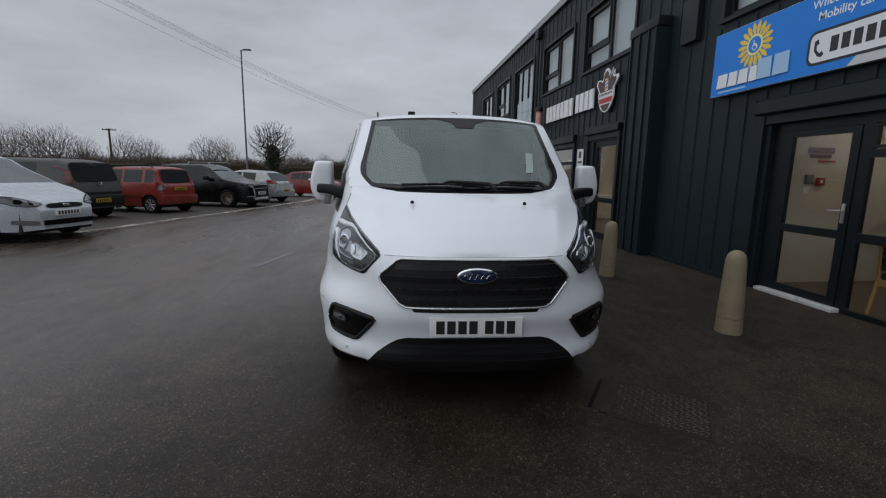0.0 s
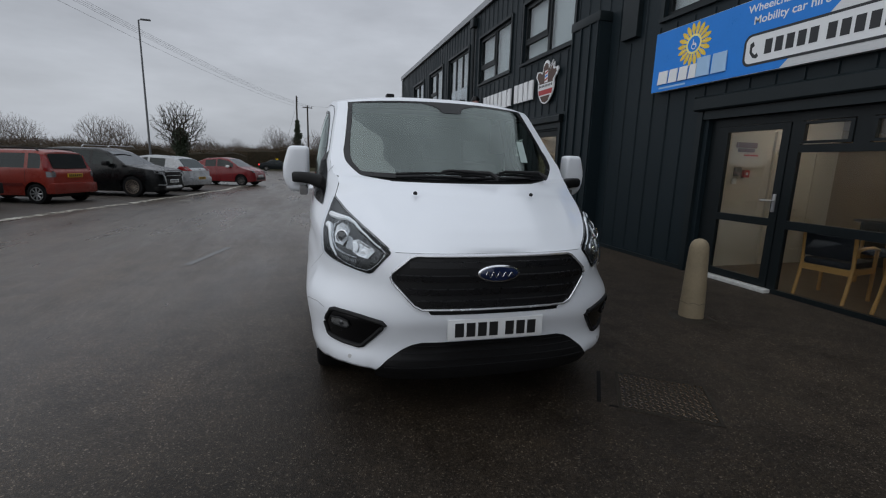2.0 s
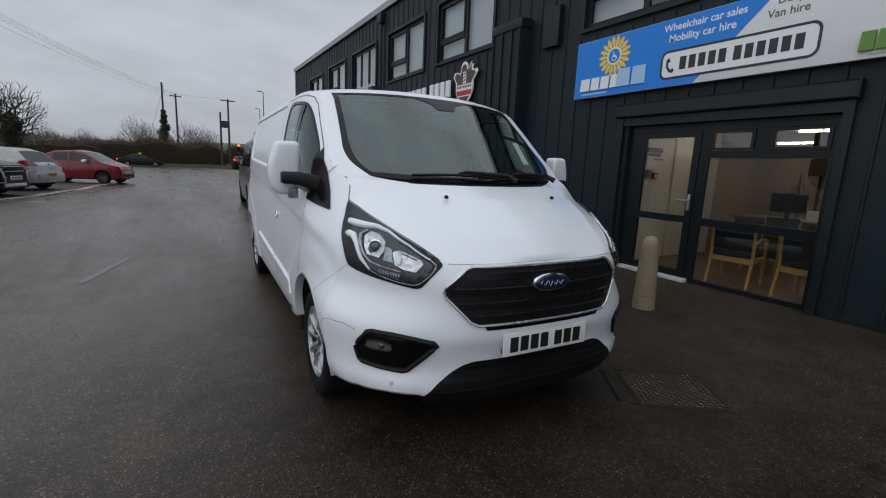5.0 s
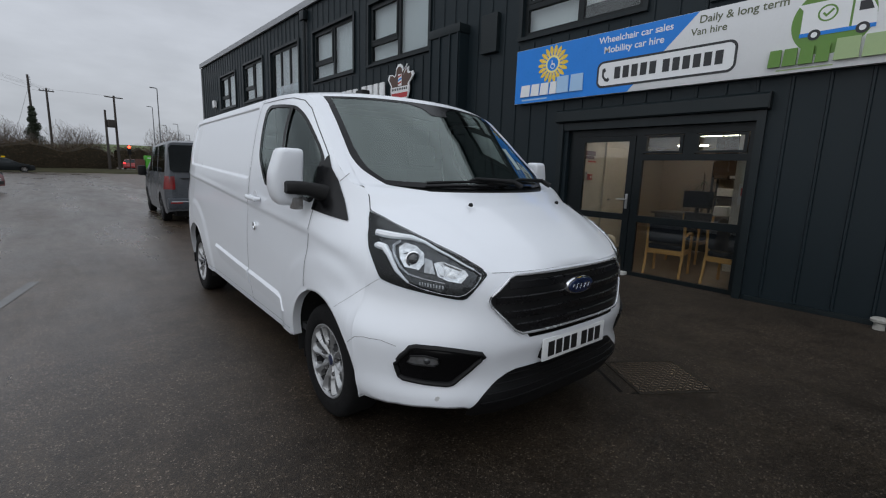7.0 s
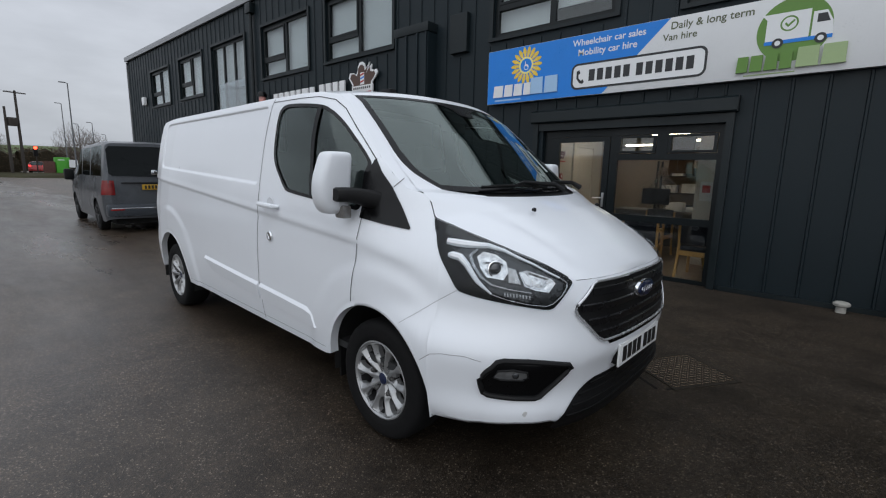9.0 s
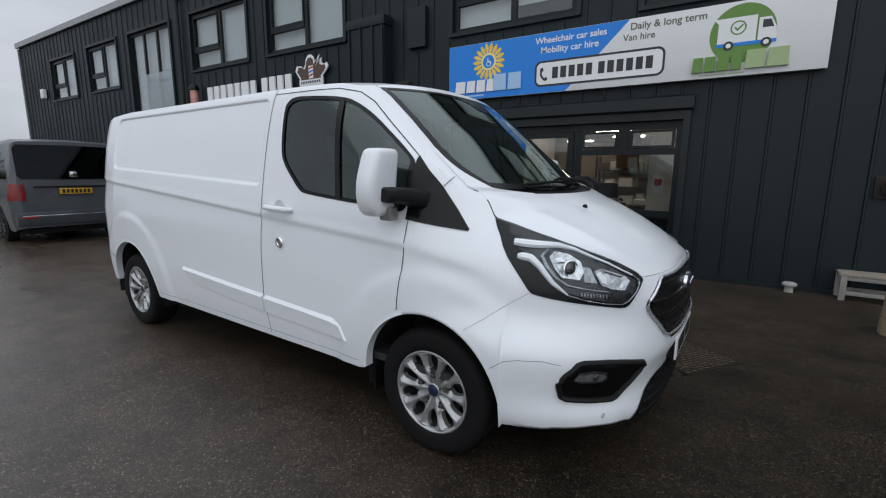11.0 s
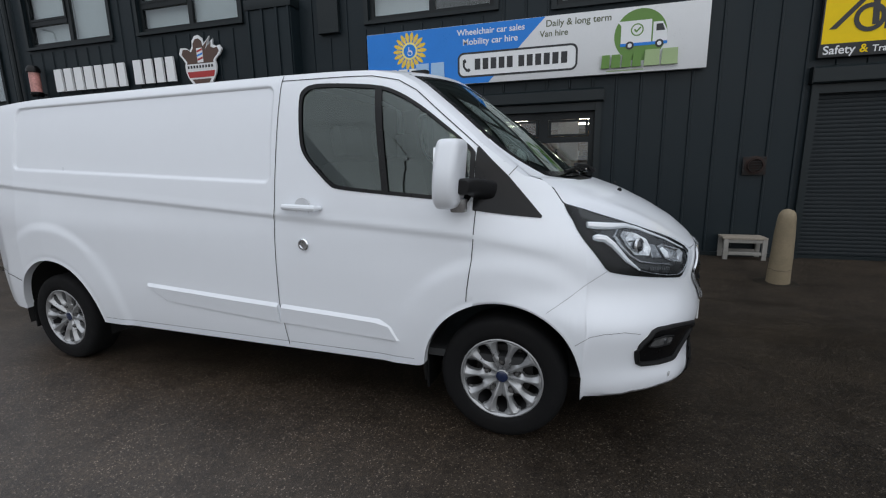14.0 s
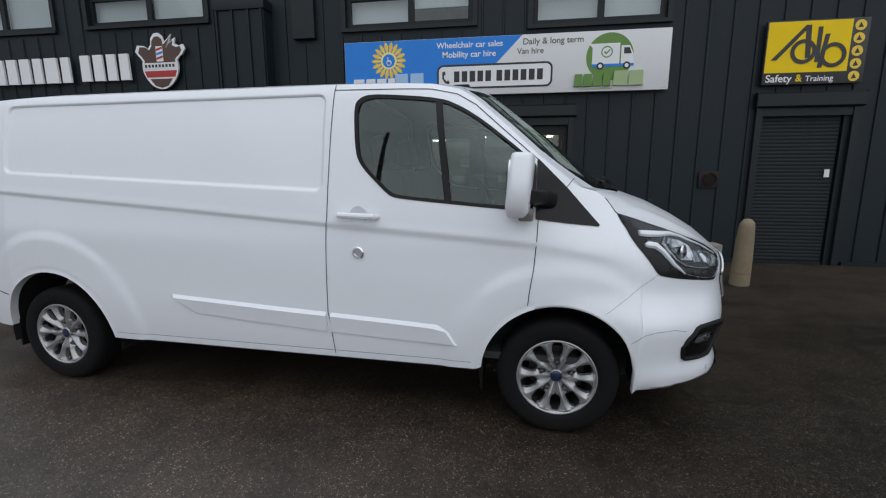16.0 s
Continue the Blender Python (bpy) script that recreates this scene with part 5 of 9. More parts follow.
M_BEZELMID = mat("lamp_inner_bezel", (0.055, 0.057, 0.060), 0.3, metal=0.6, vary=0.3, scale=30)
M_LENS = mat("projector_glass", (0.035, 0.038, 0.042), 0.05, metal=0.3, vary=0.2, scale=12, coat=1.0)


def nose_poly(s, pts, rings):
    """A lamp bowl or facet over the nose: an outline of (c, z) places, drawn in ring by ring at its own depth."""
    bm_ = bmesh.new()
    cc, zc = sum(p[0] for p in pts) / len(pts), sum(p[1] for p in pts) / len(pts)
    vv = []
    for f, off in rings:
        vv.append([bm_.verts.new(nose_pt(s, cc + (c - cc) * f, zc + (z - zc) * f) + Vector((s * off * 0.7, -off * 0.7, off * 0.15))) for c, z in pts])
    n = len(pts)
    for A_, B_ in zip(vv, vv[1:]):
        for k in range(n):
            bm_.faces.new((A_[k], A_[(k + 1) % n], B_[(k + 1) % n], B_[k]))
    off = rings[-1][1]
    mid = bm_.verts.new(nose_pt(s, cc, zc) + Vector((s * off * 0.7, -off * 0.7, off * 0.15)))
    for k in range(n):
        bm_.faces.new((vv[-1][k], vv[-1][(k + 1) % n], mid))
    return bm_


def nose_tube(s, cz, rs, off):
    """A band of light guide over the lamp through (c, z) places."""
    pts, rr = [], []
    for k in range(len(cz) - 1):
        for f in (0, 0.25, 0.5, 0.75):
            c_, z_ = cz[k][0] + (cz[k + 1][0] - cz[k][0]) * f, cz[k][1] + (cz[k + 1][1] - cz[k][1]) * f
            pts.append(nose_pt(s, c_, z_) + Vector((s * off * 0.7, -off * 0.7, off * 0.1)))
            rr.append(rs[k] + (rs[k + 1] - rs[k]) * f)
    pts.append(nose_pt(s, *cz[-1]) + Vector((s * off * 0.7, -off * 0.7, off * 0.1)))
    rr.append(rs[-1])
    return tube(bmesh.new(), pts, rr, 8)


for s_, _ in SIDES:
    cols = [(c, interp(c, HL_LO), interp(c, V_SHC) - 0.004) for c in HL_CS]
    lampo = part("headlight", nose_patch(s_, cols, 0.003), M_LAMPDK, van, "clear wrap-around headlight with chrome lamps in a dark housing", smooth_deg=60)
    part("upper_bezel", nose_patch(s_, [(c, zh - 0.042, zh - 0.006) for c, zl, zh in cols if 0.20 < c < 0.60], 0.005), M_LAMPGREY, lampo)
    part("inner_bezel", nose_poly(s_, [(0.545, 1.088), (0.44, 1.090), (0.355, 1.090), (0.29, 1.072), (0.192, 1.018), (0.118, 0.958), (0.128, 0.918), (0.158, 0.874), (0.18, 0.866), (0.231, 0.874), (0.311, 0.892), (0.367, 0.911), (0.43, 0.962), (0.49, 1.048)], ((1.0, 0.005), (0.97, 0.007), (0.5, 0.007))), M_BEZELMID, lampo)
    part("light_strip", nose_tube(s_, [(0.566, 1.113), (0.52, 1.108), (0.443, 1.103), (0.355, 1.102), (0.291, 1.086), (0.192, 1.033), (0.125, 0.980)], [0.016, 0.019, 0.018, 0.013, 0.008, 0.005, 0.004], 0.006), M_DRL, lampo)
    part("rim_line", nose_tube(s_, [(0.125, 0.980), (0.108, 0.958), (0.113, 0.938), (0.128, 0.905), (0.154, 0.872), (0.174, 0.861), (0.231, 0.867), (0.311, 0.885), (0.367, 0.904)], [0.004, 0.004, 0.0035, 0.003, 0.003, 0.0028, 0.0028, 0.0028, 0.003], 0.006), M_LAMPMID, lampo)
    part("light_strip", nose_tube(s_, [(0.556, 1.056), (0.535, 1.056), (0.495, 1.050), (0.465, 1.022), (0.422, 0.954), (0.367, 0.905)], [0.010, 0.018, 0.018, 0.015, 0.011, 0.004], 0.006), M_DRL, lampo)
    part("light_guide", nose_tube(s_, [(0.41, 1.085), (0.445, 1.060), (0.435, 1.020), (0.405, 0.975), (0.365, 0.945), (0.30, 0.930), (0.22, 0.918)], [0.007, 0.010, 0.009, 0.007, 0.006, 0.005, 0.004], 0.010), M_LAMPMID, lampo)
    bowl1 = [(0.418, 1.058), (0.385, 1.080), (0.330, 1.070), (0.292, 1.040), (0.292, 0.998), (0.316, 0.966), (0.385, 0.974), (0.408, 1.012)]
    bowl2 = [(0.257, 1.002), (0.226, 1.012), (0.150, 0.978), (0.141, 0.958), (0.165, 0.920), (0.209, 0.928), (0.245, 0.945)]
    part("lamp_bowl", nose_poly(s_, bowl1, ((1.0, 0.007), (0.97, 0.015), (0.86, 0.013), (0.62, 0.007))), M_REFL, lampo, smooth_deg=12)
    part("lamp_bowl", nose_poly(s_, bowl2, ((1.0, 0.007), (0.97, 0.015), (0.84, 0.013), (0.60, 0.007), (0.20, 0.010))), M_REFL, lampo, smooth_deg=12)
    part("reflector", nose_poly(s_, [(0.252, 0.992), (0.232, 0.998), (0.215, 0.975), (0.222, 0.945), (0.240, 0.952)], ((1.0, 0.012), (0.8, 0.016))), M_DRL, lampo, smooth_deg=12)
    part("reflector", nose_poly(s_, [(0.292, 1.02), (0.262, 1.012), (0.252, 0.95), (0.30, 0.955)], ((1.0, 0.008), (0.9, 0.010))), M_LAMPMID, lampo, smooth_deg=12)
    for k_ in range(9):                       # ribbed side marker under the lamps
        c_ = 0.225 + 0.011 * k_
        part("marker_rib", nose_patch(s_, [(c_, 0.890 + 0.10 * (c_ - 0.22), 0.906 + 0.10 * (c_ - 0.22)), (c_ + 0.0055, 0.890 + 0.10 * (c_ - 0.22), 0.906 + 0.10 * (c_ - 0.22))], 0.009), M_LAMPMID, lampo)
    c_, z_, r_ = 0.343, 1.012, 0.030
    p_ = nose_pt(s_, c_, z_)
    mm = Matrix.Translation(p_ + Vector((s_ * 0.003, -0.004, 0))) @ Vector((s_ * 0.55, -0.82, 0.12)).to_track_quat("Z", "Y").to_matrix().to_4x4()
    bm = bmesh.new()
    lathe(bm, [(r_ * 1.28, 0.002), (r_ * 1.25, 0.010), (r_ * 1.10, 0.012), (r_ * 1.0, 0.006)], 28, "z", mm, cap=False)
    part("lamp_ring", bm, M_CHROME, lampo)
    bm = bmesh.new()
    lathe(bm, [(r_ * 1.02, 0.002), (r_ * 0.92, 0.008), (r_ * 0.65, 0.014), (r_ * 0.35, 0.017), (0.0005, 0.018)], 28, "z", mm)
    part("projector_lens", bm, M_LENS, lampo, smooth_deg=60)
    part("lamp_cover", nose_patch(s_, [(c, a_ - 0.004, b2 + 0.004) for c, a_, b2 in cols], 0.021), M_CLEAR, lampo, smooth_deg=60)
    # fog lamp recess
    sg = s_
    FOG = [(0.585, 0.585), (0.600, 0.600), (0.70, 0.620), (0.762, 0.628), (0.835, 0.630), (0.853, 0.622), (0.876, 0.572), (0.884, 0.528), (0.868, 0.470), (0.855, 0.458), (0.794, 0.450), (0.712, 0.445), (0.692, 0.452), (0.643, 0.510)]
    fog = part("fog_lamp", front_panel(bmesh.new(), [(sg * x_, z_) for x_, z_ in FOG], 0.004, 16, 12), M_GLOSSBLACK, van, "fog lamp in a black bumper recess")
    part("recess_rim", tube(bmesh.new(), along([(sg * x_, z_) for x_, z_ in FOG], 0.004), 0.013, 8, True), M_BLACK, fog)
    front_lens = [(sg * x_, z_) for x_, z_ in ((0.758, 0.556), (0.773, 0.542), (0.838, 0.542), (0.858, 0.550), (0.853, 0.584), (0.812, 0.593), (0.768, 0.581))]
    part("lamp_glass", front_panel(bmesh.new(), front_lens, 0.011, 8, 8), M_LENSFOG, fog)
    part("inner_bowl", tube(bmesh.new(), along(front_lens, 0.011), 0.005, 6, True), M_BLACK, fog)
    p_ = front_pt(sg * 0.80, 0.566, 0.012)
    bm = bmesh.new()
    lathe(bm, [(0.016, -0.002), (0.014, 0.003), (0.007, 0.006), (0.0005, 0.007)], 24, "z", Matrix.Translation(p_) @ Vector((s_ * 0.5, -0.85, 0.0)).to_track_quat("Z", "Y").to_matrix().to_4x4())
    part("bulb", bm, M_LENS, fog)
    p_ = front_pt(sg * 0.758, 0.382, 0.006)
    bm = bmesh.new()
    lathe(bm, [(0.012, 0), (0.012, 0.003), (0.0005, 0.004)], 16, "z", Matrix.Translation(p_) @ Vector((s_ * 0.4, -0.9, 0.0)).to_track_quat("Z", "Y").to_matrix().to_4x4())
    part("parking_sensor", bm, M_CLEARP, van)
    bm = bmesh.new()
    lathe(bm, [(0.012, 0.0), (0.012, 0.010), (0.006, 0.016), (0.0005, 0.016)], 10, "z", Matrix.Translation((s_ * 0.366, 0.475, 1.243)) @ pose(0, 0, 0, 20))
    part("washer_jet", bm, M_BLACK, van)

# wipers
for x0_, x1_, ang in ((0.14, -0.44, 1), (0.52, -0.02, 1)):
    wip = thing_part("wiper")
    pts = []
    for k in range(13):
        f = k / 12
        x_ = x0_ + (x1_ - x0_) * f
        r_ = 0.018 + 0.022 * math.sin(f * math.pi)
        row = np.array([tuple(p) for p in screen_row(r_)])
        tx = x_ / row[-1][0]
        pts.append(Vector([float(np.interp(tx, TT, row[:, c])) for c in range(3)]) + Vector((0, -0.6, 0.8)) * 0.022)
    part("wiper_blade", tube(bmesh.new(), pts, 0.009, 6), M_BLACK, wip)
    part("wiper_arm", tube(bmesh.new(), [pts[0] + Vector((0.06, -0.09, -0.01)), pts[0] + Vector((0.02, -0.045, 0.022)), pts[5] + Vector((0, 0, 0.02)), pts[6] + Vector((0, 0, 0.008))], [0.018, 0.014, 0.010, 0.008], 8), M_BLACK, wip)

# ---- cab interior ----
bm = bmesh.new()
grid(bm, [[p + Vector((-p.x * 0.05, 0.02, -0.035)) for p in screen_row(r_)] for r_ in (0.93, 1.0)] + [[p + Vector((-p.x * 0.05, 0, -0.035)) for p in cross_row(side_pt(1, yy, interp(yy, V_SH)), (yy, 1.96), 2.1, 2.9)] for yy in (1.75, 2.0, 2.29)])
part("headliner", bm, mat("headliner_grey", (0.10, 0.105, 0.105), 0.9, vary=0.08), van)
for t0_, t1_ in ((-0.985, -0.90), (0.90, 0.985)):
    part("pillar_lining", screen_grid(-0.05, 1.0, t0_, t1_, 14, -0.03), M_CABIN, van)
bm = boxes((-0.78, 0.78, 0.95, 1.30, 0.80, 1.25), bevel=0.05)
box(bm, -0.72, 0.72, 0.80, 1.05, 1.05, 1.28, bevel=0.04)
part("dashboard", bm, M_CABIN, van)
sw = thing_part("steering_wheel")
msw = Matrix.Translation((-0.40, 1.42, 1.20)) @ pose(0, 0, 0, 62)
bm = bmesh.new()
tube(bm, [msw @ Vector((0.19 * math.cos(2 * math.pi * k / 32), 0.19 * math.sin(2 * math.pi * k / 32), 0)) for k in range(32)], 0.016, 8, True)
part("rim_grip", bm, M_BLACK, sw)
bm = bmesh.new()
for a_ in (0.2, math.pi - 0.2, -math.pi / 2):
    tube(bm, [msw @ Vector((0, 0, -0.02)), msw @ Vector((0.185 * math.cos(a_), 0.185 * math.sin(a_), 0))], 0.02, 6)
tube(bm, [msw @ Vector((0, 0, 0.01)), msw @ Vector((0, 0, -0.22))], 0.055, 10)
part("hub", bm, M_CABIN, sw)
for xc in (-0.42, 0.12, 0.52):
    st = thing_part("cab_seat")
    bm = bmesh.new()
    box(bm, xc - 0.23, xc + 0.23, 1.55, 2.05, 0.72, 0.88, bevel=0.04)
    part("seat_base", bm, M_SEAT, st)
    bm = bmesh.new()
    box(bm, -0.22, 0.22, -0.07, 0.07, 0, 0.60, bevel=0.04, m=Matrix.Translation((xc, 2.02, 0.84)) @ pose(0, 0, 0, -12))
    part("seat_back", bm, M_SEAT, st)
    bm = bmesh.new()
    box(bm, -0.13, 0.13, -0.05, 0.05, 0.62, 0.82, bevel=0.04, m=Matrix.Translation((xc, 2.03, 0.84)) @ pose(0, 0, 0, -8))
    part("headrest", bm, M_SEAT, st)
part("bulkhead", boxes((-0.90, 0.90, 2.30, 2.33, 0.40, 1.55), (-0.74, 0.74, 2.30, 2.33, 1.55, 1.88)), M_CABIN, van)
part("cab_floor", boxes((-0.92, 0.92, 0.9, 2.3, 0.40, 0.44)), M_CABIN, van)
part("interior_mirror", boxes((-0.12, 0.12, 1.37, 1.39, 1.70, 1.77), bevel=0.008), M_CABIN, van)

# ---- signs ----
def west_text(words, y_left, y_right, z_mid, x_face, material, parent, name="letter"):
    """Flat lettering on the west side of a board, fitted between two places."""
    cu = bpy.data.curves.new("words", "FONT")
    cu.body, cu.size, cu.extrude, cu.offset = words, 1.0, 0.0, 0.014
    ob = bpy.data.objects.new("words", cu)
    scene.collection.objects.link(ob)
    bpy.context.view_layer.update()
    me = bpy.data.meshes.new_from_object(ob.evaluated_get(bpy.context.evaluated_depsgraph_get()))
    bpy.data.objects.remove(ob)
    co = np.array([v.co[:] for v in me.vertices])
    x0, x1 = co[:, 0].min(), co[:, 0].max()
    k = (y_left - y_right) / (x1 - x0)
    for v in me.vertices:
        u, w = (v.co.x - x0) * k, (v.co.y - 0.33) * k
        v.co = (x_face, y_left - u, z_mid + w)
    # one part for each letter: faces joined by shared points, then those above one another
    polys = [list(p.vertices) for p in me.polygons]
    link = list(range(len(me.vertices)))

    def head(a):
        while link[a] != a:
            a = link[a]
        return a

    for p in polys:
        for a in p[1:]:
            link[head(a)] = head(p[0])
    spans = {}
    for p in polys:
        spans.setdefault(head(p[0]), []).append(p)
    letters = []
    for ps in sorted(spans.values(), key=lambda ps: -max(me.vertices[a].co.y for p in ps for a in p)):
        ys = [me.vertices[a].co.y for p in ps for a in p]
        lo, hi = min(ys), max(ys)
        if letters and min(hi, letters[-1][1]) - max(lo, letters[-1][0]) > 0.5 * min(hi - lo, letters[-1][1] - letters[-1][0]):
            letters[-1][2].extend(ps)
        else:
            letters.append([lo, hi, list(ps)])
    for _, _, ps in letters:
        ids = sorted({a for p in ps for a in p})
        where = {a: k_ for k_, a in enumerate(ids)}
        one = bpy.data.meshes.new(name)
        one.from_pydata([me.vertices[a].co[:] for a in ids], [], [[where[a] for a in p] for p in ps])
        one.materials.append(material)
        new(name, one).parent = parent


def flat(parent, name, pts, x_face, material, depth=0.0015, label=""):
    """A thin shape of (y, z) points on a board's face."""
    bm = bmesh.new()
    poly_slab(bm, pts, lambda u, v, d: Vector((x_face - d, u, v)), depth)
    return part(name, bm, material, parent, label)


def arc(cy, cz, r, n=32, a0=0.0, a1=2 * math.pi, rz=None):
    return [(cy + r * math.cos(a0 + (a1 - a0) * k / n), cz + (rz or r) * math.sin(a0 + (a1 - a0) * k / n)) for k in range(n if a1 - a0 > 6.28 else n + 1)]


def ring_shape(parent, name, outer, inner, x_face, material):
    bm = bmesh.new()
    rows = [[(x_face, a[0], a[1]), (x_face, b2[0], b2[1])] for a, b2 in zip(outer + outer[:1], inner + inner[:1])]
    grid(bm, rows)
    return part(name, bm, material, parent)


def pill(y0, y1, z0, z1, r, n=8):
    pts = []
    for cy, cz, a0 in ((y1 - r, z1 - r, 0), (y0 + r, z1 - r, math.pi / 2), (y0 + r, z0 + r, math.pi), (y1 - r, z0 + r, 3 * math.pi / 2)):
        pts += [(cy + r * math.cos(a0 + math.pi / 2 * k / n), cz + r * math.sin(a0 + math.pi / 2 * k / n)) for k in range(n + 1)]
    return pts


M_SIGNW = mat("sign_white", (0.68, 0.69, 0.70), 0.35, vary=0.03, dirt=0.12, dirt_color=(0.5, 0.5, 0.48))
M_SIGNB = mat("sign_blue", (0.018, 0.215, 0.70), 0.36, spec=0.3, vary=0.06)
M_INK = mat("sign_black_ink", (0.014, 0.015, 0.018), 0.4)
M_INKW = mat("sign_white_ink", (0.78, 0.79, 0.80), 0.4, vary=0.03)
M_GREEN = mat("sign_green", (0.11, 0.24, 0.035), 0.4, vary=0.06)
M_PALEG = mat("sign_pale_green", (0.34, 0.45, 0.22), 0.4, vary=0.06)
M_PALEB = mat("sign_pale_blue", (0.36, 0.55, 0.78), 0.4, vary=0.05)
M_OLIVE = mat("sign_olive_ink", (0.10, 0.115, 0.06), 0.4)
M_PETAL = mat("petal_yellow", (0.82, 0.56, 0.04), 0.4, vary=0.12, scale=20)
M_PETAL2 = mat("petal_pale", (0.85, 0.78, 0.30), 0.4, vary=0.1)
M_YELLOW = mat("sign_yellow", (0.86, 0.60, 0.004), 0.42, spec=0.2, vary=0.05)
M_SIGNK = mat("sign_charcoal", (0.018, 0.019, 0.021), 0.35)

sign = thing("shop_sign", "long blue and white vehicle hire sign board on the cladding", "sign")
XS = 4.58
SY0, SY1, SZ0, SZ1 = 1.405, 6.565, 2.66, 3.546
part("board", boxes((XS, 4.655, SY0, SY1, SZ0, SZ1), bevel=0.004), M_SIGNW, sign)
flat(sign, "blue_panel", [(SY1 - 0.004, SZ0 + 0.004), (SY1 - 0.004, SZ1 - 0.004), (3.62, SZ1 - 0.004), (4.49, SZ0 + 0.004)], XS, M_SIGNB)
X1 = XS - 0.0025
west_text("Wheelchair car sales", 4.995, 3.925, 3.435, X1, M_INKW, sign)
west_text("Mobility car hire", 4.895, 4.03, 3.29, X1, M_INKW, sign)
west_text("Daily & long term", 3.605, 2.685, 3.44, X1, M_OLIVE, sign)
west_text("Van hire", 3.70, 3.285, 3.30, X1, M_OLIVE, sign)
ph_o, ph_i = pill(3.135, 4.985, 2.755, 3.135, 0.10), pill(3.165, 4.955, 2.785, 3.105, 0.075)
flat(sign, "number_panel", ph_i, XS - 0.0018, M_INKW)
ring_shape(sign, "number_outline", ph_o, ph_i, X1 - 0.0015, M_INK)
for k in range(11):
    yy = 4.66 - k * 0.128 - (0.05 if k > 4 else 0)
    part("number_bar", boxes((X1 - 0.003, X1 - 0.0015, yy - 0.045, yy + 0.045, 2.865, 3.03)), M_INK, sign)
flat(sign, "handset", [(4.90, 3.02), (4.86, 3.04), (4.84, 2.99), (4.87, 2.97), (4.865, 2.92), (4.825, 2.88), (4.80, 2.90), (4.775, 2.86), (4.80, 2.835), (4.85, 2.85), (4.90, 2.92)], X1 - 0.001, M_INK)
FY, FZ = 5.80, 3.235
for k in range(18):
    a = 2 * math.pi * k / 18
    pts = [(FY + math.cos(a + da) * r, FZ + math.sin(a + da) * r) for r, da in ((0.13, -0.10), (0.22, -0.15), (0.275, -0.07), (0.295, 0), (0.275, 0.07), (0.22, 0.15), (0.13, 0.10))]
    flat(sign, "petal", pts, XS - 0.002 - 0.0012 * (k % 2), M_PETAL)
    pts = [(FY + math.cos(a + da) * r, FZ + math.sin(a + da) * r) for r, da in ((0.15, -0.03), (0.25, 0), (0.15, 0.03))]
    flat(sign, "petal_vein", pts, XS - 0.005, M_PETAL2, 0.0008)
flat(sign, "flower_disc", arc(FY, FZ, 0.135), XS - 0.006, M_PETAL2)
flat(sign, "flower_disc", arc(FY, FZ, 0.105), XS - 0.0078, M_SIGNB)
ring_shape(sign, "wheelchair_mark", arc(FY - 0.005, FZ - 0.03, 0.045, 20), arc(FY - 0.005, FZ - 0.03, 0.034, 20), XS - 0.0098, M_INKW)
flat(sign, "wheelchair_mark", [(FY + 0.02, FZ + 0.06), (FY + 0.008, FZ + 0.06), (FY + 0.004, FZ), (FY - 0.035, FZ - 0.005), (FY - 0.05, FZ - 0.05), (FY - 0.04, FZ - 0.055), (FY - 0.025, FZ - 0.017), (FY + 0.018, FZ - 0.012)], XS - 0.0096, M_INKW)


def blocks(parent, name, y_left, widths, z0, z1, x_face, material, slant=0.0, gap=0.02, depth=0.012):
    """A trade name as plain upright blocks."""
    yy = y_left
    for w in widths:
        flat(parent, name, [(yy, z0), (yy - slant, z1), (yy - slant - w * 0.9, z1), (yy - w * 0.96, z0 + 0.04 * (z1 - z0)), (yy - w, z0)], x_face, material, depth)
        yy -= w + gap


blocks(sign, "name_block", 6.43, [0.20, 0.17, 0.17, 0.14], 2.765, 2.955, XS - 0.008, M_INKW, 0.02)
blocks(sign, "name_block", 5.70, [0.24, 0.24], 2.765, 3.02, XS - 0.008, M_PALEB, 0.01)
flat(sign, "web_line", [(6.40, 2.70), (6.40, 2.725), (5.88, 2.725), (5.88, 2.70)], XS - 0.002, M_PALEB)
flat(sign, "green_disc", arc(2.285, 3.165, 0.35, 48), XS - 0.0005, M_GREEN)
flat(sign, "van_mark", [(2.545, 3.05), (2.545, 3.30), (2.60, 3.36), (2.14, 3.36), (2.14, 3.05)], XS - 0.003, M_INKW)
flat(sign, "van_mark", [(2.12, 3.05), (2.12, 3.32), (2.0, 3.32), (1.94, 3.20), (1.93, 3.05)], XS - 0.003, M_INKW)
flat(sign, "van_mark", [(2.55, 3.02), (2.55, 3.06), (1.93, 3.06), (1.93, 3.02)], XS - 0.0045, M_SIGNB)
flat(sign, "van_window", [(2.08, 3.20), (2.08, 3.29), (2.0, 3.29), (1.965, 3.20)], XS - 0.0046, M_INK)
for yy in (2.42, 2.03):
    flat(sign, "van_wheel", arc(yy, 3.03, 0.055, 20), XS - 0.0062, M_INK)
    flat(sign, "van_wheel", arc(yy, 3.03, 0.028, 20), XS - 0.008, M_INKW)
ring_shape(sign, "tick_ring", arc(2.33, 3.235, 0.085, 28), arc(2.33, 3.235, 0.068, 28), XS - 0.0055, M_GREEN)
flat(sign, "tick", [(2.375, 3.235), (2.36, 3.25), (2.34, 3.225), (2.29, 3.275), (2.275, 3.26), (2.34, 3.195)], XS - 0.0046, M_GREEN)
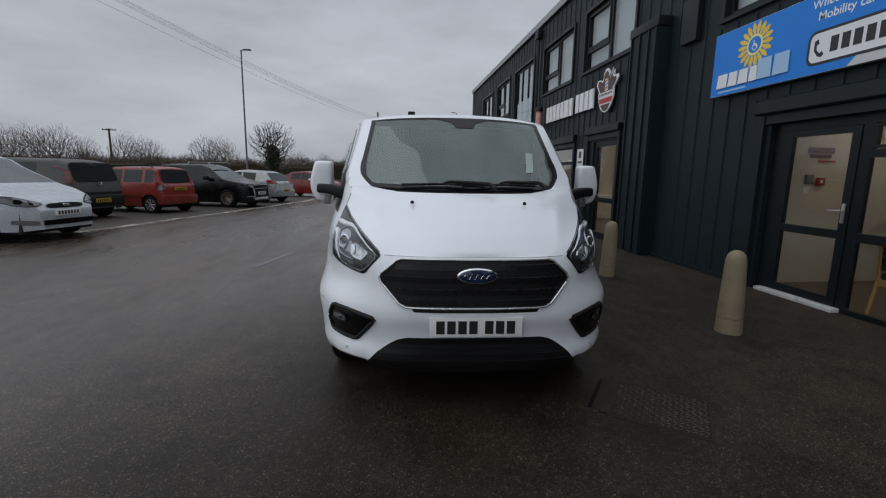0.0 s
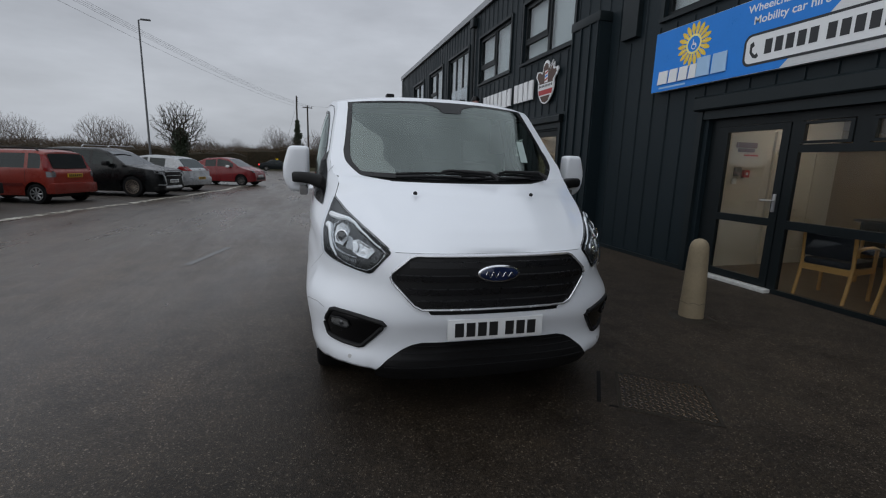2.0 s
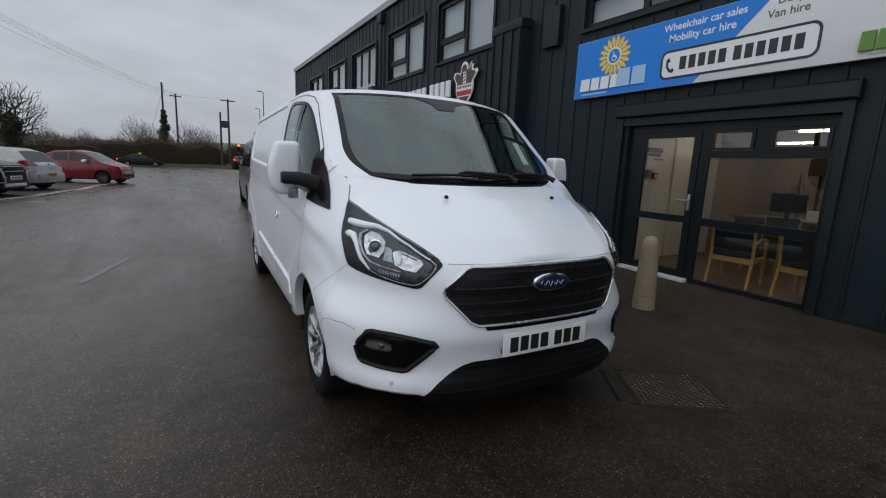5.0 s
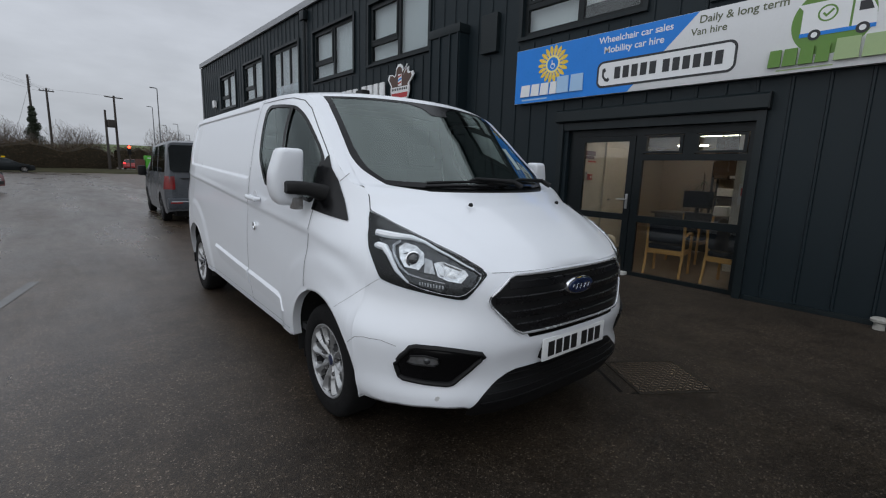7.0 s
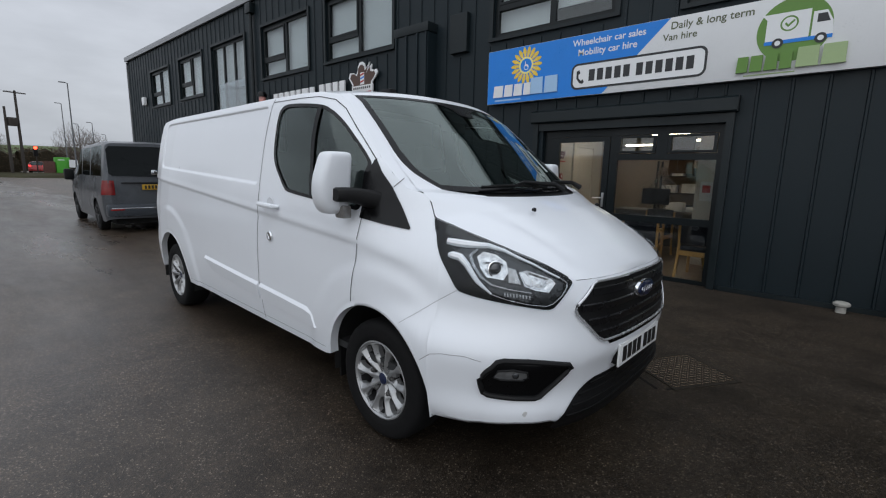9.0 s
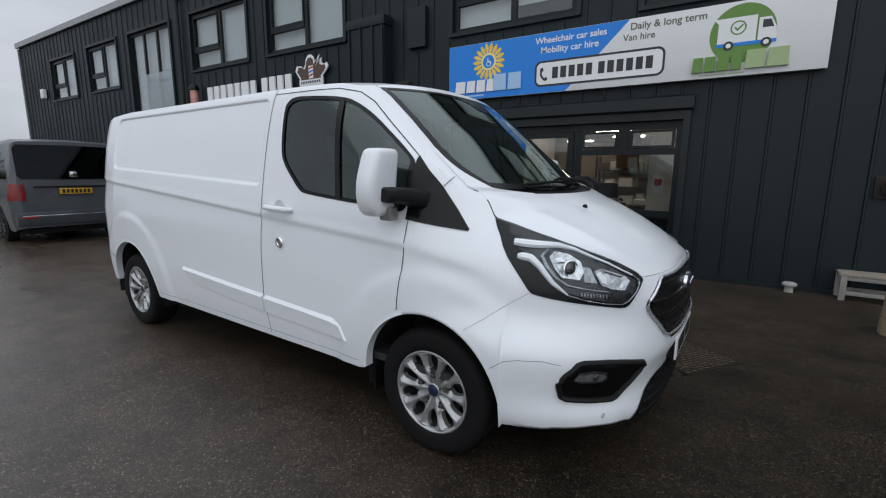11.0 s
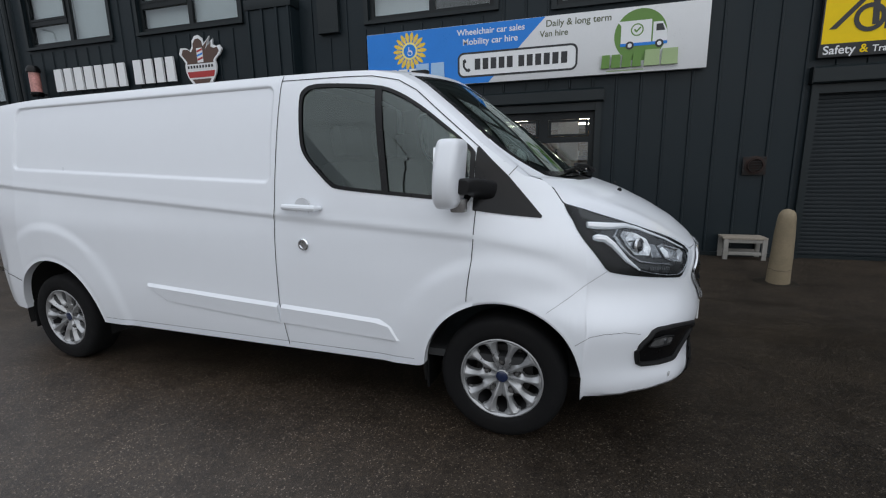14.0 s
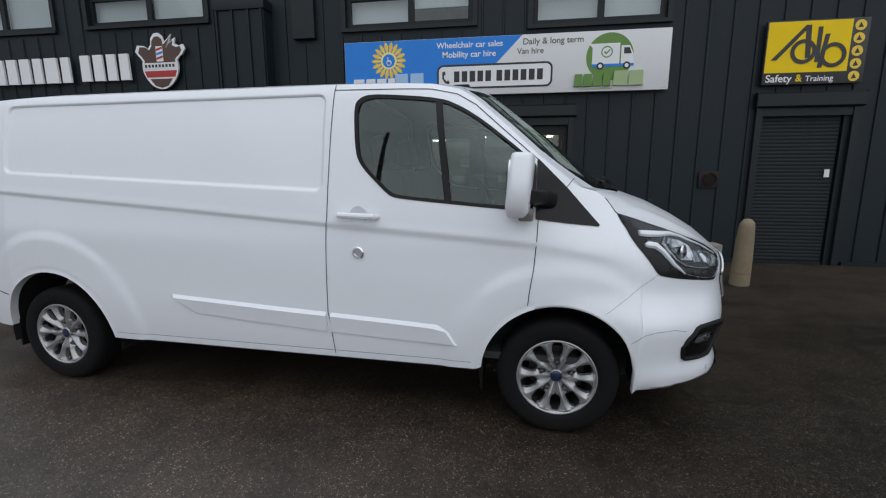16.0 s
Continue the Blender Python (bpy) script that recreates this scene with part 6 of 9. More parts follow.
blocks(sign, "name_block", 2.80, [0.12, 0.13, 0.13, 0.12], 2.735, 2.915, XS - 0.010, M_GREEN, 0.01, 0.015, 0.03)
blocks(sign, "name_block", 2.22, [0.21, 0.22], 2.735, 2.95, XS - 0.010, M_PALEG, 0.01, 0.015, 0.03)
flat(sign, "web_line", [(2.72, 2.69), (2.72, 2.705), (2.22, 2.705), (2.22, 2.69)], XS - 0.002, M_PALEG)

adb = thing("training_sign", "yellow and charcoal training company sign over the shutter", "sign")
part("board", boxes((4.60, 4.66, -1.215, 0.10, 2.68, 3.56), bevel=0.004), M_SIGNK, adb)
flat(adb, "yellow_panel", [(0.085, 2.845), (0.085, 3.545), (-0.995, 3.545), (-0.995, 2.845)], 4.60, M_YELLOW)
XA = 4.597
flat(adb, "logo_stroke", [(0.02, 3.02), (-0.40, 3.49), (-0.47, 3.49), (-0.06, 3.02)], XA, M_INK)
flat(adb, "logo_stroke", [(-0.40, 3.49), (-0.47, 3.49), (-0.50, 3.04), (-0.43, 3.04)], XA - 0.002, M_INK)
ring_shape(adb, "logo_ring", arc(-0.40, 3.13, 0.17, 32), arc(-0.40, 3.13, 0.115, 32), XA - 0.0045, M_INK)
flat(adb, "logo_stroke", [(-0.56, 2.98), (-0.56, 3.46), (-0.62, 3.46), (-0.62, 2.98)], XA - 0.001, M_INK)
flat(adb, "logo_stroke", [(-0.60, 2.90), (-0.66, 3.36), (-0.72, 3.36), (-0.66, 2.90)], XA - 0.003, M_INK)
ring_shape(adb, "logo_ring", arc(-0.79, 3.07, 0.17, 32), arc(-0.79, 3.07, 0.115, 32), XA - 0.0055, M_INK)
west_text("Safety", 0.055, -0.295, 2.765, 4.596, M_INKW, adb)
west_text("&", -0.34, -0.43, 2.765, 4.596, M_YELLOW, adb)
west_text("Training", -0.47, -0.835, 2.755, 4.596, M_INKW, adb)
for k in range(5):
    zc = 3.46 - k * 0.172
    flat(adb, "icon_disc", arc(-1.095, zc, 0.072, 24), 4.60, M_PETAL)
    flat(adb, "icon_mark", [(-1.06, zc - 0.035), (-1.09, zc + 0.04), (-1.13, zc - 0.03)], 4.598, M_INK)

cuts = thing("barber_sign", "white raised block sign of the barber shop", "sign")
blocks(cuts, "name_block", 14.03, [0.23, 0.23, 0.23, 0.24, 0.20, 0.30, 0.20], 3.09, 3.545, 4.63, M_INKW, 0.0, 0.065, 0.04)
blocks(cuts, "name_block", 11.78, [0.21, 0.22, 0.20, 0.21], 3.10, 3.56, 4.63, M_INKW, 0.0, 0.07, 0.04)
crest = thing("barber_crest", "shield shaped barber's emblem panel in white, red and brown", "sign")
M_CRESTBR = mat("crest_brown", (0.085, 0.045, 0.032), 0.5, vary=0.4, scale=9)
M_CRESTRED = mat("crest_red", (0.42, 0.03, 0.03), 0.45)
CY, CZ = 10.11, 3.30
shield = [(CY - 0.37 * math.sin(a) * (1.0 if math.cos(a) > -0.2 else 1.0 - 0.12 * (-math.cos(a) - 0.2)), CZ + 0.02 + (0.30 if math.cos(a) > 0 else 0.40) * math.cos(a)) for a in np.linspace(0, 2 * math.pi, 40, endpoint=False)]
outline = [p for p in shield if p[1] < 3.42] + [(10.53, 3.50), (10.60, 3.58), (10.55, 3.69), (10.42, 3.68), (10.33, 3.62), (10.27, 3.70), (10.26, 3.80), (10.19, 3.88), (10.10, 3.89), (10.02, 3.83), (10.0, 3.72), (9.95, 3.64), (9.88, 3.72), (9.90, 3.80), (9.84, 3.86), (9.77, 3.80), (9.79, 3.70), (9.70, 3.66), (9.62, 3.68), (9.58, 3.60), (9.64, 3.52), (9.72, 3.46)]
outline.sort(key=lambda p: math.atan2(p[1] - 3.40, p[0] - CY))
flat(crest, "panel", outline, 4.64, M_INKW, 0.03)
flat(crest, "figure", [(CY + (y_ - CY) * 0.87, 3.46 + (z_ - 3.46) * 0.86) for y_, z_ in outline if z_ > 3.30], 4.609, M_CRESTBR, 0.002)
flat(crest, "pole", [(10.17, 3.40), (10.17, 3.66), (10.03, 3.66), (10.03, 3.40)], 4.6065, M_INKW, 0.0015)
for k in range(3):
    flat(crest, "stripe", [(10.165, 3.43 + 0.075 * k), (10.165, 3.465 + 0.075 * k), (10.035, 3.50 + 0.075 * k), (10.035, 3.465 + 0.075 * k)], 4.6045, M_CRESTRED if k % 2 == 0 else M_SIGNB, 0.0015)
flat(crest, "banner", [(10.47, 3.27), (10.47, 3.38), (9.75, 3.38), (9.75, 3.27)], 4.6065, M_PLATE, 0.002)
for k in range(9):
    flat(crest, "line_bar", [(10.42 - 0.07 * k, 3.30), (10.42 - 0.07 * k, 3.35), (10.375 - 0.07 * k, 3.35), (10.375 - 0.07 * k, 3.30)], 4.604, M_INK, 0.001)
flat(crest, "ribbon", [(10.40, 3.13), (10.44, 3.24), (9.78, 3.24), (9.82, 3.13)], 4.6065, M_CRESTRED, 0.002)
flat(crest, "lower_field", [(10.34, 3.10), (9.88, 3.10), (9.98, 2.98), (10.11, 2.945), (10.24, 2.98)], 4.6065, M_CRESTBR, 0.002)
bp = thing("barber_pole", "red, white and black barber's pole on the wall", "sign")
bm = bmesh.new()
lathe(bm, [(0.001, 0.0), (0.10, 0.0), (0.12, 0.04), (0.12, 0.09), (0.10, 0.10)], 20, "z", Matrix.Translation((4.50, 14.5, 3.0)))
part("base_cap", bm, M_GLOSSBLACK, bp)
bm = bmesh.new()
lathe(bm, [(0.10, 0.10), (0.10, 0.50)], 20, "z", Matrix.Translation((4.50, 14.5, 3.0)))
part("glass_tube", bm, mat("pole_stripes", (0.55, 0.25, 0.22), 0.2, vary=0.6, scale=7), bp)
bm = bmesh.new()
lathe(bm, [(0.10, 0.50), (0.13, 0.51), (0.13, 0.57), (0.09, 0.64), (0.001, 0.66)], 20, "z", Matrix.Translation((4.50, 14.5, 3.0)))
part("top_cap", bm, M_GLOSSBLACK, bp)
part("bracket", boxes((4.50, 4.69, 14.47, 14.53, 3.05, 3.08)), M_GLOSSBLACK, bp)

# barber's door and window
bd = thing("door_2", "dark framed glazed barber's door with warm light behind", "door", kind="structure")
y0, y1, z0, z1 = BARBER_DOOR
part("door_frame", boxes((4.74, 4.81, y0 + 0.002, y0 + 0.13, -0.03, z1 - 0.002), (4.74, 4.81, y1 - 0.13, y1 - 0.002, -0.03, z1 - 0.002), (4.741, 4.809, y0 + 0.13, y1 - 0.13, z1 - 0.13, z1 - 0.002), (4.741, 4.809, y0 + 0.13, y1 - 0.13, 0.85, 0.95), (4.741, 4.809, y0 + 0.13, y1 - 0.13, -0.03, 0.12)), M_FRAME, bd)
part("pane", boxes((4.775, 4.781, y0 + 0.12, y1 - 0.12, 0.1, z1 - 0.12)), M_PANE, bd)
part("push_bar", tube(bmesh.new(), [(4.71, y0 + 0.14, 1.02), (4.69, y0 + 0.2, 1.02), (4.69, y1 - 0.2, 1.02), (4.71, y1 - 0.14, 1.02)], 0.012), M_STEEL, bd)
bwin = thing("window_8", "dark framed barber's shop window", "window", kind="structure")
y0, y1, z0, z1 = BARBER_WIN
part("window_frame", boxes((4.74, 4.81, y0 + 0.002, y0 + 0.09, z0 + 0.002, z1 - 0.002), (4.74, 4.81, y1 - 0.09, y1 - 0.002, z0 + 0.002, z1 - 0.002), (4.741, 4.809, y0 + 0.09, y1 - 0.09, z1 - 0.09, z1 - 0.002), (4.741, 4.809, y0 + 0.09, y1 - 0.09, z0 + 0.002, z0 + 0.09), (4.741, 4.809, y0 + 0.09, y1 - 0.09, 1.78, 1.86)), M_FRAME, bwin)
part("pane", boxes((4.775, 4.781, y0 + 0.08, y1 - 0.08, z0 + 0.08, 1.79)), M_PANE, bwin)
part("pane", boxes((4.775, 4.781, y0 + 0.08, y1 - 0.08, 1.85, z1 - 0.08)), M_PANE, bwin)
ns = thing("notice_board", "small white notice plate with a black mark on the wall", "notice")
part("plate", boxes((4.655, 4.664, 11.22, 11.60, 1.72, 2.16)), M_SIGNW, ns)
part("mark", boxes((4.652, 4.6545, 11.34, 11.48, 1.93, 2.10)), M_INK, ns)
part("line_bar", boxes((4.652, 4.6545, 11.28, 11.54, 1.80, 1.85)), M_INK, ns)
tagged(finish("wall_barber_inner", boxes((9.0, 9.1, 8.9, 15.2, -0.05, 2.7), (4.93, 9.0, 8.8, 8.9, -0.05, 2.7), (4.93, 9.0, 15.2, 15.3, -0.05, 2.7)), M_WALLIN), "cream inner walls of the barber shop", "wall", kind="structure")
tagged(finish("floor_barber", boxes((4.93, 9.0, 8.9, 15.2, -0.06, 0.0)), M_FLOORIN), "brown shop floor", "floor", kind="structure")
tagged(finish("ceiling_barber", boxes((4.93, 9.1, 8.8, 15.3, 2.7, 2.75)), M_CEIL), "pale shop ceiling", "ceiling", kind="structure")
M_STRIP = glow_mat("strip_light_tube", (1.0, 0.87, 0.69), 19.0)
for yy in (10.2, 12.8):
    lt = thing("strip_light", "lit ceiling strip light in the barber shop", "light", group="strip lights")
    part("diffuser", boxes((5.6, 8.2, yy - 0.04, yy + 0.04, 2.65, 2.699)), M_STRIP, lt)
cab = thing("barber_station", "wooden barber's counter with bottles and a mirror", "counter")
part("counter", boxes((5.4, 5.9, 8.92, 10.1, 0.0, 0.9), bevel=0.01), mat("counter_wood", (0.24, 0.14, 0.07), 0.5, vary=0.3), cab)
part("mirror", boxes((5.2, 6.6, 8.905, 8.92, 1.1, 2.0)), M_CHROME, cab)

# ---- office behind the shopfront ----
tagged(finish("floor_office", boxes((4.93, 14.5, 1.5, 8.0, -0.06, 0.0)), M_FLOORIN), "brown wood-look office floor", "floor", kind="structure")
tagged(finish("wall_office_north", boxes((4.93, 7.6, 5.62, 5.72, 0.0, 2.5)), M_WALLIN), "cream office partition wall beside the door", "wall", kind="structure")
tagged(finish("wall_office_south", boxes((4.93, 14.5, 1.4, 1.5, 0.0, 2.5)), M_WALLIN), "cream office side wall", "wall", kind="structure")
tagged(finish("wall_office_back", boxes((14.5, 14.6, 1.4, 8.1, 0.0, 2.5), (7.6, 14.5, 8.0, 8.1, 0.0, 2.5), (7.5, 7.6, 5.72, 8.1, 0.0, 2.5)), mat("grey_wall", (0.34, 0.275, 0.205), 0.8, vary=0.10)), "grey back walls of the office", "wall", kind="structure")
tagged(finish("ceiling_office", boxes((4.93, 14.6, 1.4, 8.1, 2.5, 2.55)), M_CEIL), "pale office ceiling", "ceiling", kind="structure")
for xx, yy in ((6.3, 3.0), (6.3, 4.75), (9.85, 3.1), (9.85, 4.85), (11.65, 3.0), (11.65, 4.8), (13.1, 6.6)):
    lt = thing("strip_light", "lit rectangular ceiling strip light in the office", "light", group="strip lights")
    part("diffuser", boxes((xx - 0.05, xx + 0.05, yy - 0.42, yy + 0.42, 2.46, 2.498)), M_STRIP, lt)
tagged(finish("wall_office_pier", boxes((6.30, 6.58, 3.08, 3.46, 0.0, 2.5), bevel=0.006), M_WALLIN), "cream pier inside the office", "wall", kind="structure")
hb = thing("display_board", "brown display board hung from the office ceiling", "board")
part("board", boxes((8.30, 8.34, 3.95, 4.42, 1.55, 2.30), bevel=0.005), mat("brown_board", (0.10, 0.055, 0.025), 0.6, vary=0.2), hb)
for yy in (4.05, 4.32):
    part("hanger", boxes((8.31, 8.33, yy - 0.01, yy + 0.01, 2.301, 2.499)), M_BLACK, hb)
rk = thing("storage_rack", "dark shelving rack with boxes against the office wall", "shelving")
for yy in (2.6, 4.4, 6.2):
    part("upright", boxes((13.9, 13.96, yy - 0.03, yy + 0.03, 0.0, 2.0), (14.38, 14.44, yy - 0.03, yy + 0.03, 0.0, 2.0)), M_BLACK, rk)
for zz in (0.4, 0.95, 1.5):
    part("shelf", boxes((13.9, 14.44, 2.57, 6.23, zz, zz + 0.03)), mat("rack_shelf", (0.05, 0.045, 0.04), 0.6), rk)
rng = random.Random(12)
for zz in (0.43, 0.98, 1.53):
    y_ = 2.65
    while y_ < 5.9:
        w_, h_ = rng.uniform(0.2, 0.45), rng.uniform(0.15, 0.38)
        part("box", boxes((13.95, 14.35, y_, y_ + w_, zz + 0.001, zz + h_), bevel=0.004), (M_CABIN, M_PLATE, M_FLOORIN)[rng.randrange(3)], rk)
        y_ += w_ + rng.uniform(0.02, 0.2)
idoor = thing("door_3", "cream inner office door with a lever handle", "door", kind="structure")
part("leaf", boxes((6.25, 7.05, 5.585, 5.617, 0.01, 2.0)), mat("inner_door", (0.66, 0.61, 0.54), 0.45, vary=0.04), idoor)
part("architrave", boxes((6.16, 6.24, 5.58, 5.618, 0.01, 2.08), (7.06, 7.14, 5.58, 5.618, 0.01, 2.08), (6.24, 7.06, 5.58, 5.618, 2.01, 2.08)), M_WALLIN, idoor)
part("door_handle", boxes((6.34, 6.42, 5.55, 5.584, 1.0, 1.03)), M_ALLOY, idoor)
wl_ = thing("wall_logo", "red and dark oval emblem on the office wall", "sign")
bm = bmesh.new()
for a_, b2, c_, d_ in ((5.42, 5.82, 1.82, 1.90), (5.46, 5.78, 1.76, 1.81)):
    box(bm, a_, b2, 5.605, 5.618, c_, d_, bevel=0.002)
part("emblem", bm, mat("emblem_dark", (0.10, 0.02, 0.03), 0.5, vary=0.4, scale=15), wl_)
part("underline", boxes((5.60, 5.86, 5.606, 5.618, 1.70, 1.725)), mat("emblem_red", (0.5, 0.03, 0.03), 0.5), wl_)
fa = thing("fire_alarm_point", "red fire alarm call point with a grey keypad", "alarm")
part("call_point", boxes((5.60, 5.71, 5.575, 5.617, 1.38, 1.49), bevel=0.004), mat("alarm_red", (0.45, 0.03, 0.02), 0.4), fa)
part("glass", boxes((5.635, 5.675, 5.572, 5.5745, 1.415, 1.455)), M_INKW, fa)
part("keypad", boxes((5.43, 5.55, 5.585, 5.617, 1.40, 1.53), bevel=0.004), mat("keypad_grey", (0.20, 0.20, 0.20), 0.5), fa)
part("switch", boxes((5.42, 5.50, 5.60, 5.617, 1.28, 1.36), bevel=0.003), M_INKW, fa)

M_BEECH = mat("beech_wood", (0.50, 0.27, 0.09), 0.45, vary=0.15, scale=12, fine=90)
M_NAVY = mat("navy_cloth", (0.018, 0.020, 0.030), 0.9, vary=0.2, fine=200, bump=0.3)


def build_chair(m):
    """Beech armchair, its back towards -x."""
    ch = thing("reception_chair", "beech framed reception armchair with dark upholstery", "chair", m, group="reception chairs")
    for sy in (-1, 1):
        part("back_leg", tube(bmesh.new(), [(-0.06, sy * 0.25, 0.0), (0.0, sy * 0.25, 0.25), (0.03, sy * 0.25, 0.45), (-0.02, sy * 0.25, 0.82)], 0.021, 8, flat=0.8), M_BEECH, ch)
        part("front_leg", tube(bmesh.new(), [(0.50, sy * 0.25, 0.0), (0.49, sy * 0.25, 0.62)], 0.021, 8), M_BEECH, ch)
        part("armrest", tube(bmesh.new(), [(0.0, sy * 0.25, 0.61), (0.2, sy * 0.25, 0.645), (0.40, sy * 0.25, 0.645), (0.52, sy * 0.25, 0.61)], 0.024, 8, flat=0.7), M_BEECH, ch)
        part("side_rail", boxes((0.02, 0.49, sy * 0.25 - 0.012, sy * 0.25 + 0.012, 0.34, 0.40)), M_BEECH, ch)
    part("rear_rail", boxes((0.0, 0.03, -0.24, 0.24, 0.33, 0.40)), M_BEECH, ch)
    part("seat", boxes((0.01, 0.53, -0.235, 0.235, 0.40, 0.48), bevel=0.03), M_NAVY, ch)
    bm = bmesh.new()
    box(bm, -0.03, 0.03, -0.235, 0.235, 0.0, 0.36, bevel=0.025, m=Matrix.Translation((0.03, 0, 0.50)) @ pose(0, 0, 0, 0, -6, 0))
    part("backrest", bm, M_NAVY, ch)
    return ch


chair = build_chair(pose(5.02, 3.89, 0.0, 0, 0, 8))
for m_ in (pose(5.0, 3.08, 0, 0, 0, -6), pose(7.0, 2.5, 0, 0, 0, 170), pose(7.1, 3.3, 0, 0, 0, 188), pose(7.0, 4.15, 0, 0, 0, 176)):
    copy_thing(chair, m_)
ydk = thing("office_desk", "long dark office desk with equipment on it", "desk")
part("desktop", boxes((7.9, 8.7, 1.9, 5.4, 0.72, 0.76), bevel=0.006), mat("desk_top", (0.10, 0.085, 0.07), 0.4, vary=0.2), ydk)
part("front_panel", boxes((8.0, 8.04, 1.95, 5.35, 0.02, 0.72)), mat("desk_panel", (0.05, 0.045, 0.04), 0.5), ydk)
for yy in (1.95, 5.31):
    part("side_panel", boxes((8.05, 8.65, yy, yy + 0.04, 0.02, 0.718)), mat("desk_side", (0.05, 0.045, 0.04), 0.5), ydk)
for yy in (4.6, 3.0):
    mo = thing("desk_monitor", "black flat computer monitor on the desk", "monitor")
    part("screen", boxes((8.2, 8.24, yy - 0.28, yy + 0.28, 0.88, 1.22), bevel=0.006), M_GLOSSBLACK, mo)
    part("stand", boxes((8.21, 8.26, yy - 0.03, yy + 0.03, 0.775, 0.88)), M_BLACK, mo)
    part("foot", boxes((8.12, 8.34, yy - 0.11, yy + 0.11, 0.761, 0.774)), M_BLACK, mo)
for yy, hh in ((4.15, 0.18), (3.85, 0.10), (3.5, 0.22), (2.4, 0.15)):
    bx = thing("paper_stack", "white papers and a box stacked on the desk", "papers")
    part("stack", boxes((8.15, 8.4, yy - 0.12, yy + 0.12, 0.761, 0.761 + hh), bevel=0.006), M_PLATE, bx)
pl = thing("potted_palm", "tall spiky potted palm in the office", "plant")
bm = bmesh.new()
lathe(bm, [(0.001, 0.0), (0.14, 0.0), (0.18, 0.32), (0.165, 0.32), (0.15, 0.28), (0.001, 0.28)], 20, "z", Matrix.Translation((9.3, 4.9, 0.0)))
part("pot", bm, mat("plant_pot", (0.12, 0.06, 0.04), 0.6), pl)
part("stem", tube(bmesh.new(), [(9.3, 4.9, 0.25), (9.32, 4.88, 1.0), (9.3, 4.9, 1.6)], 0.018), mat("palm_stem", (0.10, 0.07, 0.04), 0.8), pl)
bm = bmesh.new()
rng = random.Random(4)
for k in range(36):
    a = rng.uniform(0, 6.28)
    ln, up = rng.uniform(0.35, 0.6), rng.uniform(-0.1, 0.5)
    base = Vector((9.3, 4.9, rng.uniform(1.05, 1.4)))
    d = Vector((math.cos(a), math.sin(a), 0))
    n = Vector((-d.y, d.x, 0))
    grid(bm, [[base + d * ln * f + Vector((0, 0, up * f - 0.55 * f * f)) + n * w, base + d * ln * f + Vector((0, 0, up * f - 0.55 * f * f)) - n * w] for f, w in ((0, 0.01), (0.4, 0.016), (0.75, 0.01), (1.0, 0.001))])
part("frond", bm, mat("palm_leaf", (0.035, 0.07, 0.02), 0.5, vary=0.3), pl)
bk = thing("yellow_crate", "yellow plastic tub on the office floor", "tub")
bm = bmesh.new()
lathe(bm, [(0.001, 0.0), (0.15, 0.0), (0.20, 0.24), (0.21, 0.25), (0.19, 0.25), (0.145, 0.02), (0.001, 0.02)], 20, "z", Matrix.Translation((5.75, 2.95, 0.0)))
part("tub", bm, mat("yellow_plastic", (0.75, 0.42, 0.02), 0.4), bk)
rn = thing("wall_notice", "small red and white notice on the office wall", "notice")
part("sheet", boxes((6.292, 6.297, 3.20, 3.38, 1.08, 1.40)), M_PLATE, rn)
part("red_mark", boxes((6.289, 6.2915, 3.23, 3.35, 1.22, 1.34), bevel=0.0), mat("notice_red", (0.5, 0.05, 0.05), 0.5), rn)

# ---- things by the wall ----
M_GRIME = mat("damp_grime", (0.020, 0.016, 0.011), 0.6, vary=0.4, scale=14, fine=120, bump=0.5, spec=0.3)


def build_bollard(m):
    b = thing("bollard", "weathered tan concrete bollard with a rounded top", "bollard", m, group="bollards")
    bm = bmesh.new()
    lathe(bm, [(0.001, -0.02), (0.114, -0.02), (0.112, 0.10), (0.105, 0.30), (0.095, 0.55), (0.087, 0.68), (0.083, 0.73), (0.072, 0.772), (0.049, 0.800), (0.021, 0.812), (0.0005, 0.815)], 28)
    for v in bm.verts:
        n_ = noise.noise(v.co * 7.0) * 0.004
        v.co += Vector((v.co.x, v.co.y, 0)).normalized() * n_ if v.co.xy.length > 0.01 else Vector()
    part("post", bm, M_CONC, b, smooth_deg=60)
    bm = bmesh.new()
    tube(bm, [Vector((0.1085 * math.cos(a), 0.1085 * math.sin(a), 0.172 + 0.014 * noise.noise(Vector((math.cos(a) * 2.2, math.sin(a) * 2.2, 3.1))) + 0.006 * math.sin(7 * a))) for a in np.linspace(0, 2 * math.pi, 40, endpoint=False)], 0.0035, 5, True)
    foot = bmesh.new()
    rings_ = [[Vector((r_ * (1 + 0.22 * noise.noise(Vector((math.cos(a) * 1.7, math.sin(a) * 1.7, r_ * 3)))) * math.cos(a), r_ * (1 + 0.22 * noise.noise(Vector((math.sin(a) * 1.7, math.cos(a) * 1.7, 5.0)))) * math.sin(a), h_)) for a in np.linspace(0, 2 * math.pi, 33)] for r_, h_ in ((0.10, 0.022), (0.14, 0.014), (0.19, 0.006), (0.23, -0.004))]
    grid(foot, rings_)
    part("footing", foot, M_GRIME, b, "dark damp earth gathered round the foot", smooth_deg=60)
    part("crack_band", bm, mat("bollard_joint", (0.12, 0.10, 0.07), 0.9, vary=0.3), b)
    return b


bol = build_bollard(pose(2.87, 3.64, gz(2.87), 0, -1.0, 10))
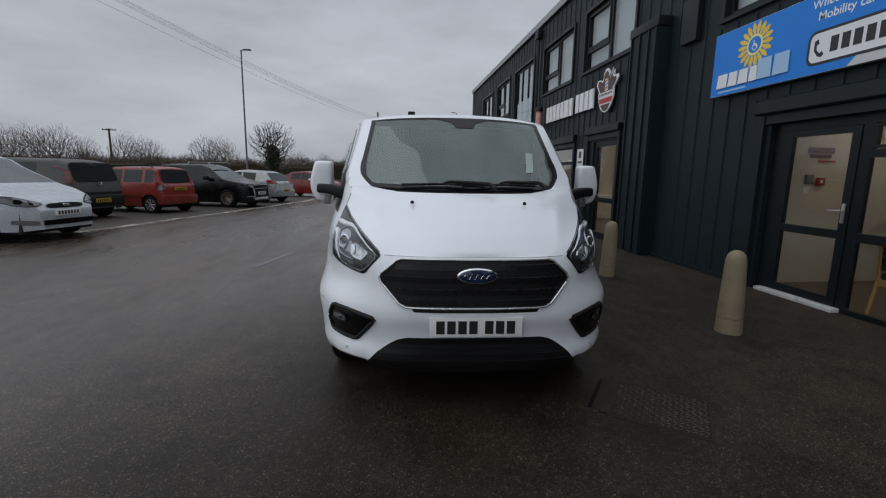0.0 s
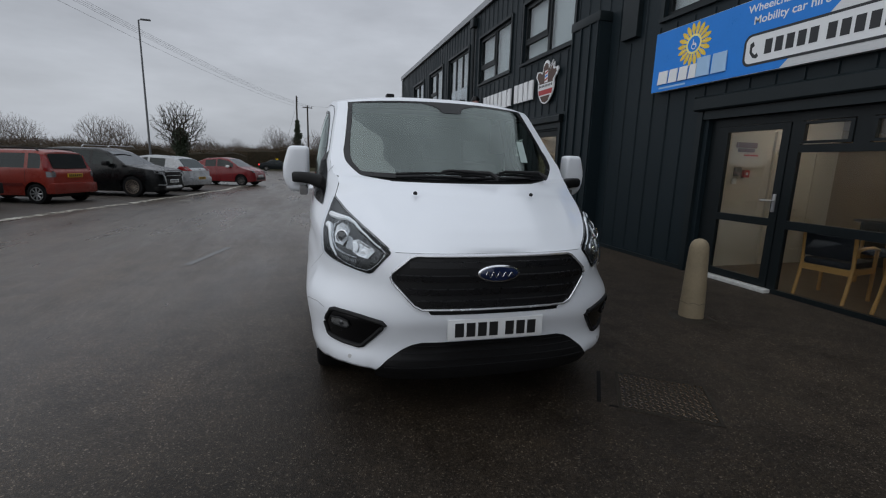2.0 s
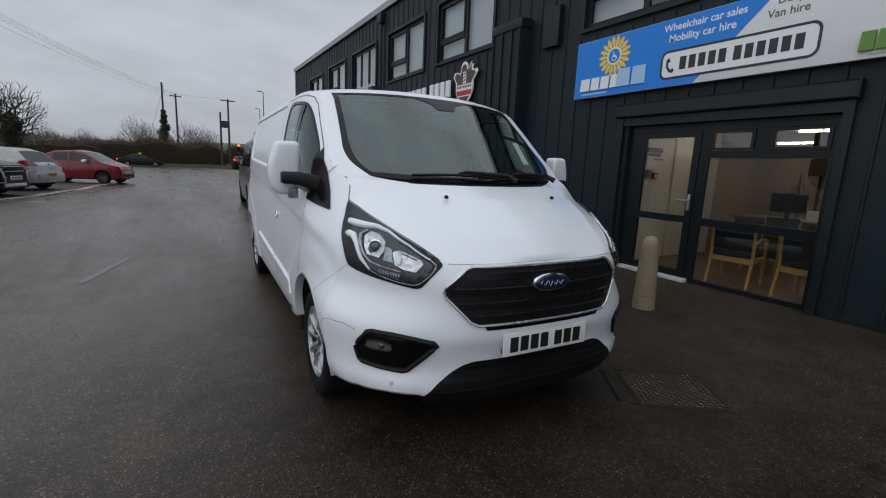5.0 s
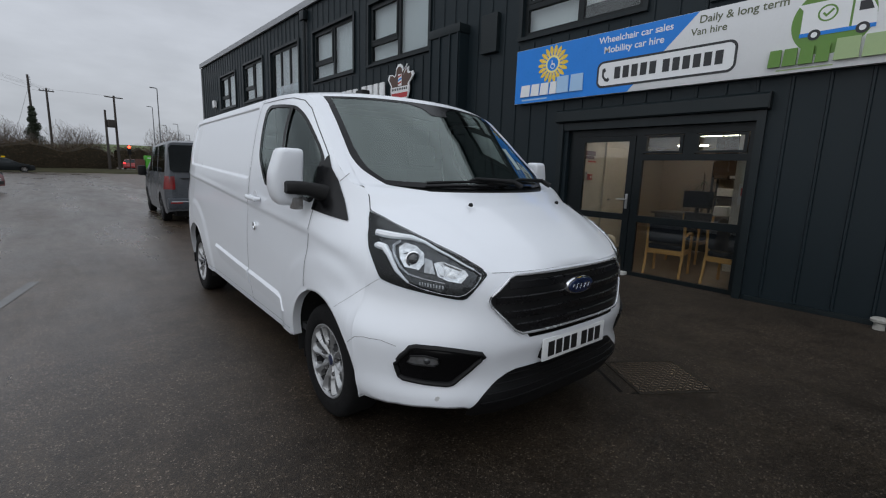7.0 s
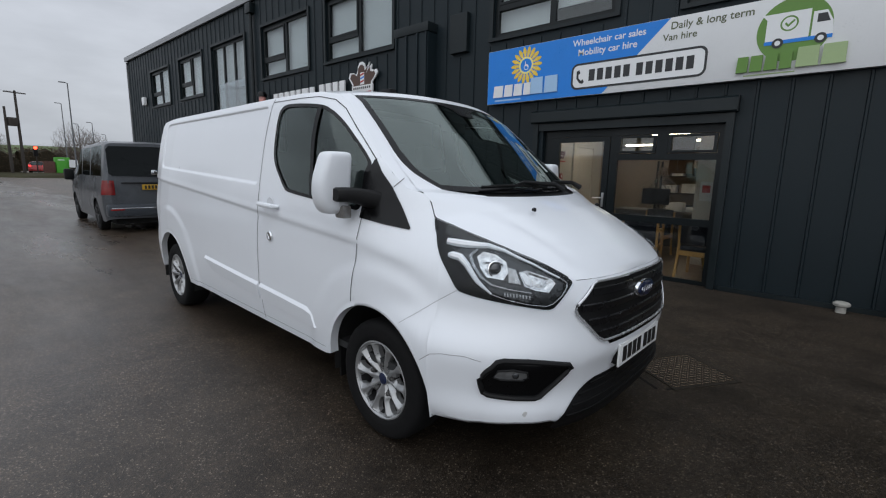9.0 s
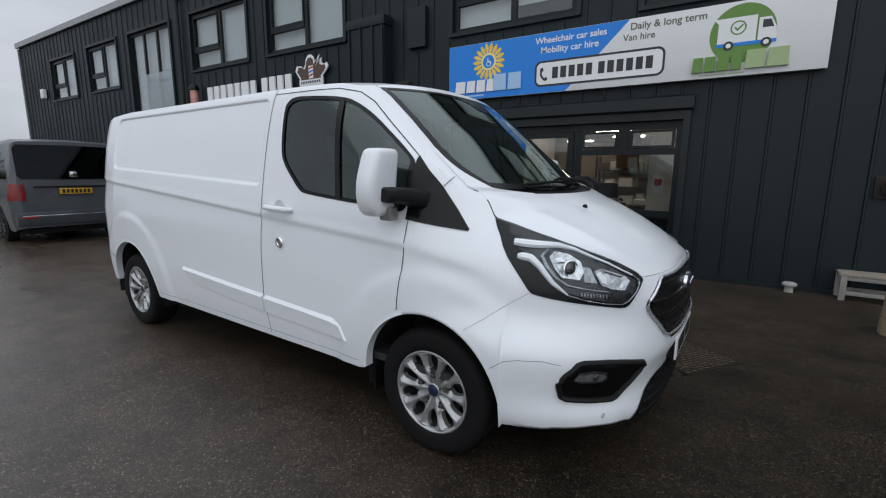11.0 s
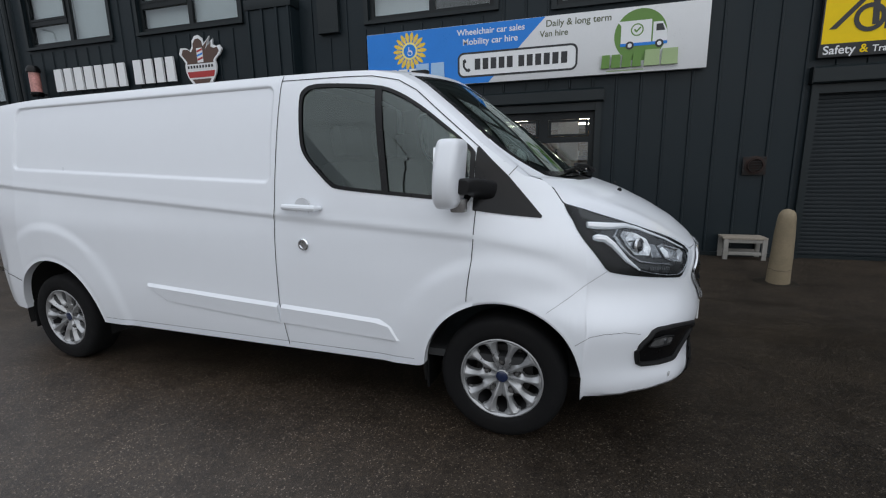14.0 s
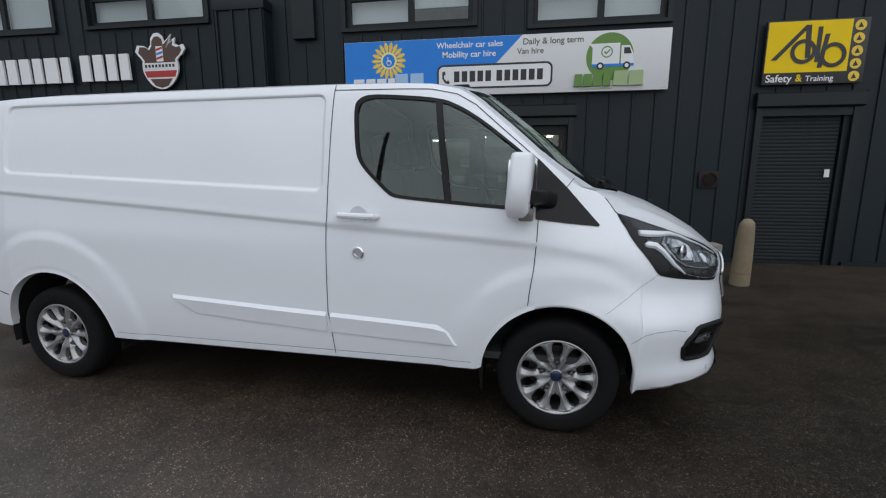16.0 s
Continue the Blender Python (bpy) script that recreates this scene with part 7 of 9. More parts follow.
for m_ in (pose(2.84, 5.98, gz(2.84), 1.5, 1.0, 80), pose(2.94, 0.865, gz(2.94), -1.0, -5.0, 0)):
    copy_thing(bol, m_).scale = (1, 1, 1.045 if m_.translation.y < 2 else 1.0)
bol.scale = (1, 1, 0.975)

# patterned access cover with its frame, and the joint beside it
mc = thing("access_cover", "worn chequer plate access cover set in the tarmac", "manhole cover", pose(1.41, 2.40, gz(1.41), 0, 0, -34.5), kind="structure")
M_COVER = mat("worn_cover_edge", (0.024, 0.0195, 0.0145), 0.6, metal=0.0, spec=0.2, vary=0.35, scale=7, dirt=0.6, dirt_color=(0.028, 0.024, 0.020))
M_TREAD = mat("polished_tread", (0.27, 0.20, 0.14), 0.20, metal=0.9, vary=0.4, scale=5, dirt=0.95, dirt_color=(0.030, 0.026, 0.022))
part("frame", boxes((-0.285, -0.265, -0.26, 0.26, 0.0, 0.006), (0.265, 0.285, -0.26, 0.26, 0.0, 0.006), (-0.265, 0.265, -0.26, -0.24, 0.0, 0.006), (-0.265, 0.265, 0.24, 0.26, 0.0, 0.006)), M_COVER, mc)
part("plate", boxes((-0.26, 0.26, -0.234, 0.234, 0.0, 0.005)), M_COVER, mc)
tread = bpy.data.meshes.new("tread")
tb = bmesh.new()
box(tb, -0.014, 0.014, -0.0045, 0.0045, 0.005, 0.0085, bevel=0.0015)
tb.to_mesh(tread)
tb.free()
tread.materials.append(M_TREAD)
for i in range(16):
    for j in range(14):
        tr = new("tread", tread)
        tr.parent = mc
        tr.location = (-0.25 + i * 0.0333, -0.217 + j * 0.0334, 0)
        tr.rotation_euler = (0, 0, radians(45 if (i + j) % 2 else -45))
M_TAR = mat("sealing_tar", (0.004, 0.004, 0.004), 0.6, vary=0.3, spec=0.2)
js = thing("tarmac_joint", "dark sealed joint line in the tarmac", "joint", kind="structure")
bm = bmesh.new()
grid(bm, [[(0.945, 2.45, gz(0.95) + 0.003), (0.97, 2.44, gz(0.97) + 0.003)], [(1.205, 2.82, gz(1.2) + 0.003), (1.23, 2.81, gz(1.23) + 0.003)]])
part("joint", bm, M_TAR, js)
bm = bmesh.new()
grid(bm, [[(0.99, 2.385, gz(1.0) + 0.003), (1.0, 2.40, gz(1.0) + 0.003)], [(1.49, 2.055, gz(1.5) + 0.003), (1.505, 2.075, gz(1.5) + 0.003)]])
part("joint", bm, M_TAR, js)

bench = thing("step_bench", "low pale weathered timber step bench by the wall", "bench", pose(4.53, 0.75, gz(4.53), 0, 0, 0))
M_BENCH = mat("weathered_grey_timber", (0.24, 0.23, 0.21), 0.8, vary=0.3, scale=8, bump=0.3)
M_BOARD = mat("worn_grey_board", (0.27, 0.235, 0.19), 0.8, vary=0.4, scale=6, bump=0.4, dirt=0.5, dirt_color=(0.30, 0.27, 0.23))
for k_, (y0_, y1_) in enumerate(((-0.27, 0.29), (-0.275, 0.27), (-0.265, 0.275))):
    part("board", boxes((-0.155 + 0.105 * k_, -0.060 + 0.105 * k_, y0_, y1_, 0.295, 0.325), bevel=0.006), M_BOARD, bench)
for xx in (-0.13, 0.13):
    for yy in (-0.24, 0.24):
        part("leg", boxes((xx - 0.022, xx + 0.022, yy - 0.03, yy + 0.03, 0.0, 0.295), bevel=0.004), M_BENCH, bench)
    part("rail", boxes((xx - 0.015, xx + 0.015, -0.21, 0.21, 0.07, 0.115), bevel=0.003), M_BENCH, bench)
    part("rail", boxes((xx - 0.015, xx + 0.015, -0.21, 0.21, 0.245, 0.293), bevel=0.003), M_BENCH, bench)
stub = thing("drain_stub", "short pale capped pipe stub at the foot of the wall", "pipe", pose(4.52, 1.47, gz(4.52)))
bm = bmesh.new()
lathe(bm, [(0.001, 0.0), (0.05, 0.0), (0.045, 0.07), (0.078, 0.085), (0.08, 0.11), (0.06, 0.125), (0.001, 0.128)], 20)
part("cap", bm, mat("stub_grey", (0.35, 0.34, 0.31), 0.7, vary=0.25, scale=20), stub)
vent = thing("flue_outlet", "round rusty flue outlet on a sooty square wall plate", "flue", pose(4.66, 0.66, 1.30))
bm = bmesh.new()
lathe(bm, [(0.10, 0.04), (0.10, -0.05), (0.088, -0.05), (0.085, 0.0), (0.001, 0.01)], 24, "x")
part("collar", bm, M_RUST, vent)
bm = bmesh.new()
lathe(bm, [(0.135, 0.005), (0.13, -0.006), (0.10, -0.012)], 24, "x")
part("flange", bm, M_RUST, vent)
M_SOOT = mat("sooty_plate", (0.007, 0.0055, 0.005), 0.7, vary=0.5, scale=14, bump=0.4, dirt=0.5, dirt_color=(0.028, 0.012, 0.008))
part("wall_plate", boxes((-0.004, 0.006, -0.145, 0.150, -0.135, 0.125), bevel=0.002), M_SOOT, vent, "sooty square wall plate")
for y_, z_ in ((-0.125, -0.11), (0.128, -0.11), (-0.125, 0.10), (0.128, 0.10)):
    part("bolt", boxes((-0.012, -0.004, y_ - 0.009, y_ + 0.009, z_ - 0.009, z_ + 0.009), bevel=0.003), M_RUST, vent)
for z_ in (-0.055, -0.02, 0.015, 0.05):
    part("louvre", boxes((-0.046, -0.030, -0.075, 0.075, z_ - 0.006, z_ + 0.006), bevel=0.002), M_SOOT, vent)
al = thing("alarm_box", "small white alarm box high on the cladding", "alarm", pose(4.6, 25.3, 4.3))
part("case", boxes((-0.06, 0.06, -0.15, 0.15, -0.17, 0.17), bevel=0.02), M_INKW, al)

# ---- parked cars: local +x is the nose, origin under the middle ----
M_LAMPRED = mat("tail_lamp_red", (0.34, 0.010, 0.010), 0.15, vary=0.15, coat=0.6)
M_LAMPCLR = mat("head_lamp_clear", (0.34, 0.35, 0.36), 0.12, metal=0.4, vary=0.2, scale=15, coat=0.6)
M_ALLOYDK = mat("weathered_alloy", (0.36, 0.35, 0.33), 0.4, metal=0.7, vary=0.2, dirt=0.5)
M_SILVERTRIM = mat("satin_trim", (0.62, 0.63, 0.64), 0.3, metal=0.35)


SHAPE = {}


def car_paint(name, col, metal=0.0, dirt=0.12):
    return mat(name, col, 0.28, metal=metal, vary=0.06, scale=1.5, fine=80, coat=0.2, spec=0.4, rvary=0.06, dirt=dirt, dirt_color=(0.10, 0.09, 0.08))


def build_car(name, label, m, paint, L, W, top, belt, wb, fo, wr, glass, sill=0.24, tumble=0.80, category="car", rim_mat=None, nose_round=0.55, tail_round=0.3, nose_cut=0.30, spokes=8):
    """top: (distance from the nose, height) profile; glass: windscreen and tail spans along the profile, side window spans, pillars between."""
    car = thing(name, label, category, m)
    hw = W / 2
    X = lambda xf: L / 2 - xf
    hubs = (fo, fo + wb)
    ra = wr + 0.055

    def half(xf):
        a = 1 - max(0.0, (nose_round - xf) / nose_round) ** 2.2 * nose_cut
        b2 = 1 - max(0.0, (xf - (L - tail_round)) / tail_round) ** 2.2 * 0.16
        return hw * a * b2

    def low(xf):
        z = interp(xf, [(0, sill + 0.02), (0.3, sill - 0.02), (L - 0.3, sill), (L, sill + 0.08)])
        for h in hubs:
            if abs(xf - h) < ra:
                z = max(z, wr + math.sqrt(ra * ra - (xf - h) ** 2))
        return z

    xs = {0.0, 0.012, 0.03, 0.06, L, L - 0.012, L - 0.03, L - 0.06}
    xs |= {round(v, 4) for v in np.linspace(0.1, L - 0.1, 46)}
    xs |= {round(p[0], 4) for p in top}
    for h in hubs:
        xs |= {round(h + ra * math.cos(a), 4) for a in np.linspace(0, math.pi, 21)}
    xs = [v for v in sorted(xs) if 0 <= v <= L]
    ws, rw, sides = glass
    rows, kinds = [], []
    NL, NU, NT = 9, 9, 10
    for xf in xs:
        zt = interp(xf, top)
        zb = min(belt, zt - 0.03)
        lo = min(low(xf), zb - 0.02)
        w = half(xf)
        cab = max(0.0, min(1.0, (zt - belt) / 0.45))
        w_top = w * (1 - (1 - tumble) * cab)
        pts = []
        for k in range(NL + 1):
            f = k / NL
            z = lo + (zb - lo) * f
            bulge = 0.94 + 0.06 * math.sin(math.pi * min(1, max(0, (z - sill) / max(0.2, belt - sill))) * 0.9 + 0.15)
            pts.append((w * bulge, z))
        w_b = pts[-1][0]
        r = 0.10 * cab + 0.03 * (1 - cab)
        for k in range(1, NU + 1):
            f = k / NU
            z = zb + (zt - r - zb) * f
            pts.append((w_b + (w_top - w_b) * f, z))
        for k in range(1, NT + 1):
            a = k / NT
            if a <= 0.4:
                q = a / 0.4 * math.pi / 2
                pts.append((w_top - r * 1.2 + r * 1.2 * math.cos(q), zt - r + r * math.sin(q) * 0.9))
            else:
                f = (a - 0.4) / 0.6
                pts.append(((w_top - r * 1.2) * (1 - f), zt - r * 0.1 + r * 0.1 * math.sin(f * math.pi / 2) + 0.015 * cab * f))
        rows.append([Vector((X(xf), -y, z)) for y, z in pts] + [Vector((X(xf), y, z)) for y, z in reversed(pts[:-1])])
    body, glz = bmesh.new(), {}
    NP = len(rows[0])

    def kind(i, j):
        c = (rows[i][j] + rows[i + 1][j + 1]) / 2
        xf = L / 2 - c.x
        jj = j if j < NP // 2 else NP - 2 - j
        if jj >= NL + NU + 4 and ws[0] < xf < ws[1]:
            return "windscreen"
        if jj >= NL + NU + 4 and rw[0] < xf < rw[1]:
            return "rear_window"
        if NL < jj < NL + NU - 0 and interp(xf, top) - belt > 0.16:
            for n_, (a, b2) in enumerate(sides):
                if a < xf < b2:
                    return f"side_window{'r' if j < NP // 2 else 'l'}{n_}"
        return "body"

    def add(bm, cache, i, j):
        q = []
        for a, b2 in ((i, j), (i + 1, j), (i + 1, j + 1), (i, j + 1)):
            if (a, b2) not in cache:
                cache[a, b2] = bm.verts.new(rows[a][b2])
            q.append(cache[a, b2])
        bm.faces.new(q)

    caches = {}
    for i in range(len(rows) - 1):
        for j in range(NP - 1):
            k = kind(i, j)
            if k == "body":
                add(body, caches.setdefault("body", {}), i, j)
            else:
                add(glz.setdefault(k, bmesh.new()), caches.setdefault(k, {}), i, j)
    for i in (0, -1):
        body.faces.new([body.verts.new(p) for p in rows[i]])
    bmesh.ops.remove_doubles(body, verts=body.verts, dist=1e-4)
    part("body", body, paint, car, smooth_deg=40)

    def sec_w(xf, z):
        """Half width of the body at a distance from the nose and a height."""
        zt = interp(xf, top)
        zb, w = min(belt, zt - 0.03), half(xf)
        cab = max(0.0, min(1.0, (zt - belt) / 0.45))
        bulge = 0.94 + 0.06 * math.sin(math.pi * min(1, max(0, (min(z, zb) - sill) / max(0.2, belt - sill))) * 0.9 + 0.15)
        if z <= zb:
            return w * bulge
        r = 0.10 * cab + 0.03 * (1 - cab)
        return w * bulge + (w * (1 - (1 - tumble) * cab) - w * bulge) * min(1.0, (z - zb) / max(0.02, zt - r - zb))

    fine_x = [k * 0.006 for k in range(int(L * 0.42 / 0.006))]

    def end_x(yv, z, tail):
        """Distance from the nose at which the nose or the tail lies, for a place across and a height."""
        for q in fine_x:
            xf = L - q if tail else q
            if interp(xf, top) >= z and sec_w(xf, z) >= abs(yv):
                a, b2 = q - 0.006, q           # settle between the last two steps
                for _ in range(7):
                    c_ = (a + b2) / 2
                    xf = L - c_ if tail else c_
                    a, b2 = (a, c_) if interp(xf, top) >= z and sec_w(xf, z) >= abs(yv) else (c_, b2)
                return L - b2 if tail else b2
        return L - fine_x[-1] if tail else fine_x[-1]

    SHAPE["w"], SHAPE["end"], SHAPE["X"], SHAPE["L"], SHAPE["belt"] = sec_w, end_x, X, L, belt
    # shut lines of the doors
    for xf in [sides[0][0] + 0.02] + [(a[1] + b2[0]) / 2 for a, b2 in zip(sides, sides[1:])]:
        for s in (-1, 1):
            zs_ = [z for z in np.linspace(sill + 0.10, belt, 9) if z > low(xf) + 0.02]
            bm = bmesh.new()
            grid(bm, [[(X(xf) + e, s * (sec_w(xf, z) + 0.003), z) for e in (-0.005, 0.005)] for z in zs_])
            part("door_gap", bm, M_SEAM, car)
    for k, bm in glz.items():
        part(k.rstrip("rl0123456789"), bm, M_DKGLASS if k[0] != "w" else M_SCREENFAR, car, smooth_deg=40)
    bm = boxes((-L / 2 + 0.25, L / 2 - 0.25, -hw + 0.22, hw - 0.22, sill - 0.06, 0.6))
    box(bm, X(hubs[1] - ra), X(hubs[0] + ra), -hw + 0.09, hw - 0.09, sill - 0.03, sill + 0.12)
    part("underbody", bm, M_DARKMETAL, car)
    xa, xb = ws[1] - 0.15, L - 0.75           # dark seats and lining that fill the cabin
    zc = min(interp(xa, top), interp(xb, top), interp((xa + xb) / 2, top)) - 0.14
    part("cabin", boxes((X(xb), X(xa), -hw * tumble + 0.16, hw * tumble - 0.16, 0.6, zc), bevel=0.05), M_CABIN, car)
    for h in hubs:
        for s in (-1, 1):
            wl2 = new("wheel")
            wl2.parent = car
            wl2.location = (X(h), s * (hw - 0.115), wr)
            bm = bmesh.new()
            mrot = Matrix.Rotation(radians(90), 4, "Z")
            lathe(bm, [(wr * 0.66, s * 0.09), (wr * 0.8, s * 0.10), (wr * 0.95, s * 0.09), (wr, s * 0.06), (wr, -s * 0.08), (wr * 0.7, -s * 0.10)], 28, "x", mrot)
            part("tyre", bm, M_RUBBER, wl2)
            bm = bmesh.new()
            lathe(bm, [(wr * 0.67, s * 0.085), (wr * 0.66, s * 0.102), (wr * 0.60, s * 0.098), (wr * 0.58, s * 0.06), (wr * 0.2, s * 0.06), (wr * 0.17, s * 0.10), (0.001, s * 0.10)], 28, "x", mrot, cap=False)
            for k in range(spokes):
                a = 2 * math.pi * k / spokes
                tube(bm, [mrot @ Vector((s * 0.085, wr * 0.12 * math.cos(a), wr * 0.12 * math.sin(a))), mrot @ Vector((s * 0.095, wr * 0.62 * math.cos(a), wr * 0.62 * math.sin(a)))], 0.17 / spokes, 5)
            part("rim", bm, rim_mat or M_ALLOYDK, wl2)
    return car


M_SCREENFAR = glass_mat("parked_windscreen", (0.20, 0.21, 0.22), 0.12)


def end_patch(car, name, cols, material, tail, off=0.024, label="", n=8, sides=(1,)):
    """A lamp, pane or grille on the nose or tail: cols of (place across, lower, upper)."""
    for s in sides:
        bm = bmesh.new()
        out = -1 if tail else 1
        cc = []
        for A_, B_ in zip(cols, cols[1:]):
            cc += [tuple(a + (b2 - a) * k / 4 for a, b2 in zip(A_, B_)) for k in range(4)]
        cc.append(cols[-1])
        grid(bm, [[(SHAPE["X"](SHAPE["end"](yv, zl + (zh - zl) * k / n, tail)) + out * off, s * (yv + (off if abs(yv) > 0.3 else 0) * (1 if yv > 0 else -1)), zl + (zh - zl) * k / n) for k in range(n + 1)] for yv, zl, zh in cc])
        bmesh.ops.solidify(bm, geom=bm.faces[:], thickness=0.004)
        part(name, bm, material, car, label, smooth_deg=50)


def lamp_pair(car, cols, tail=False, off=0.014):
    """Clear lamps with a dark rim and a chrome bowl in each."""
    grow_ = [(cols[0][0] - 0.014, cols[0][1] - 0.004, cols[0][2] + 0.004)] + [(a, b2 - 0.012, c_ + 0.012) for a, b2, c_ in cols[1:-1]] + [(cols[-1][0] + 0.008, cols[-1][1] - 0.01, cols[-1][2] + 0.006)]
    end_patch(car, "lamp_rim", grow_, M_BLACK, tail, off - 0.005, sides=(1, -1))
    end_patch(car, "headlight", cols, M_LAMPCLR, tail, off, sides=(1, -1))
    n_ = len(cols) // 2
    for (ya, za, zb), (yb, zc, zd) in (cols[n_ - 1:n_ + 1], cols[n_:n_ + 2]):
        mid_y, z0_, z1_ = (ya + yb) / 2, (za + zc) / 2, (zb + zd) / 2
        q, zz = (z1_ - z0_) * 0.30, (z0_ + z1_) / 2
        end_patch(car, "lamp_bowl", [(mid_y - q * 0.8, zz - q * 0.5, zz + q * 0.5), (mid_y - q * 0.4, zz - q, zz + q), (mid_y + q * 0.4, zz - q, zz + q), (mid_y + q * 0.8, zz - q * 0.5, zz + q * 0.5)], M_LAMPDK, tail, off + 0.005, n=3, sides=(1, -1))


def corner_lamp(car, y_in, depth, z0, z1, material, name="tail_light", taper=0.0, off=0.016):
    """A tail lamp that wraps from the tail onto the flank."""
    for s in (1, -1):
        bm, rows = bmesh.new(), []
        for k in range(9):
            z = z0 + (z1 - z0) * k / 8
            xc = SHAPE["end"](y_in, z, True) - 0.03
            wc = SHAPE["w"](xc, z)
            row = [(SHAPE["X"](SHAPE["end"](min(y_in + (wc - y_in) * f, wc - 0.002), z, True)) - off, s * (y_in + (wc - y_in) * f), z) for f in (0, 0.35, 0.7, 0.92)]
            dd = depth * (1 - taper * abs(k / 4 - 1))
            row += [(SHAPE["X"](xc - dd * f), s * (SHAPE["w"](xc - dd * f, z) + off), z) for f in (0.0, 0.4, 1.0)]
            rows.append(row)
        grid(bm, rows)
        bmesh.ops.solidify(bm, geom=bm.faces[:], thickness=0.004)
        part(name, bm, material, car, smooth_deg=60)


def bits(car, name, dims, material, bevel=0.02, mirror=False, label=""):
    a, b2, c, d, e, f = dims
    for s in (1, -1) if mirror else (1,):
        y0_, y1_ = sorted((s * c, s * d))
        part(name, boxes((a, b2, y0_, y1_, e, f), bevel=min(bevel, (b2 - a) * 0.45, (y1_ - y0_) * 0.45, (f - e) * 0.45)), material, car, label)


def plate_bits(car, x, z, material, out):
    """Number plate left blank but for bars."""
    bits(car, "number_plate", (min(x, x + out * 0.015), max(x, x + out * 0.015), -0.26, 0.26, z - 0.055, z + 0.055), material, 0.003)
    for k in range(7):
        yy = -0.195 + k * 0.065
        x0_, x1_ = sorted((x + out * 0.0155, x + out * 0.018))
        part("character_bar", boxes((x0_, x1_, yy - 0.02, yy + 0.02, z - 0.035, z + 0.035)), M_CHAR, car)


def heading(px, py, deg):
    """Pose with the nose turned deg to the left of +x."""
    return pose(px, py, gz(px), 0, 0, deg)


OUT, IN = -20.0, 160.0        # noses out towards the lane, or in towards the hedge
# silver people carrier, nose out
L = 4.82
c = build_car("silver_people_carrier", "pale silver people carrier parked nose out", heading(-9.05, 10.3, -14.2), car_paint("silver_blue_paint", (0.50, 0.53, 0.56), 0.35), L, 1.88,
              [(0, 0.50), (0.02, 0.62), (0.10, 0.76), (0.35, 0.88), (1.0, 1.06), (1.15, 1.12), (2.0, 1.60), (2.4, 1.70), (3.6, 1.72), (4.4, 1.62), (4.7, 1.1), (4.82, 0.7)], 1.02, 2.85, 0.95, 0.33, ((1.13, 2.05), (4.38, 4.68), [(1.45, 2.2), (2.3, 3.2), (3.3, 4.2)]), rim_mat=M_ALLOY, nose_round=1.0, nose_cut=0.44)
lamp_pair(c, [(0.44, 0.725, 0.755), (0.54, 0.705, 0.80), (0.66, 0.70, 0.845), (0.77, 0.725, 0.875), (0.84, 0.79, 0.89)])
end_patch(c, "grille", [(-0.36, 0.675, 0.715), (-0.28, 0.655, 0.74), (0, 0.65, 0.75), (0.28, 0.655, 0.74), (0.36, 0.675, 0.715)], M_BLACK, False, 0.012)
end_patch(c, "chrome_bar", [(-0.37, 0.722, 0.732), (-0.28, 0.745, 0.757), (0, 0.752, 0.764), (0.28, 0.745, 0.757), (0.37, 0.722, 0.732)], M_CHROME, False, 0.016)
end_patch(c, "lower_intake", [(-0.50, 0.34, 0.43), (0, 0.33, 0.44), (0.50, 0.34, 0.43)], M_BLACK, False, 0.006)
end_patch(c, "fog_lamp", [(0.54, 0.34, 0.42), (0.68, 0.345, 0.44), (0.78, 0.37, 0.44)], M_LAMPCLR, False, 0.008, sides=(1, -1))
bits(c, "badge", (L / 2 - 0.08, L / 2 - 0.005, -0.07, 0.07, 0.675, 0.73), M_CHROME, 0.02)
bits(c, "door_mirror", (L / 2 - 1.75, L / 2 - 1.55, 0.93, 1.13, 1.02, 1.18), M_BLACK, 0.05, True)
plate_bits(c, L / 2 + 0.0, 0.56, M_PLATE, 1)

# dark grey compact van, nose in
L = 4.1
c = build_car("grey_compact_van", "dirty dark grey compact hatchback van parked nose in", heading(-10.47, 14.09, 169.7), mat("dull_grey_paint", (0.088, 0.088, 0.086), 0.55, vary=0.12, scale=2, spec=0.25, dirt=0.2, dirt_color=(0.08, 0.075, 0.07)), L, 1.80,
              [(0, 0.55), (0.05, 0.75), (0.7, 1.0), (0.95, 1.1), (1.5, 1.60), (1.8, 1.68), (3.5, 1.66), (3.85, 1.58), (4.02, 1.05), (4.06, 0.9), (4.1, 0.6)], 1.02, 2.55, 0.85, 0.33, ((0.98, 1.6), (9, 9), [(1.4, 2.2), (2.3, 3.0)]), tail_round=0.25)
end_patch(c, "rear_window", [(-0.70, 1.12, 1.50), (-0.62, 1.08, 1.57), (0, 1.06, 1.59), (0.62, 1.08, 1.57), (0.70, 1.12, 1.50)], M_DKGLASS, True)
corner_lamp(c, 0.745, 0.11, 1.02, 1.46, mat("faded_tail_lamp", (0.24, 0.075, 0.065), 0.2, vary=0.4, scale=7, coat=0.5), taper=0.2)
bits(c, "rear_bumper", (-L / 2 - 0.05, -L / 2 + 0.22, -0.82, 0.82, 0.36, 0.66), M_BLACK, 0.06)
bits(c, "rear_trim", (-L / 2 - 0.02, -L / 2 + 0.1, -0.75, 0.75, 0.72, 0.78), M_DARKMETAL, 0.02)
bits(c, "badge", (-L / 2 - 0.012, -L / 2 + 0.03, -0.07, 0.07, 0.96, 1.04), M_CHROME, 0.02)
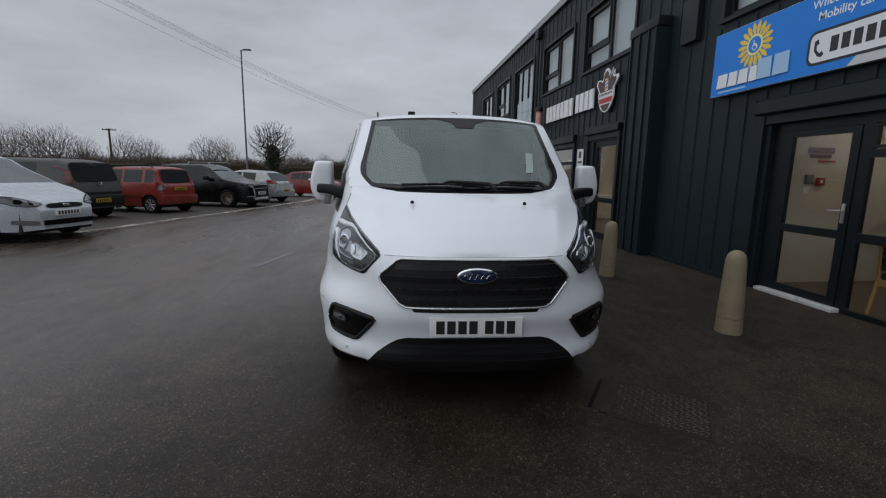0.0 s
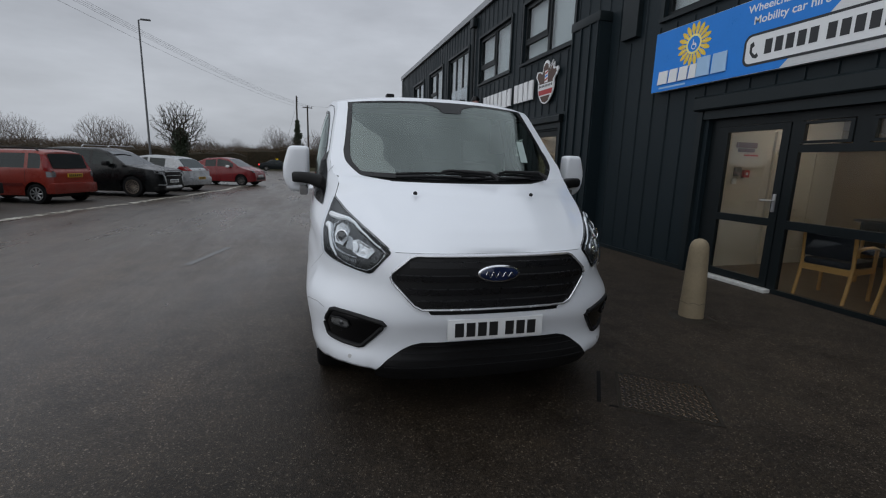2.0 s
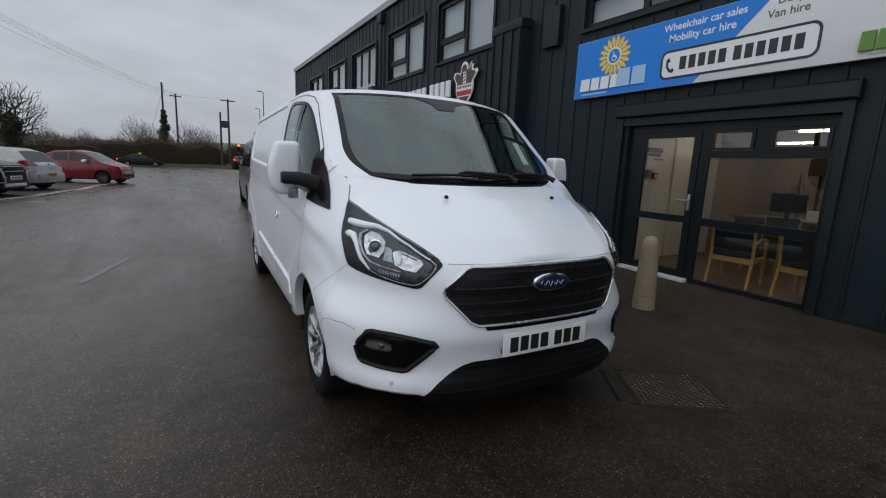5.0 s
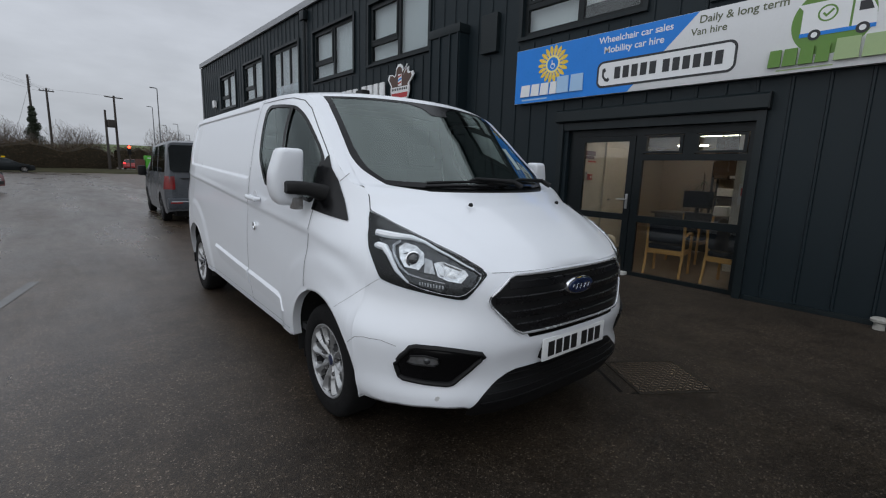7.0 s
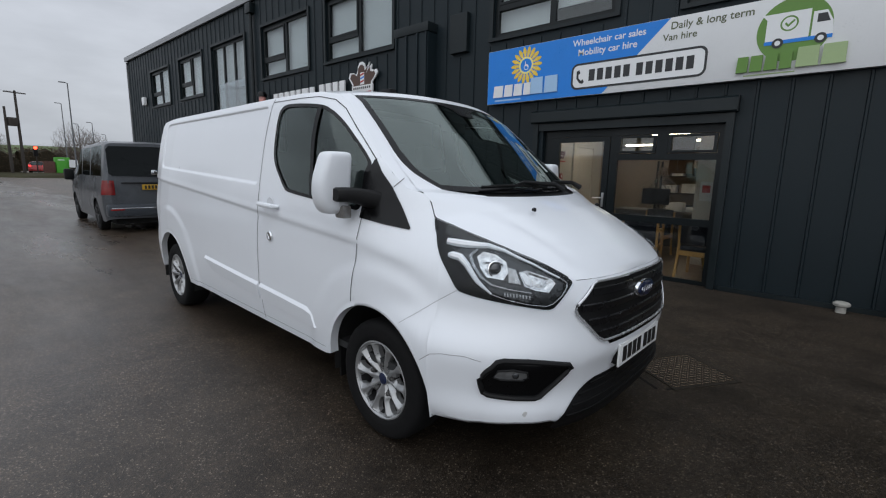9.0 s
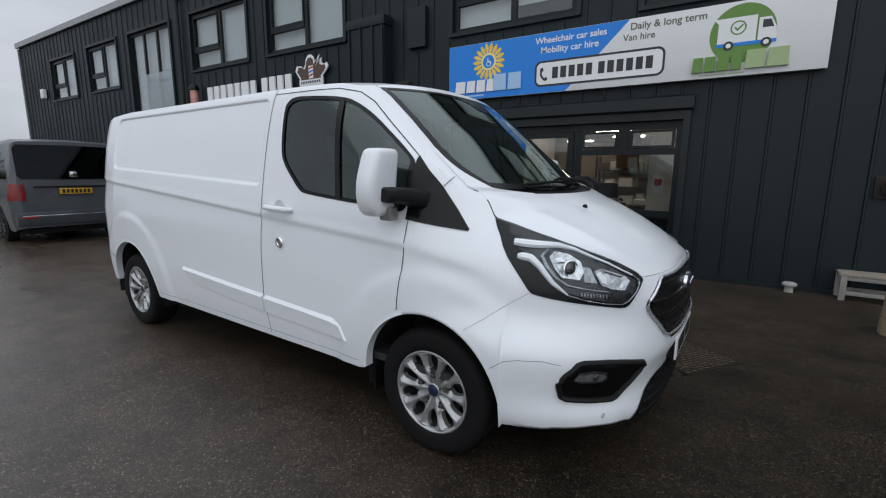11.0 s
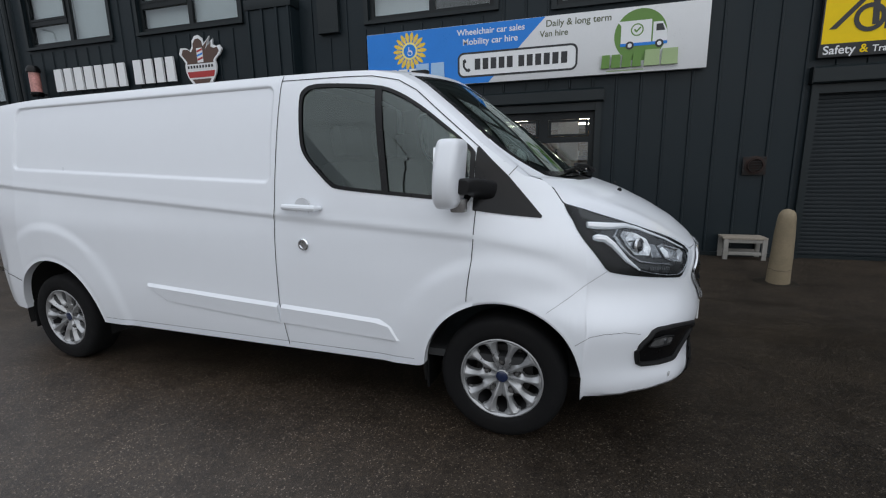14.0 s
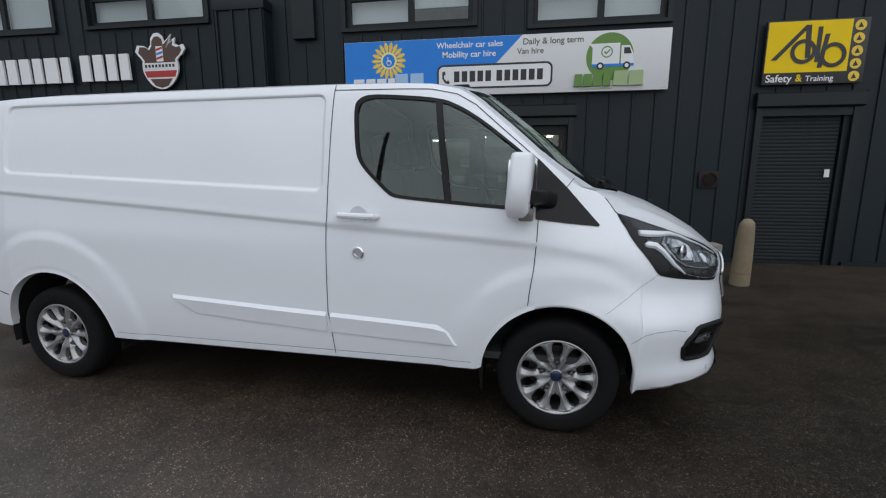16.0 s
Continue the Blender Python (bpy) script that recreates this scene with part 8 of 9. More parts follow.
plate_bits(c, -L / 2 - 0.052, 0.54, M_PLATEY, -1)

# red small hatchback, nose in
L = 3.54
c = build_car("red_hatchback", "small boxy red hatchback with roof rails", heading(-9.06, 16.67, 161.8), car_paint("faded_red_paint", (0.215, 0.026, 0.016)), L, 1.58,
              [(0, 0.55), (0.05, 0.72), (0.6, 0.93), (0.8, 1.0), (1.3, 1.42), (1.6, 1.50), (3.05, 1.51), (3.28, 1.45), (3.42, 1.0), (3.50, 0.9), (3.54, 0.55)], 0.95, 2.30, 0.75, 0.285, ((0.82, 1.4), (9, 9), [(1.15, 1.95), (2.03, 2.75), (2.83, 3.18)]), rim_mat=M_ALLOY)
end_patch(c, "rear_window", [(-0.56, 1.02, 1.37), (-0.50, 1.0, 1.41), (0, 0.99, 1.42), (0.50, 1.0, 1.41), (0.56, 1.02, 1.37)], M_DKGLASS, True)
corner_lamp(c, 0.595, 0.10, 0.92, 1.38, M_LAMPRED)
corner_lamp(c, 0.60, 0.09, 0.76, 0.91, M_LAMPCLR, "reverse_light")
bits(c, "rear_bumper", (-L / 2 - 0.05, -L / 2 + 0.25, -0.76, 0.76, 0.28, 0.60), car_paint("bumper_red", (0.185, 0.025, 0.017)), 0.07)
for s in (-1, 1):
    part("roof_rail", tube(bmesh.new(), [(0.35, s * 0.58, 1.50), (0.25, s * 0.58, 1.555), (-1.2, s * 0.58, 1.555), (-1.32, s * 0.58, 1.48)], 0.018), M_BLACK, c)
plate_bits(c, -L / 2 - 0.012, 0.80, M_PLATEY, -1)
part("side_moulding", boxes((-0.95, 0.85, 0.772, 0.80, 0.50, 0.58), (-0.95, 0.85, -0.80, -0.772, 0.50, 0.58)), car_paint("moulding_red", (0.12, 0.016, 0.013)), c)

# black sport utility, nose out
L = 4.66
c = build_car("black_suv", "glossy black sport utility car with roof bars, nose out", heading(-7.75, 19.54, -15.7), mat("black_paint", (0.0025, 0.0035, 0.004), 0.26, vary=0.1, scale=1.5, spec=0.3, coat=0.12), L, 1.80,
              [(0, 0.55), (0.03, 0.80), (0.12, 0.93), (0.9, 1.06), (1.15, 1.12), (1.85, 1.56), (2.2, 1.66), (3.6, 1.66), (4.2, 1.58), (4.5, 1.1), (4.66, 0.7)], 1.04, 2.67, 0.95, 0.36, ((1.13, 1.9), (4.2, 4.5), [(1.55, 2.3), (2.4, 3.2), (3.3, 4.0)]), rim_mat=mat("bronze_alloy", (0.26, 0.22, 0.18), 0.4, metal=0.7, vary=0.2), spokes=18)
lamp_pair(c, [(0.46, 0.80, 0.845), (0.58, 0.79, 0.875), (0.70, 0.80, 0.90), (0.80, 0.85, 0.925)], off=0.028)
bits(c, "grille", (L / 2 - 0.08, L / 2 + 0.008, -0.42, 0.42, 0.62, 0.90), M_BLACK, 0.02)
for z_ in (0.88, 0.74):
    bits(c, "chrome_bar", (L / 2 - 0.06, L / 2 + 0.014, -0.42, 0.42, z_, z_ + 0.02), M_SILVERTRIM, 0.006)
for s in (-1, 1):
    part("roof_bar", tube(bmesh.new(), [(0.55 - 0.9 * (s > 0), -0.70, 1.68), (0.55 - 0.9 * (s > 0), -0.62, 1.745), (0.55 - 0.9 * (s > 0), 0.62, 1.745), (0.55 - 0.9 * (s > 0), 0.70, 1.68)], 0.025, 6, flat=0.6), M_STEEL, c)
end_patch(c, "chrome_wing", [(0.46, 0.47, 0.72), (0.50, 0.45, 0.76), (0.56, 0.70, 0.80), (0.60, 0.765, 0.79)], M_SILVERTRIM, False, 0.03, sides=(1, -1))
end_patch(c, "chrome_lip", [(0.46, 0.43, 0.47), (0.60, 0.42, 0.45), (0.76, 0.43, 0.45)], M_SILVERTRIM, False, 0.03, sides=(1, -1))
bits(c, "lower_trim", (L / 2 - 0.12, L / 2 + 0.01, -0.5, 0.5, 0.30, 0.40), M_SILVERTRIM, 0.03)
bits(c, "door_mirror", (L / 2 - 1.8, L / 2 - 1.6, 0.90, 1.10, 1.06, 1.22), M_BLACK, 0.05, True)
plate_bits(c, L / 2 + 0.012, 0.56, M_PLATE, 1)

# silver three-door hatchback, nose in
L = 4.0
c = build_car("silver_hatchback", "silver hatchback with a sloping tail and red tail lights", heading(-7.15, 22.6, 162), car_paint("silver_paint", (0.34, 0.35, 0.36), 0.3), L, 1.72,
              [(0, 0.5), (0.05, 0.68), (0.75, 0.92), (1.0, 1.0), (1.6, 1.40), (2.1, 1.48), (3.1, 1.44), (3.45, 1.34), (3.82, 0.98), (3.94, 0.88), (4.0, 0.5)], 0.96, 2.51, 0.80, 0.31, ((1.0, 1.72), (3.40, 3.80), [(1.45, 2.2), (2.28, 2.95)]), rim_mat=M_ALLOY)
corner_lamp(c, 0.56, 0.34, 0.86, 1.04, M_LAMPRED, taper=0.55)
bits(c, "rear_bumper", (-L / 2 - 0.05, -L / 2 + 0.25, -0.80, 0.80, 0.27, 0.62), car_paint("bumper_silver", (0.32, 0.33, 0.34), 0.3), 0.08)
bits(c, "badge", (-L / 2 + 0.01, -L / 2 + 0.06, -0.06, 0.06, 0.90, 0.98), M_CHROME, 0.02)
plate_bits(c, -L / 2 - 0.052, 0.56, M_PLATEY, -1)

# red city car, nose out
L = 3.55
c = build_car("red_city_car", "small rounded red city car parked nose out", heading(-4.98, 27.6, -20.7), car_paint("red_paint", (0.15, 0.006, 0.009)), L, 1.63,
              [(0, 0.5), (0.03, 0.68), (0.14, 0.80), (0.55, 0.92), (0.8, 1.0), (1.45, 1.40), (1.9, 1.48), (2.7, 1.42), (3.2, 1.2), (3.45, 0.95), (3.55, 0.5)], 0.95, 2.30, 0.72, 0.29, ((0.83, 1.5), (2.8, 3.3), [(1.15, 2.0), (2.08, 2.7)]), rim_mat=mat("dark_alloy", (0.10, 0.09, 0.085), 0.4, metal=0.5), spokes=12)
lamp_pair(c, [(0.50, 0.73, 0.79), (0.56, 0.70, 0.83), (0.63, 0.71, 0.84), (0.68, 0.76, 0.82)])
bits(c, "lower_intake", (L / 2 - 0.14, L / 2 + 0.008, -0.5, 0.5, 0.32, 0.46), M_BLACK, 0.03)
bits(c, "door_mirror", (L / 2 - 1.45, L / 2 - 1.28, 0.80, 0.96, 0.95, 1.07), M_INKW, 0.04, True)
plate_bits(c, L / 2 - 0.0, 0.52, M_PLATE, 1)

# grey van parked ahead, tail towards the white one
L = 4.9
vw = build_car("grey_van", "dark grey passenger van parked beyond the white van", heading(1.285, 15.43, 86.9), car_paint("grey_metallic", (0.075, 0.082, 0.092), 0.2), L, 1.90,
               [(0, 0.55), (0.04, 0.9), (0.6, 1.12), (1.5, 1.80), (1.85, 1.92), (4.4, 1.95), (4.74, 1.90), (4.86, 1.10), (4.88, 0.85), (4.9, 0.5)], 1.12, 3.0, 0.90, 0.335, ((0.65, 1.55), (9, 9), [(1.1, 2.0), (2.1, 3.1), (3.2, 4.45)]), tumble=0.87, category="van", tail_round=0.22, rim_mat=M_CABIN)
end_patch(vw, "rear_window", [(-0.80, 1.27, 1.76), (-0.74, 1.22, 1.83), (0, 1.21, 1.85), (0.74, 1.22, 1.83), (0.80, 1.27, 1.76)], M_DKGLASS, True)
corner_lamp(vw, 0.745, 0.16, 0.82, 1.12, M_LAMPRED)
bits(vw, "rear_bumper", (-L / 2 - 0.06, -L / 2 + 0.22, -0.91, 0.91, 0.36, 0.62), car_paint("bumper_grey", (0.055, 0.064, 0.076), 0.3), 0.05)
bits(vw, "bumper_trim", (-L / 2 - 0.066, -L / 2 - 0.05, -0.84, 0.84, 0.53, 0.55), M_CHROME, 0.006)
bits(vw, "reflector", (-L / 2 - 0.068, -L / 2 - 0.05, 0.62, 0.86, 0.50, 0.525), M_LAMPRED, 0.005, True)
bits(vw, "tailgate_recess", (-L / 2 + 0.0, -L / 2 + 0.06, -0.62, 0.62, 1.06, 1.085), M_BLACK, 0.01)
bits(vw, "badge", (-L / 2 + 0.0, -L / 2 + 0.07, -0.07, 0.07, 1.24, 1.36), M_CHROME, 0.03)
bits(vw, "door_mirror", (L / 2 - 1.50, L / 2 - 1.30, 0.98, 1.18, 1.05, 1.33), M_BLACK, 0.05, True)
plate_bits(vw, -L / 2 - 0.008, 0.985, M_PLATEY, -1)

# far traffic: a dark saloon with a roof sign, two red cars waiting at the lights
SAL = [(0, 0.5), (0.05, 0.7), (1.1, 0.92), (1.3, 0.98), (2.0, 1.38), (2.5, 1.44), (3.1, 1.40), (3.9, 1.02), (4.5, 0.95), (4.6, 0.5)]
c = build_car("dark_saloon", "dark saloon taxi on the far road", pose(-4.9, 64.9, 0.018, 0, 0, 4), mat("dark_green_paint", (0.006, 0.009, 0.010), 0.35, vary=0.1, spec=0.3), 4.6, 1.8, SAL, 0.94, 2.8, 0.85, 0.32, ((1.3, 2.1), (3.2, 3.9), [(1.8, 2.5), (2.6, 3.3)]))
bits(c, "roof_sign", (-0.15, 0.15, -0.3, 0.3, 1.44, 1.60), M_YELLOW, 0.03)
bits(c, "tail_light", (-2.28, -2.15, 0.55, 0.85, 0.72, 0.88), glow_mat("lit_tail_lamp", (0.9, 0.05, 0.05), 2.0), 0.03, True)
for px, py, dg in ((7.6, 80.0, 80), (9.4, 83.0, 80)):
    c = build_car("red_far_car", "red hatchback waiting at the traffic light", pose(px, py, 0.3, 0, 0, dg), car_paint("far_red_paint", (0.30, 0.03, 0.03)), 4.2, 1.75, [(0, 0.5), (0.05, 0.7), (1.0, 0.95), (1.7, 1.42), (2.2, 1.48), (3.5, 1.45), (4.0, 1.0), (4.2, 0.5)], 0.96, 2.6, 0.8, 0.32, ((1.05, 1.75), (3.5, 4.0), [(1.5, 2.3), (2.4, 3.2)]))
    bits(c, "tail_light", (-2.12, -1.95, 0.55, 0.80, 0.85, 1.05), bpy.data.materials["lit_tail_lamp"], 0.03, True)

# ---- car park markings, kerb, verge, hedges ----
def worn_paint():
    m, nt, b = nodes_of("worn_line_paint")
    tc = nt.nodes.new("ShaderNodeTexCoord")
    n1 = noise_node(nt, tc.outputs["Object"], 3.2, 10.0, 0.74)
    r = ramp_node(nt, n1.outputs[0], [(0.44, (0.030, 0.026, 0.022)), (0.475, (0.16, 0.135, 0.095)), (0.57, (0.50, 0.48, 0.42))])
    nt.links.new(r.outputs[0], b.inputs["Base Color"])
    b.inputs["Roughness"].default_value = 0.55
    return m


M_LINE = worn_paint()
BAY = [(-7.6, 9.8), (-7.2, 11.1), (-6.2, 15.0), (-5.3, 18.9), (-4.5, 23.0), (-4.15, 27.0)]


def ribbon(pts, w, z):
    bm = bmesh.new()
    rows = []
    for k, (x, y) in enumerate(pts):
        a, b2 = Vector(pts[max(0, k - 1)]), Vector(pts[min(len(pts) - 1, k + 1)])
        d = (b2 - a).normalized()
        rows.append([(x - d.y * w / 2, y + d.x * w / 2, gz(x) + z), (x + d.y * w / 2, y - d.x * w / 2, gz(x) + z)])
    grid(bm, rows)
    return bm


fineb = [(float(np.interp(t, [p[1] for p in BAY], [p[0] for p in BAY])) + 0.03 * math.sin(t * 1.7), float(t)) for t in np.linspace(9.8, 27, 60)]
tagged(finish("trim_bay_line", ribbon(fineb, 0.26, 0.004), M_LINE), "worn white line along the parking bays", "road marking", kind="structure")
tagged(finish("trim_bay_dash", ribbon([(-4.9, 17.0), (-4.55, 17.1)], 0.10, 0.004), M_LINE), "short worn paint dash on the tarmac", "road marking", kind="structure")
tagged(finish("trim_yard_mark", ribbon([(-2.33, 6.83), (-2.22, 7.25), (-2.12, 7.66), (-2.01, 8.08)], 0.10, 0.004), mat("faint_line", (0.135, 0.133, 0.130), 0.45, vary=0.3, scale=9, dirt=0.6, dirt_color=(0.09, 0.088, 0.086), spec=0.5)), "faint worn white paint mark on the yard", "road marking", kind="structure")
M_BAYGROUND = mat("bay_tarmac", (0.046, 0.037, 0.029), 0.6, vary=0.35, scale=0.8, fine=25, bump=0.3, dirt=0.4, dirt_color=(0.028, 0.026, 0.024))
bm = bmesh.new()
grid(bm, [[(x - 0.12, y, gz(x) + 0.002), (x - 7.5, y + 2.2, gz(x) + 0.002)] for x, y in [(-8.6, 5.0)] + fineb])
tagged(finish("ground_bays", bm, M_BAYGROUND), "older brown-grey tarmac of the parking bays", "ground", kind="structure")
M_GRASS = mat("winter_grass", (0.050, 0.047, 0.027), 0.9, vary=0.4, scale=0.5, fine=12, bump=0.5, spec=0.1)
M_FIELD = mat("far_field", (0.090, 0.125, 0.040), 0.9, vary=0.25, scale=0.02, fine=0.3)
M_BARK = mat("bark", (0.055, 0.045, 0.036), 0.9, vary=0.4, scale=6, bump=0.5, spec=0.1)
M_TWIG = mat("winter_twigs", (0.135, 0.115, 0.10), 0.9, vary=0.35, scale=2, spec=0.1)
M_IVY = mat("ivy_leaf", (0.020, 0.032, 0.012), 0.5, vary=0.5, scale=3)
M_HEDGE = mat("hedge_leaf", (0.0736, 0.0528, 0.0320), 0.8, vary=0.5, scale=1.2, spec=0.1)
# darkened leaf brown: shade between the leaves is put into this colour
M_HEDGEIN = mat("hedge_core_shade", (0.0330, 0.0270, 0.0180), 0.95, vary=0.3, scale=2, spec=0.1)

# verge and far road
bm = bmesh.new()
grid(bm, [[(x, 66.5 + 0.4 * math.sin(x * 0.13), -0.02), (x, 67.2, 0.22 + 0.05 * math.sin(x)), (x, 70.5, 0.5)] for x in np.linspace(-70, 9.5, 60)])
tagged(finish("ground_verge", bm, M_GRASS), "rough grass verge below the far hedge", "verge", kind="structure")
bm = bmesh.new()
grid(bm, [[(x, y, -3 + 16.5 * (smooth(150, 420, y)) * (0.25 + 0.75 * smooth(-110, 40, x)) + 0.6 * noise.noise(Vector((x * 0.02, y * 0.02, 0)))) for x in np.linspace(-500, 700, 60)] for y in np.linspace(110, 460, 24)])
tagged(finish("backdrop_hill", bm, M_FIELD), "pale green winter field rising in the distance", "field", kind="structure")
bm = bmesh.new()
rng = random.Random(11)
isl = [(5.9 + 2.2 * math.cos(a), 71.8 + 2.2 * math.sin(a)) for a in np.linspace(0, 2 * math.pi, 24, endpoint=False)]
poly_slab(bm, isl, lambda u, v, d: Vector((u, v, -0.05 + d)), 0.2)
tagged(finish("kerb_island", bm, M_GRASS), "small grass island with a kerb by the junction", "verge", kind="structure")


def leaf_cloud(bm, rng, n, where, size):
    """Small tilted leaf triangles at places given by where(rng)."""
    for _ in range(n):
        p = where(rng)
        s = size * rng.uniform(0.5, 1.4)
        a, b2 = Vector((rng.gauss(0, 1), rng.gauss(0, 1), rng.gauss(0, 1))).normalized(), Vector((rng.gauss(0, 1), rng.gauss(0, 1), rng.gauss(0, 1))).normalized()
        vs = [bm.verts.new(p + a * s), bm.verts.new(p - a * s * 0.3 + b2 * s * 0.6), bm.verts.new(p - a * s * 0.3 - b2 * s * 0.6)]
        bm.faces.new(vs)


def build_hedge(name, label, pts, width, seed, density=480, leaf=0.075):
    """pts: (x, y, base height, top height) along the hedge."""
    h = thing(name, label, "hedge", kind="stuff")
    rng = random.Random(seed)
    bm = bmesh.new()
    rows = []
    fine_ = []
    for A_, B_ in zip(pts, pts[1:]):
        n = max(2, int(math.dist(A_[:2], B_[:2]) / 1.2))
        fine_ += [tuple(a + (b2 - a) * k / n for a, b2 in zip(A_, B_)) for k in range(n)]
    fine_.append(pts[-1])
    top = []
    for k, (x, y, zb, zt) in enumerate(fine_):
        zz = zt * (1 + 0.30 * noise.noise(Vector((x * 0.45, y * 0.45, seed)))) + 0.55 * noise.noise(Vector((x * 1.6, y * 1.6, seed)))
        top.append(zz)
        a, b2 = Vector(fine_[max(0, k - 1)][:2]), Vector(fine_[min(len(fine_) - 1, k + 1)][:2])
        d = (b2 - a).normalized()
        nx, ny = -d.y, d.x
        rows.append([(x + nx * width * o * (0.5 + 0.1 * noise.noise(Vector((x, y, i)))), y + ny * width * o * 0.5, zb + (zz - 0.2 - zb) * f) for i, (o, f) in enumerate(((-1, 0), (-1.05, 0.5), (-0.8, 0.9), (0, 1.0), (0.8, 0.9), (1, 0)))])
    # solid fill added behind the leaves, dark in place of inner shade
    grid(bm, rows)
    part("hedge_core_shade", bm, M_HEDGEIN, h)
    bm = bmesh.new()

    def where(r):
        k = r.randrange(len(fine_) - 1)
        f = r.random()
        x, y, zb, _ = (a + (b2 - a) * f for a, b2 in zip(fine_[k], fine_[k + 1]))
        zt = top[k] + (top[k + 1] - top[k]) * f
        if r.random() < 0.45:
            return Vector((x + r.uniform(-0.5, 0.5) * width, y + r.uniform(-0.5, 0.5) * width, zt + r.gauss(-0.12, 0.16)))
        return Vector((x + r.uniform(-0.55, 0.55) * width, y - width * 0.55 + r.gauss(0, 0.08), zb + (zt - zb) * r.random()))

    leaf_cloud(bm, rng, int(len(fine_) * density), where, leaf)
    part("hedge_leaves", bm, M_HEDGE, h, smooth_deg=None)
    # bare shoots standing out of the top
    bm = bmesh.new()
    for _ in range(len(fine_) * 26):
        k = rng.randrange(len(fine_) - 1)
        x, y = fine_[k][0] + rng.uniform(-0.8, 0.8), fine_[k][1] + rng.uniform(-0.5, 0.5) * width
        z = top[k] - 0.3
        ln = rng.uniform(0.35, 1.15)
        tube(bm, [(x, y, z), (x + rng.gauss(0, 0.2), y + rng.gauss(0, 0.15), z + ln)], [0.009, 0.003], 3)
    part("shoot", bm, M_TWIG, h, smooth_deg=None)
    return h


build_hedge("hedge", "long brown winter hedge beyond the parking bays", [(-75, 38, -0.05, 2.2), (-40, 43, -0.05, 2.2), (-22, 47, -0.05, 2.3), (-12, 50, -0.05, 2.2), (-7.5, 53, -0.05, 2.2)], 2.0, 3)
build_hedge("hedge", "tall dark roadside hedge on a bank", [(-55, 70, 0.4, 2.5), (-22, 71, 0.4, 2.5), (-9, 71, 0.4, 2.6), (-5.5, 71, 0.4, 3.3), (2, 72, 0.4, 3.4), (4.6, 73, 0.3, 2.6)], 2.6, 7, 620, 0.085)
build_hedge("hedge", "distant hedge line along the field edge", [(9, 112, 0.2, 4.2), (22, 114, 0.2, 3.6), (60, 118, 0.2, 4.0)], 3.0, 9, 120, 0.2)


# ---- trees ----
def crown_limbs(bm, rng, stems, centre, radii, count, r_tip):
    """Limbs and twigs reaching from the stems to points all through a domed crown."""
    pos, par, chains = [], [], []
    for line in stems:
        ids = []
        for p in line:
            pos.append(Vector(p))
            par.append(ids[-1] if ids else -1)
            ids.append(len(pos) - 1)
    root = Vector(stems[0][-1])
    first = len(pos)
    aims = []
    while len(aims) < count:
        a = Vector((rng.gauss(0, 1), rng.gauss(0, 1), rng.gauss(0.15, 1))).normalized() * rng.random() ** 0.42
        lump = 0.88 + 0.16 * noise.noise(a * 2.3 + Vector((count, 0, 0)))
        aims.append(centre + Vector((a.x * radii[0], a.y * radii[0], a.z * radii[1])) * lump)
    aims.sort(key=lambda q: (q - root).length)
    arr = np.zeros((first + count * 4, 3))
    arr[:first] = [p[:] for p in pos]
    for q in aims:
        n = len(pos)
        v = np.array(q) - arr[:n]
        dist = np.linalg.norm(v, axis=1)
        out = np.linalg.norm(arr[:n] - np.array(root), axis=1)
        ahead = (v * (arr[:n] - np.array(root))).sum(axis=1) / np.maximum(dist * out, 1e-6)
        ahead[out < 0.05] = 0.75
        cost = dist * (1.0 + 1.5 * (1 - ahead)) + 0.9 * np.maximum(-v[:, 2], 0)
        k = int(np.argmin(cost))
        p, d = pos[k], q - pos[k]
        lift = Vector((rng.gauss(0, 0.05), rng.gauss(0, 0.05), rng.gauss(-0.03, 0.05))) * d.length
        ids = [k]
        steps = 3 if d.length > 0.5 else 2
        for f in range(1, steps + 1):
            g = f / steps
            pos.append(p + d * g + lift * (4 * g * (1 - g)) * 0.5)
            par.append(ids[-1])
            ids.append(len(pos) - 1)
            arr[len(pos) - 1] = pos[-1]
        chains.append(ids)
    load = np.zeros(len(pos))
    for ids in chains:
        load[ids[-1]] += 1
    for k in range(len(pos) - 1, -1, -1):
        if par[k] >= 0:
            load[par[k]] += load[k]
    for ids in chains:
        rs = [r_tip * max(1.0, load[k]) ** 0.42 for k in ids]
        rs[0] = min(rs[0], rs[1] * 1.15)
        rs[-1] *= 0.6 if load[ids[-1]] <= 1 else 1.0
        tube(bm, [pos[k] for k in ids], rs, 6 if rs[0] > 0.05 else (4 if rs[0] > 0.02 else 3))


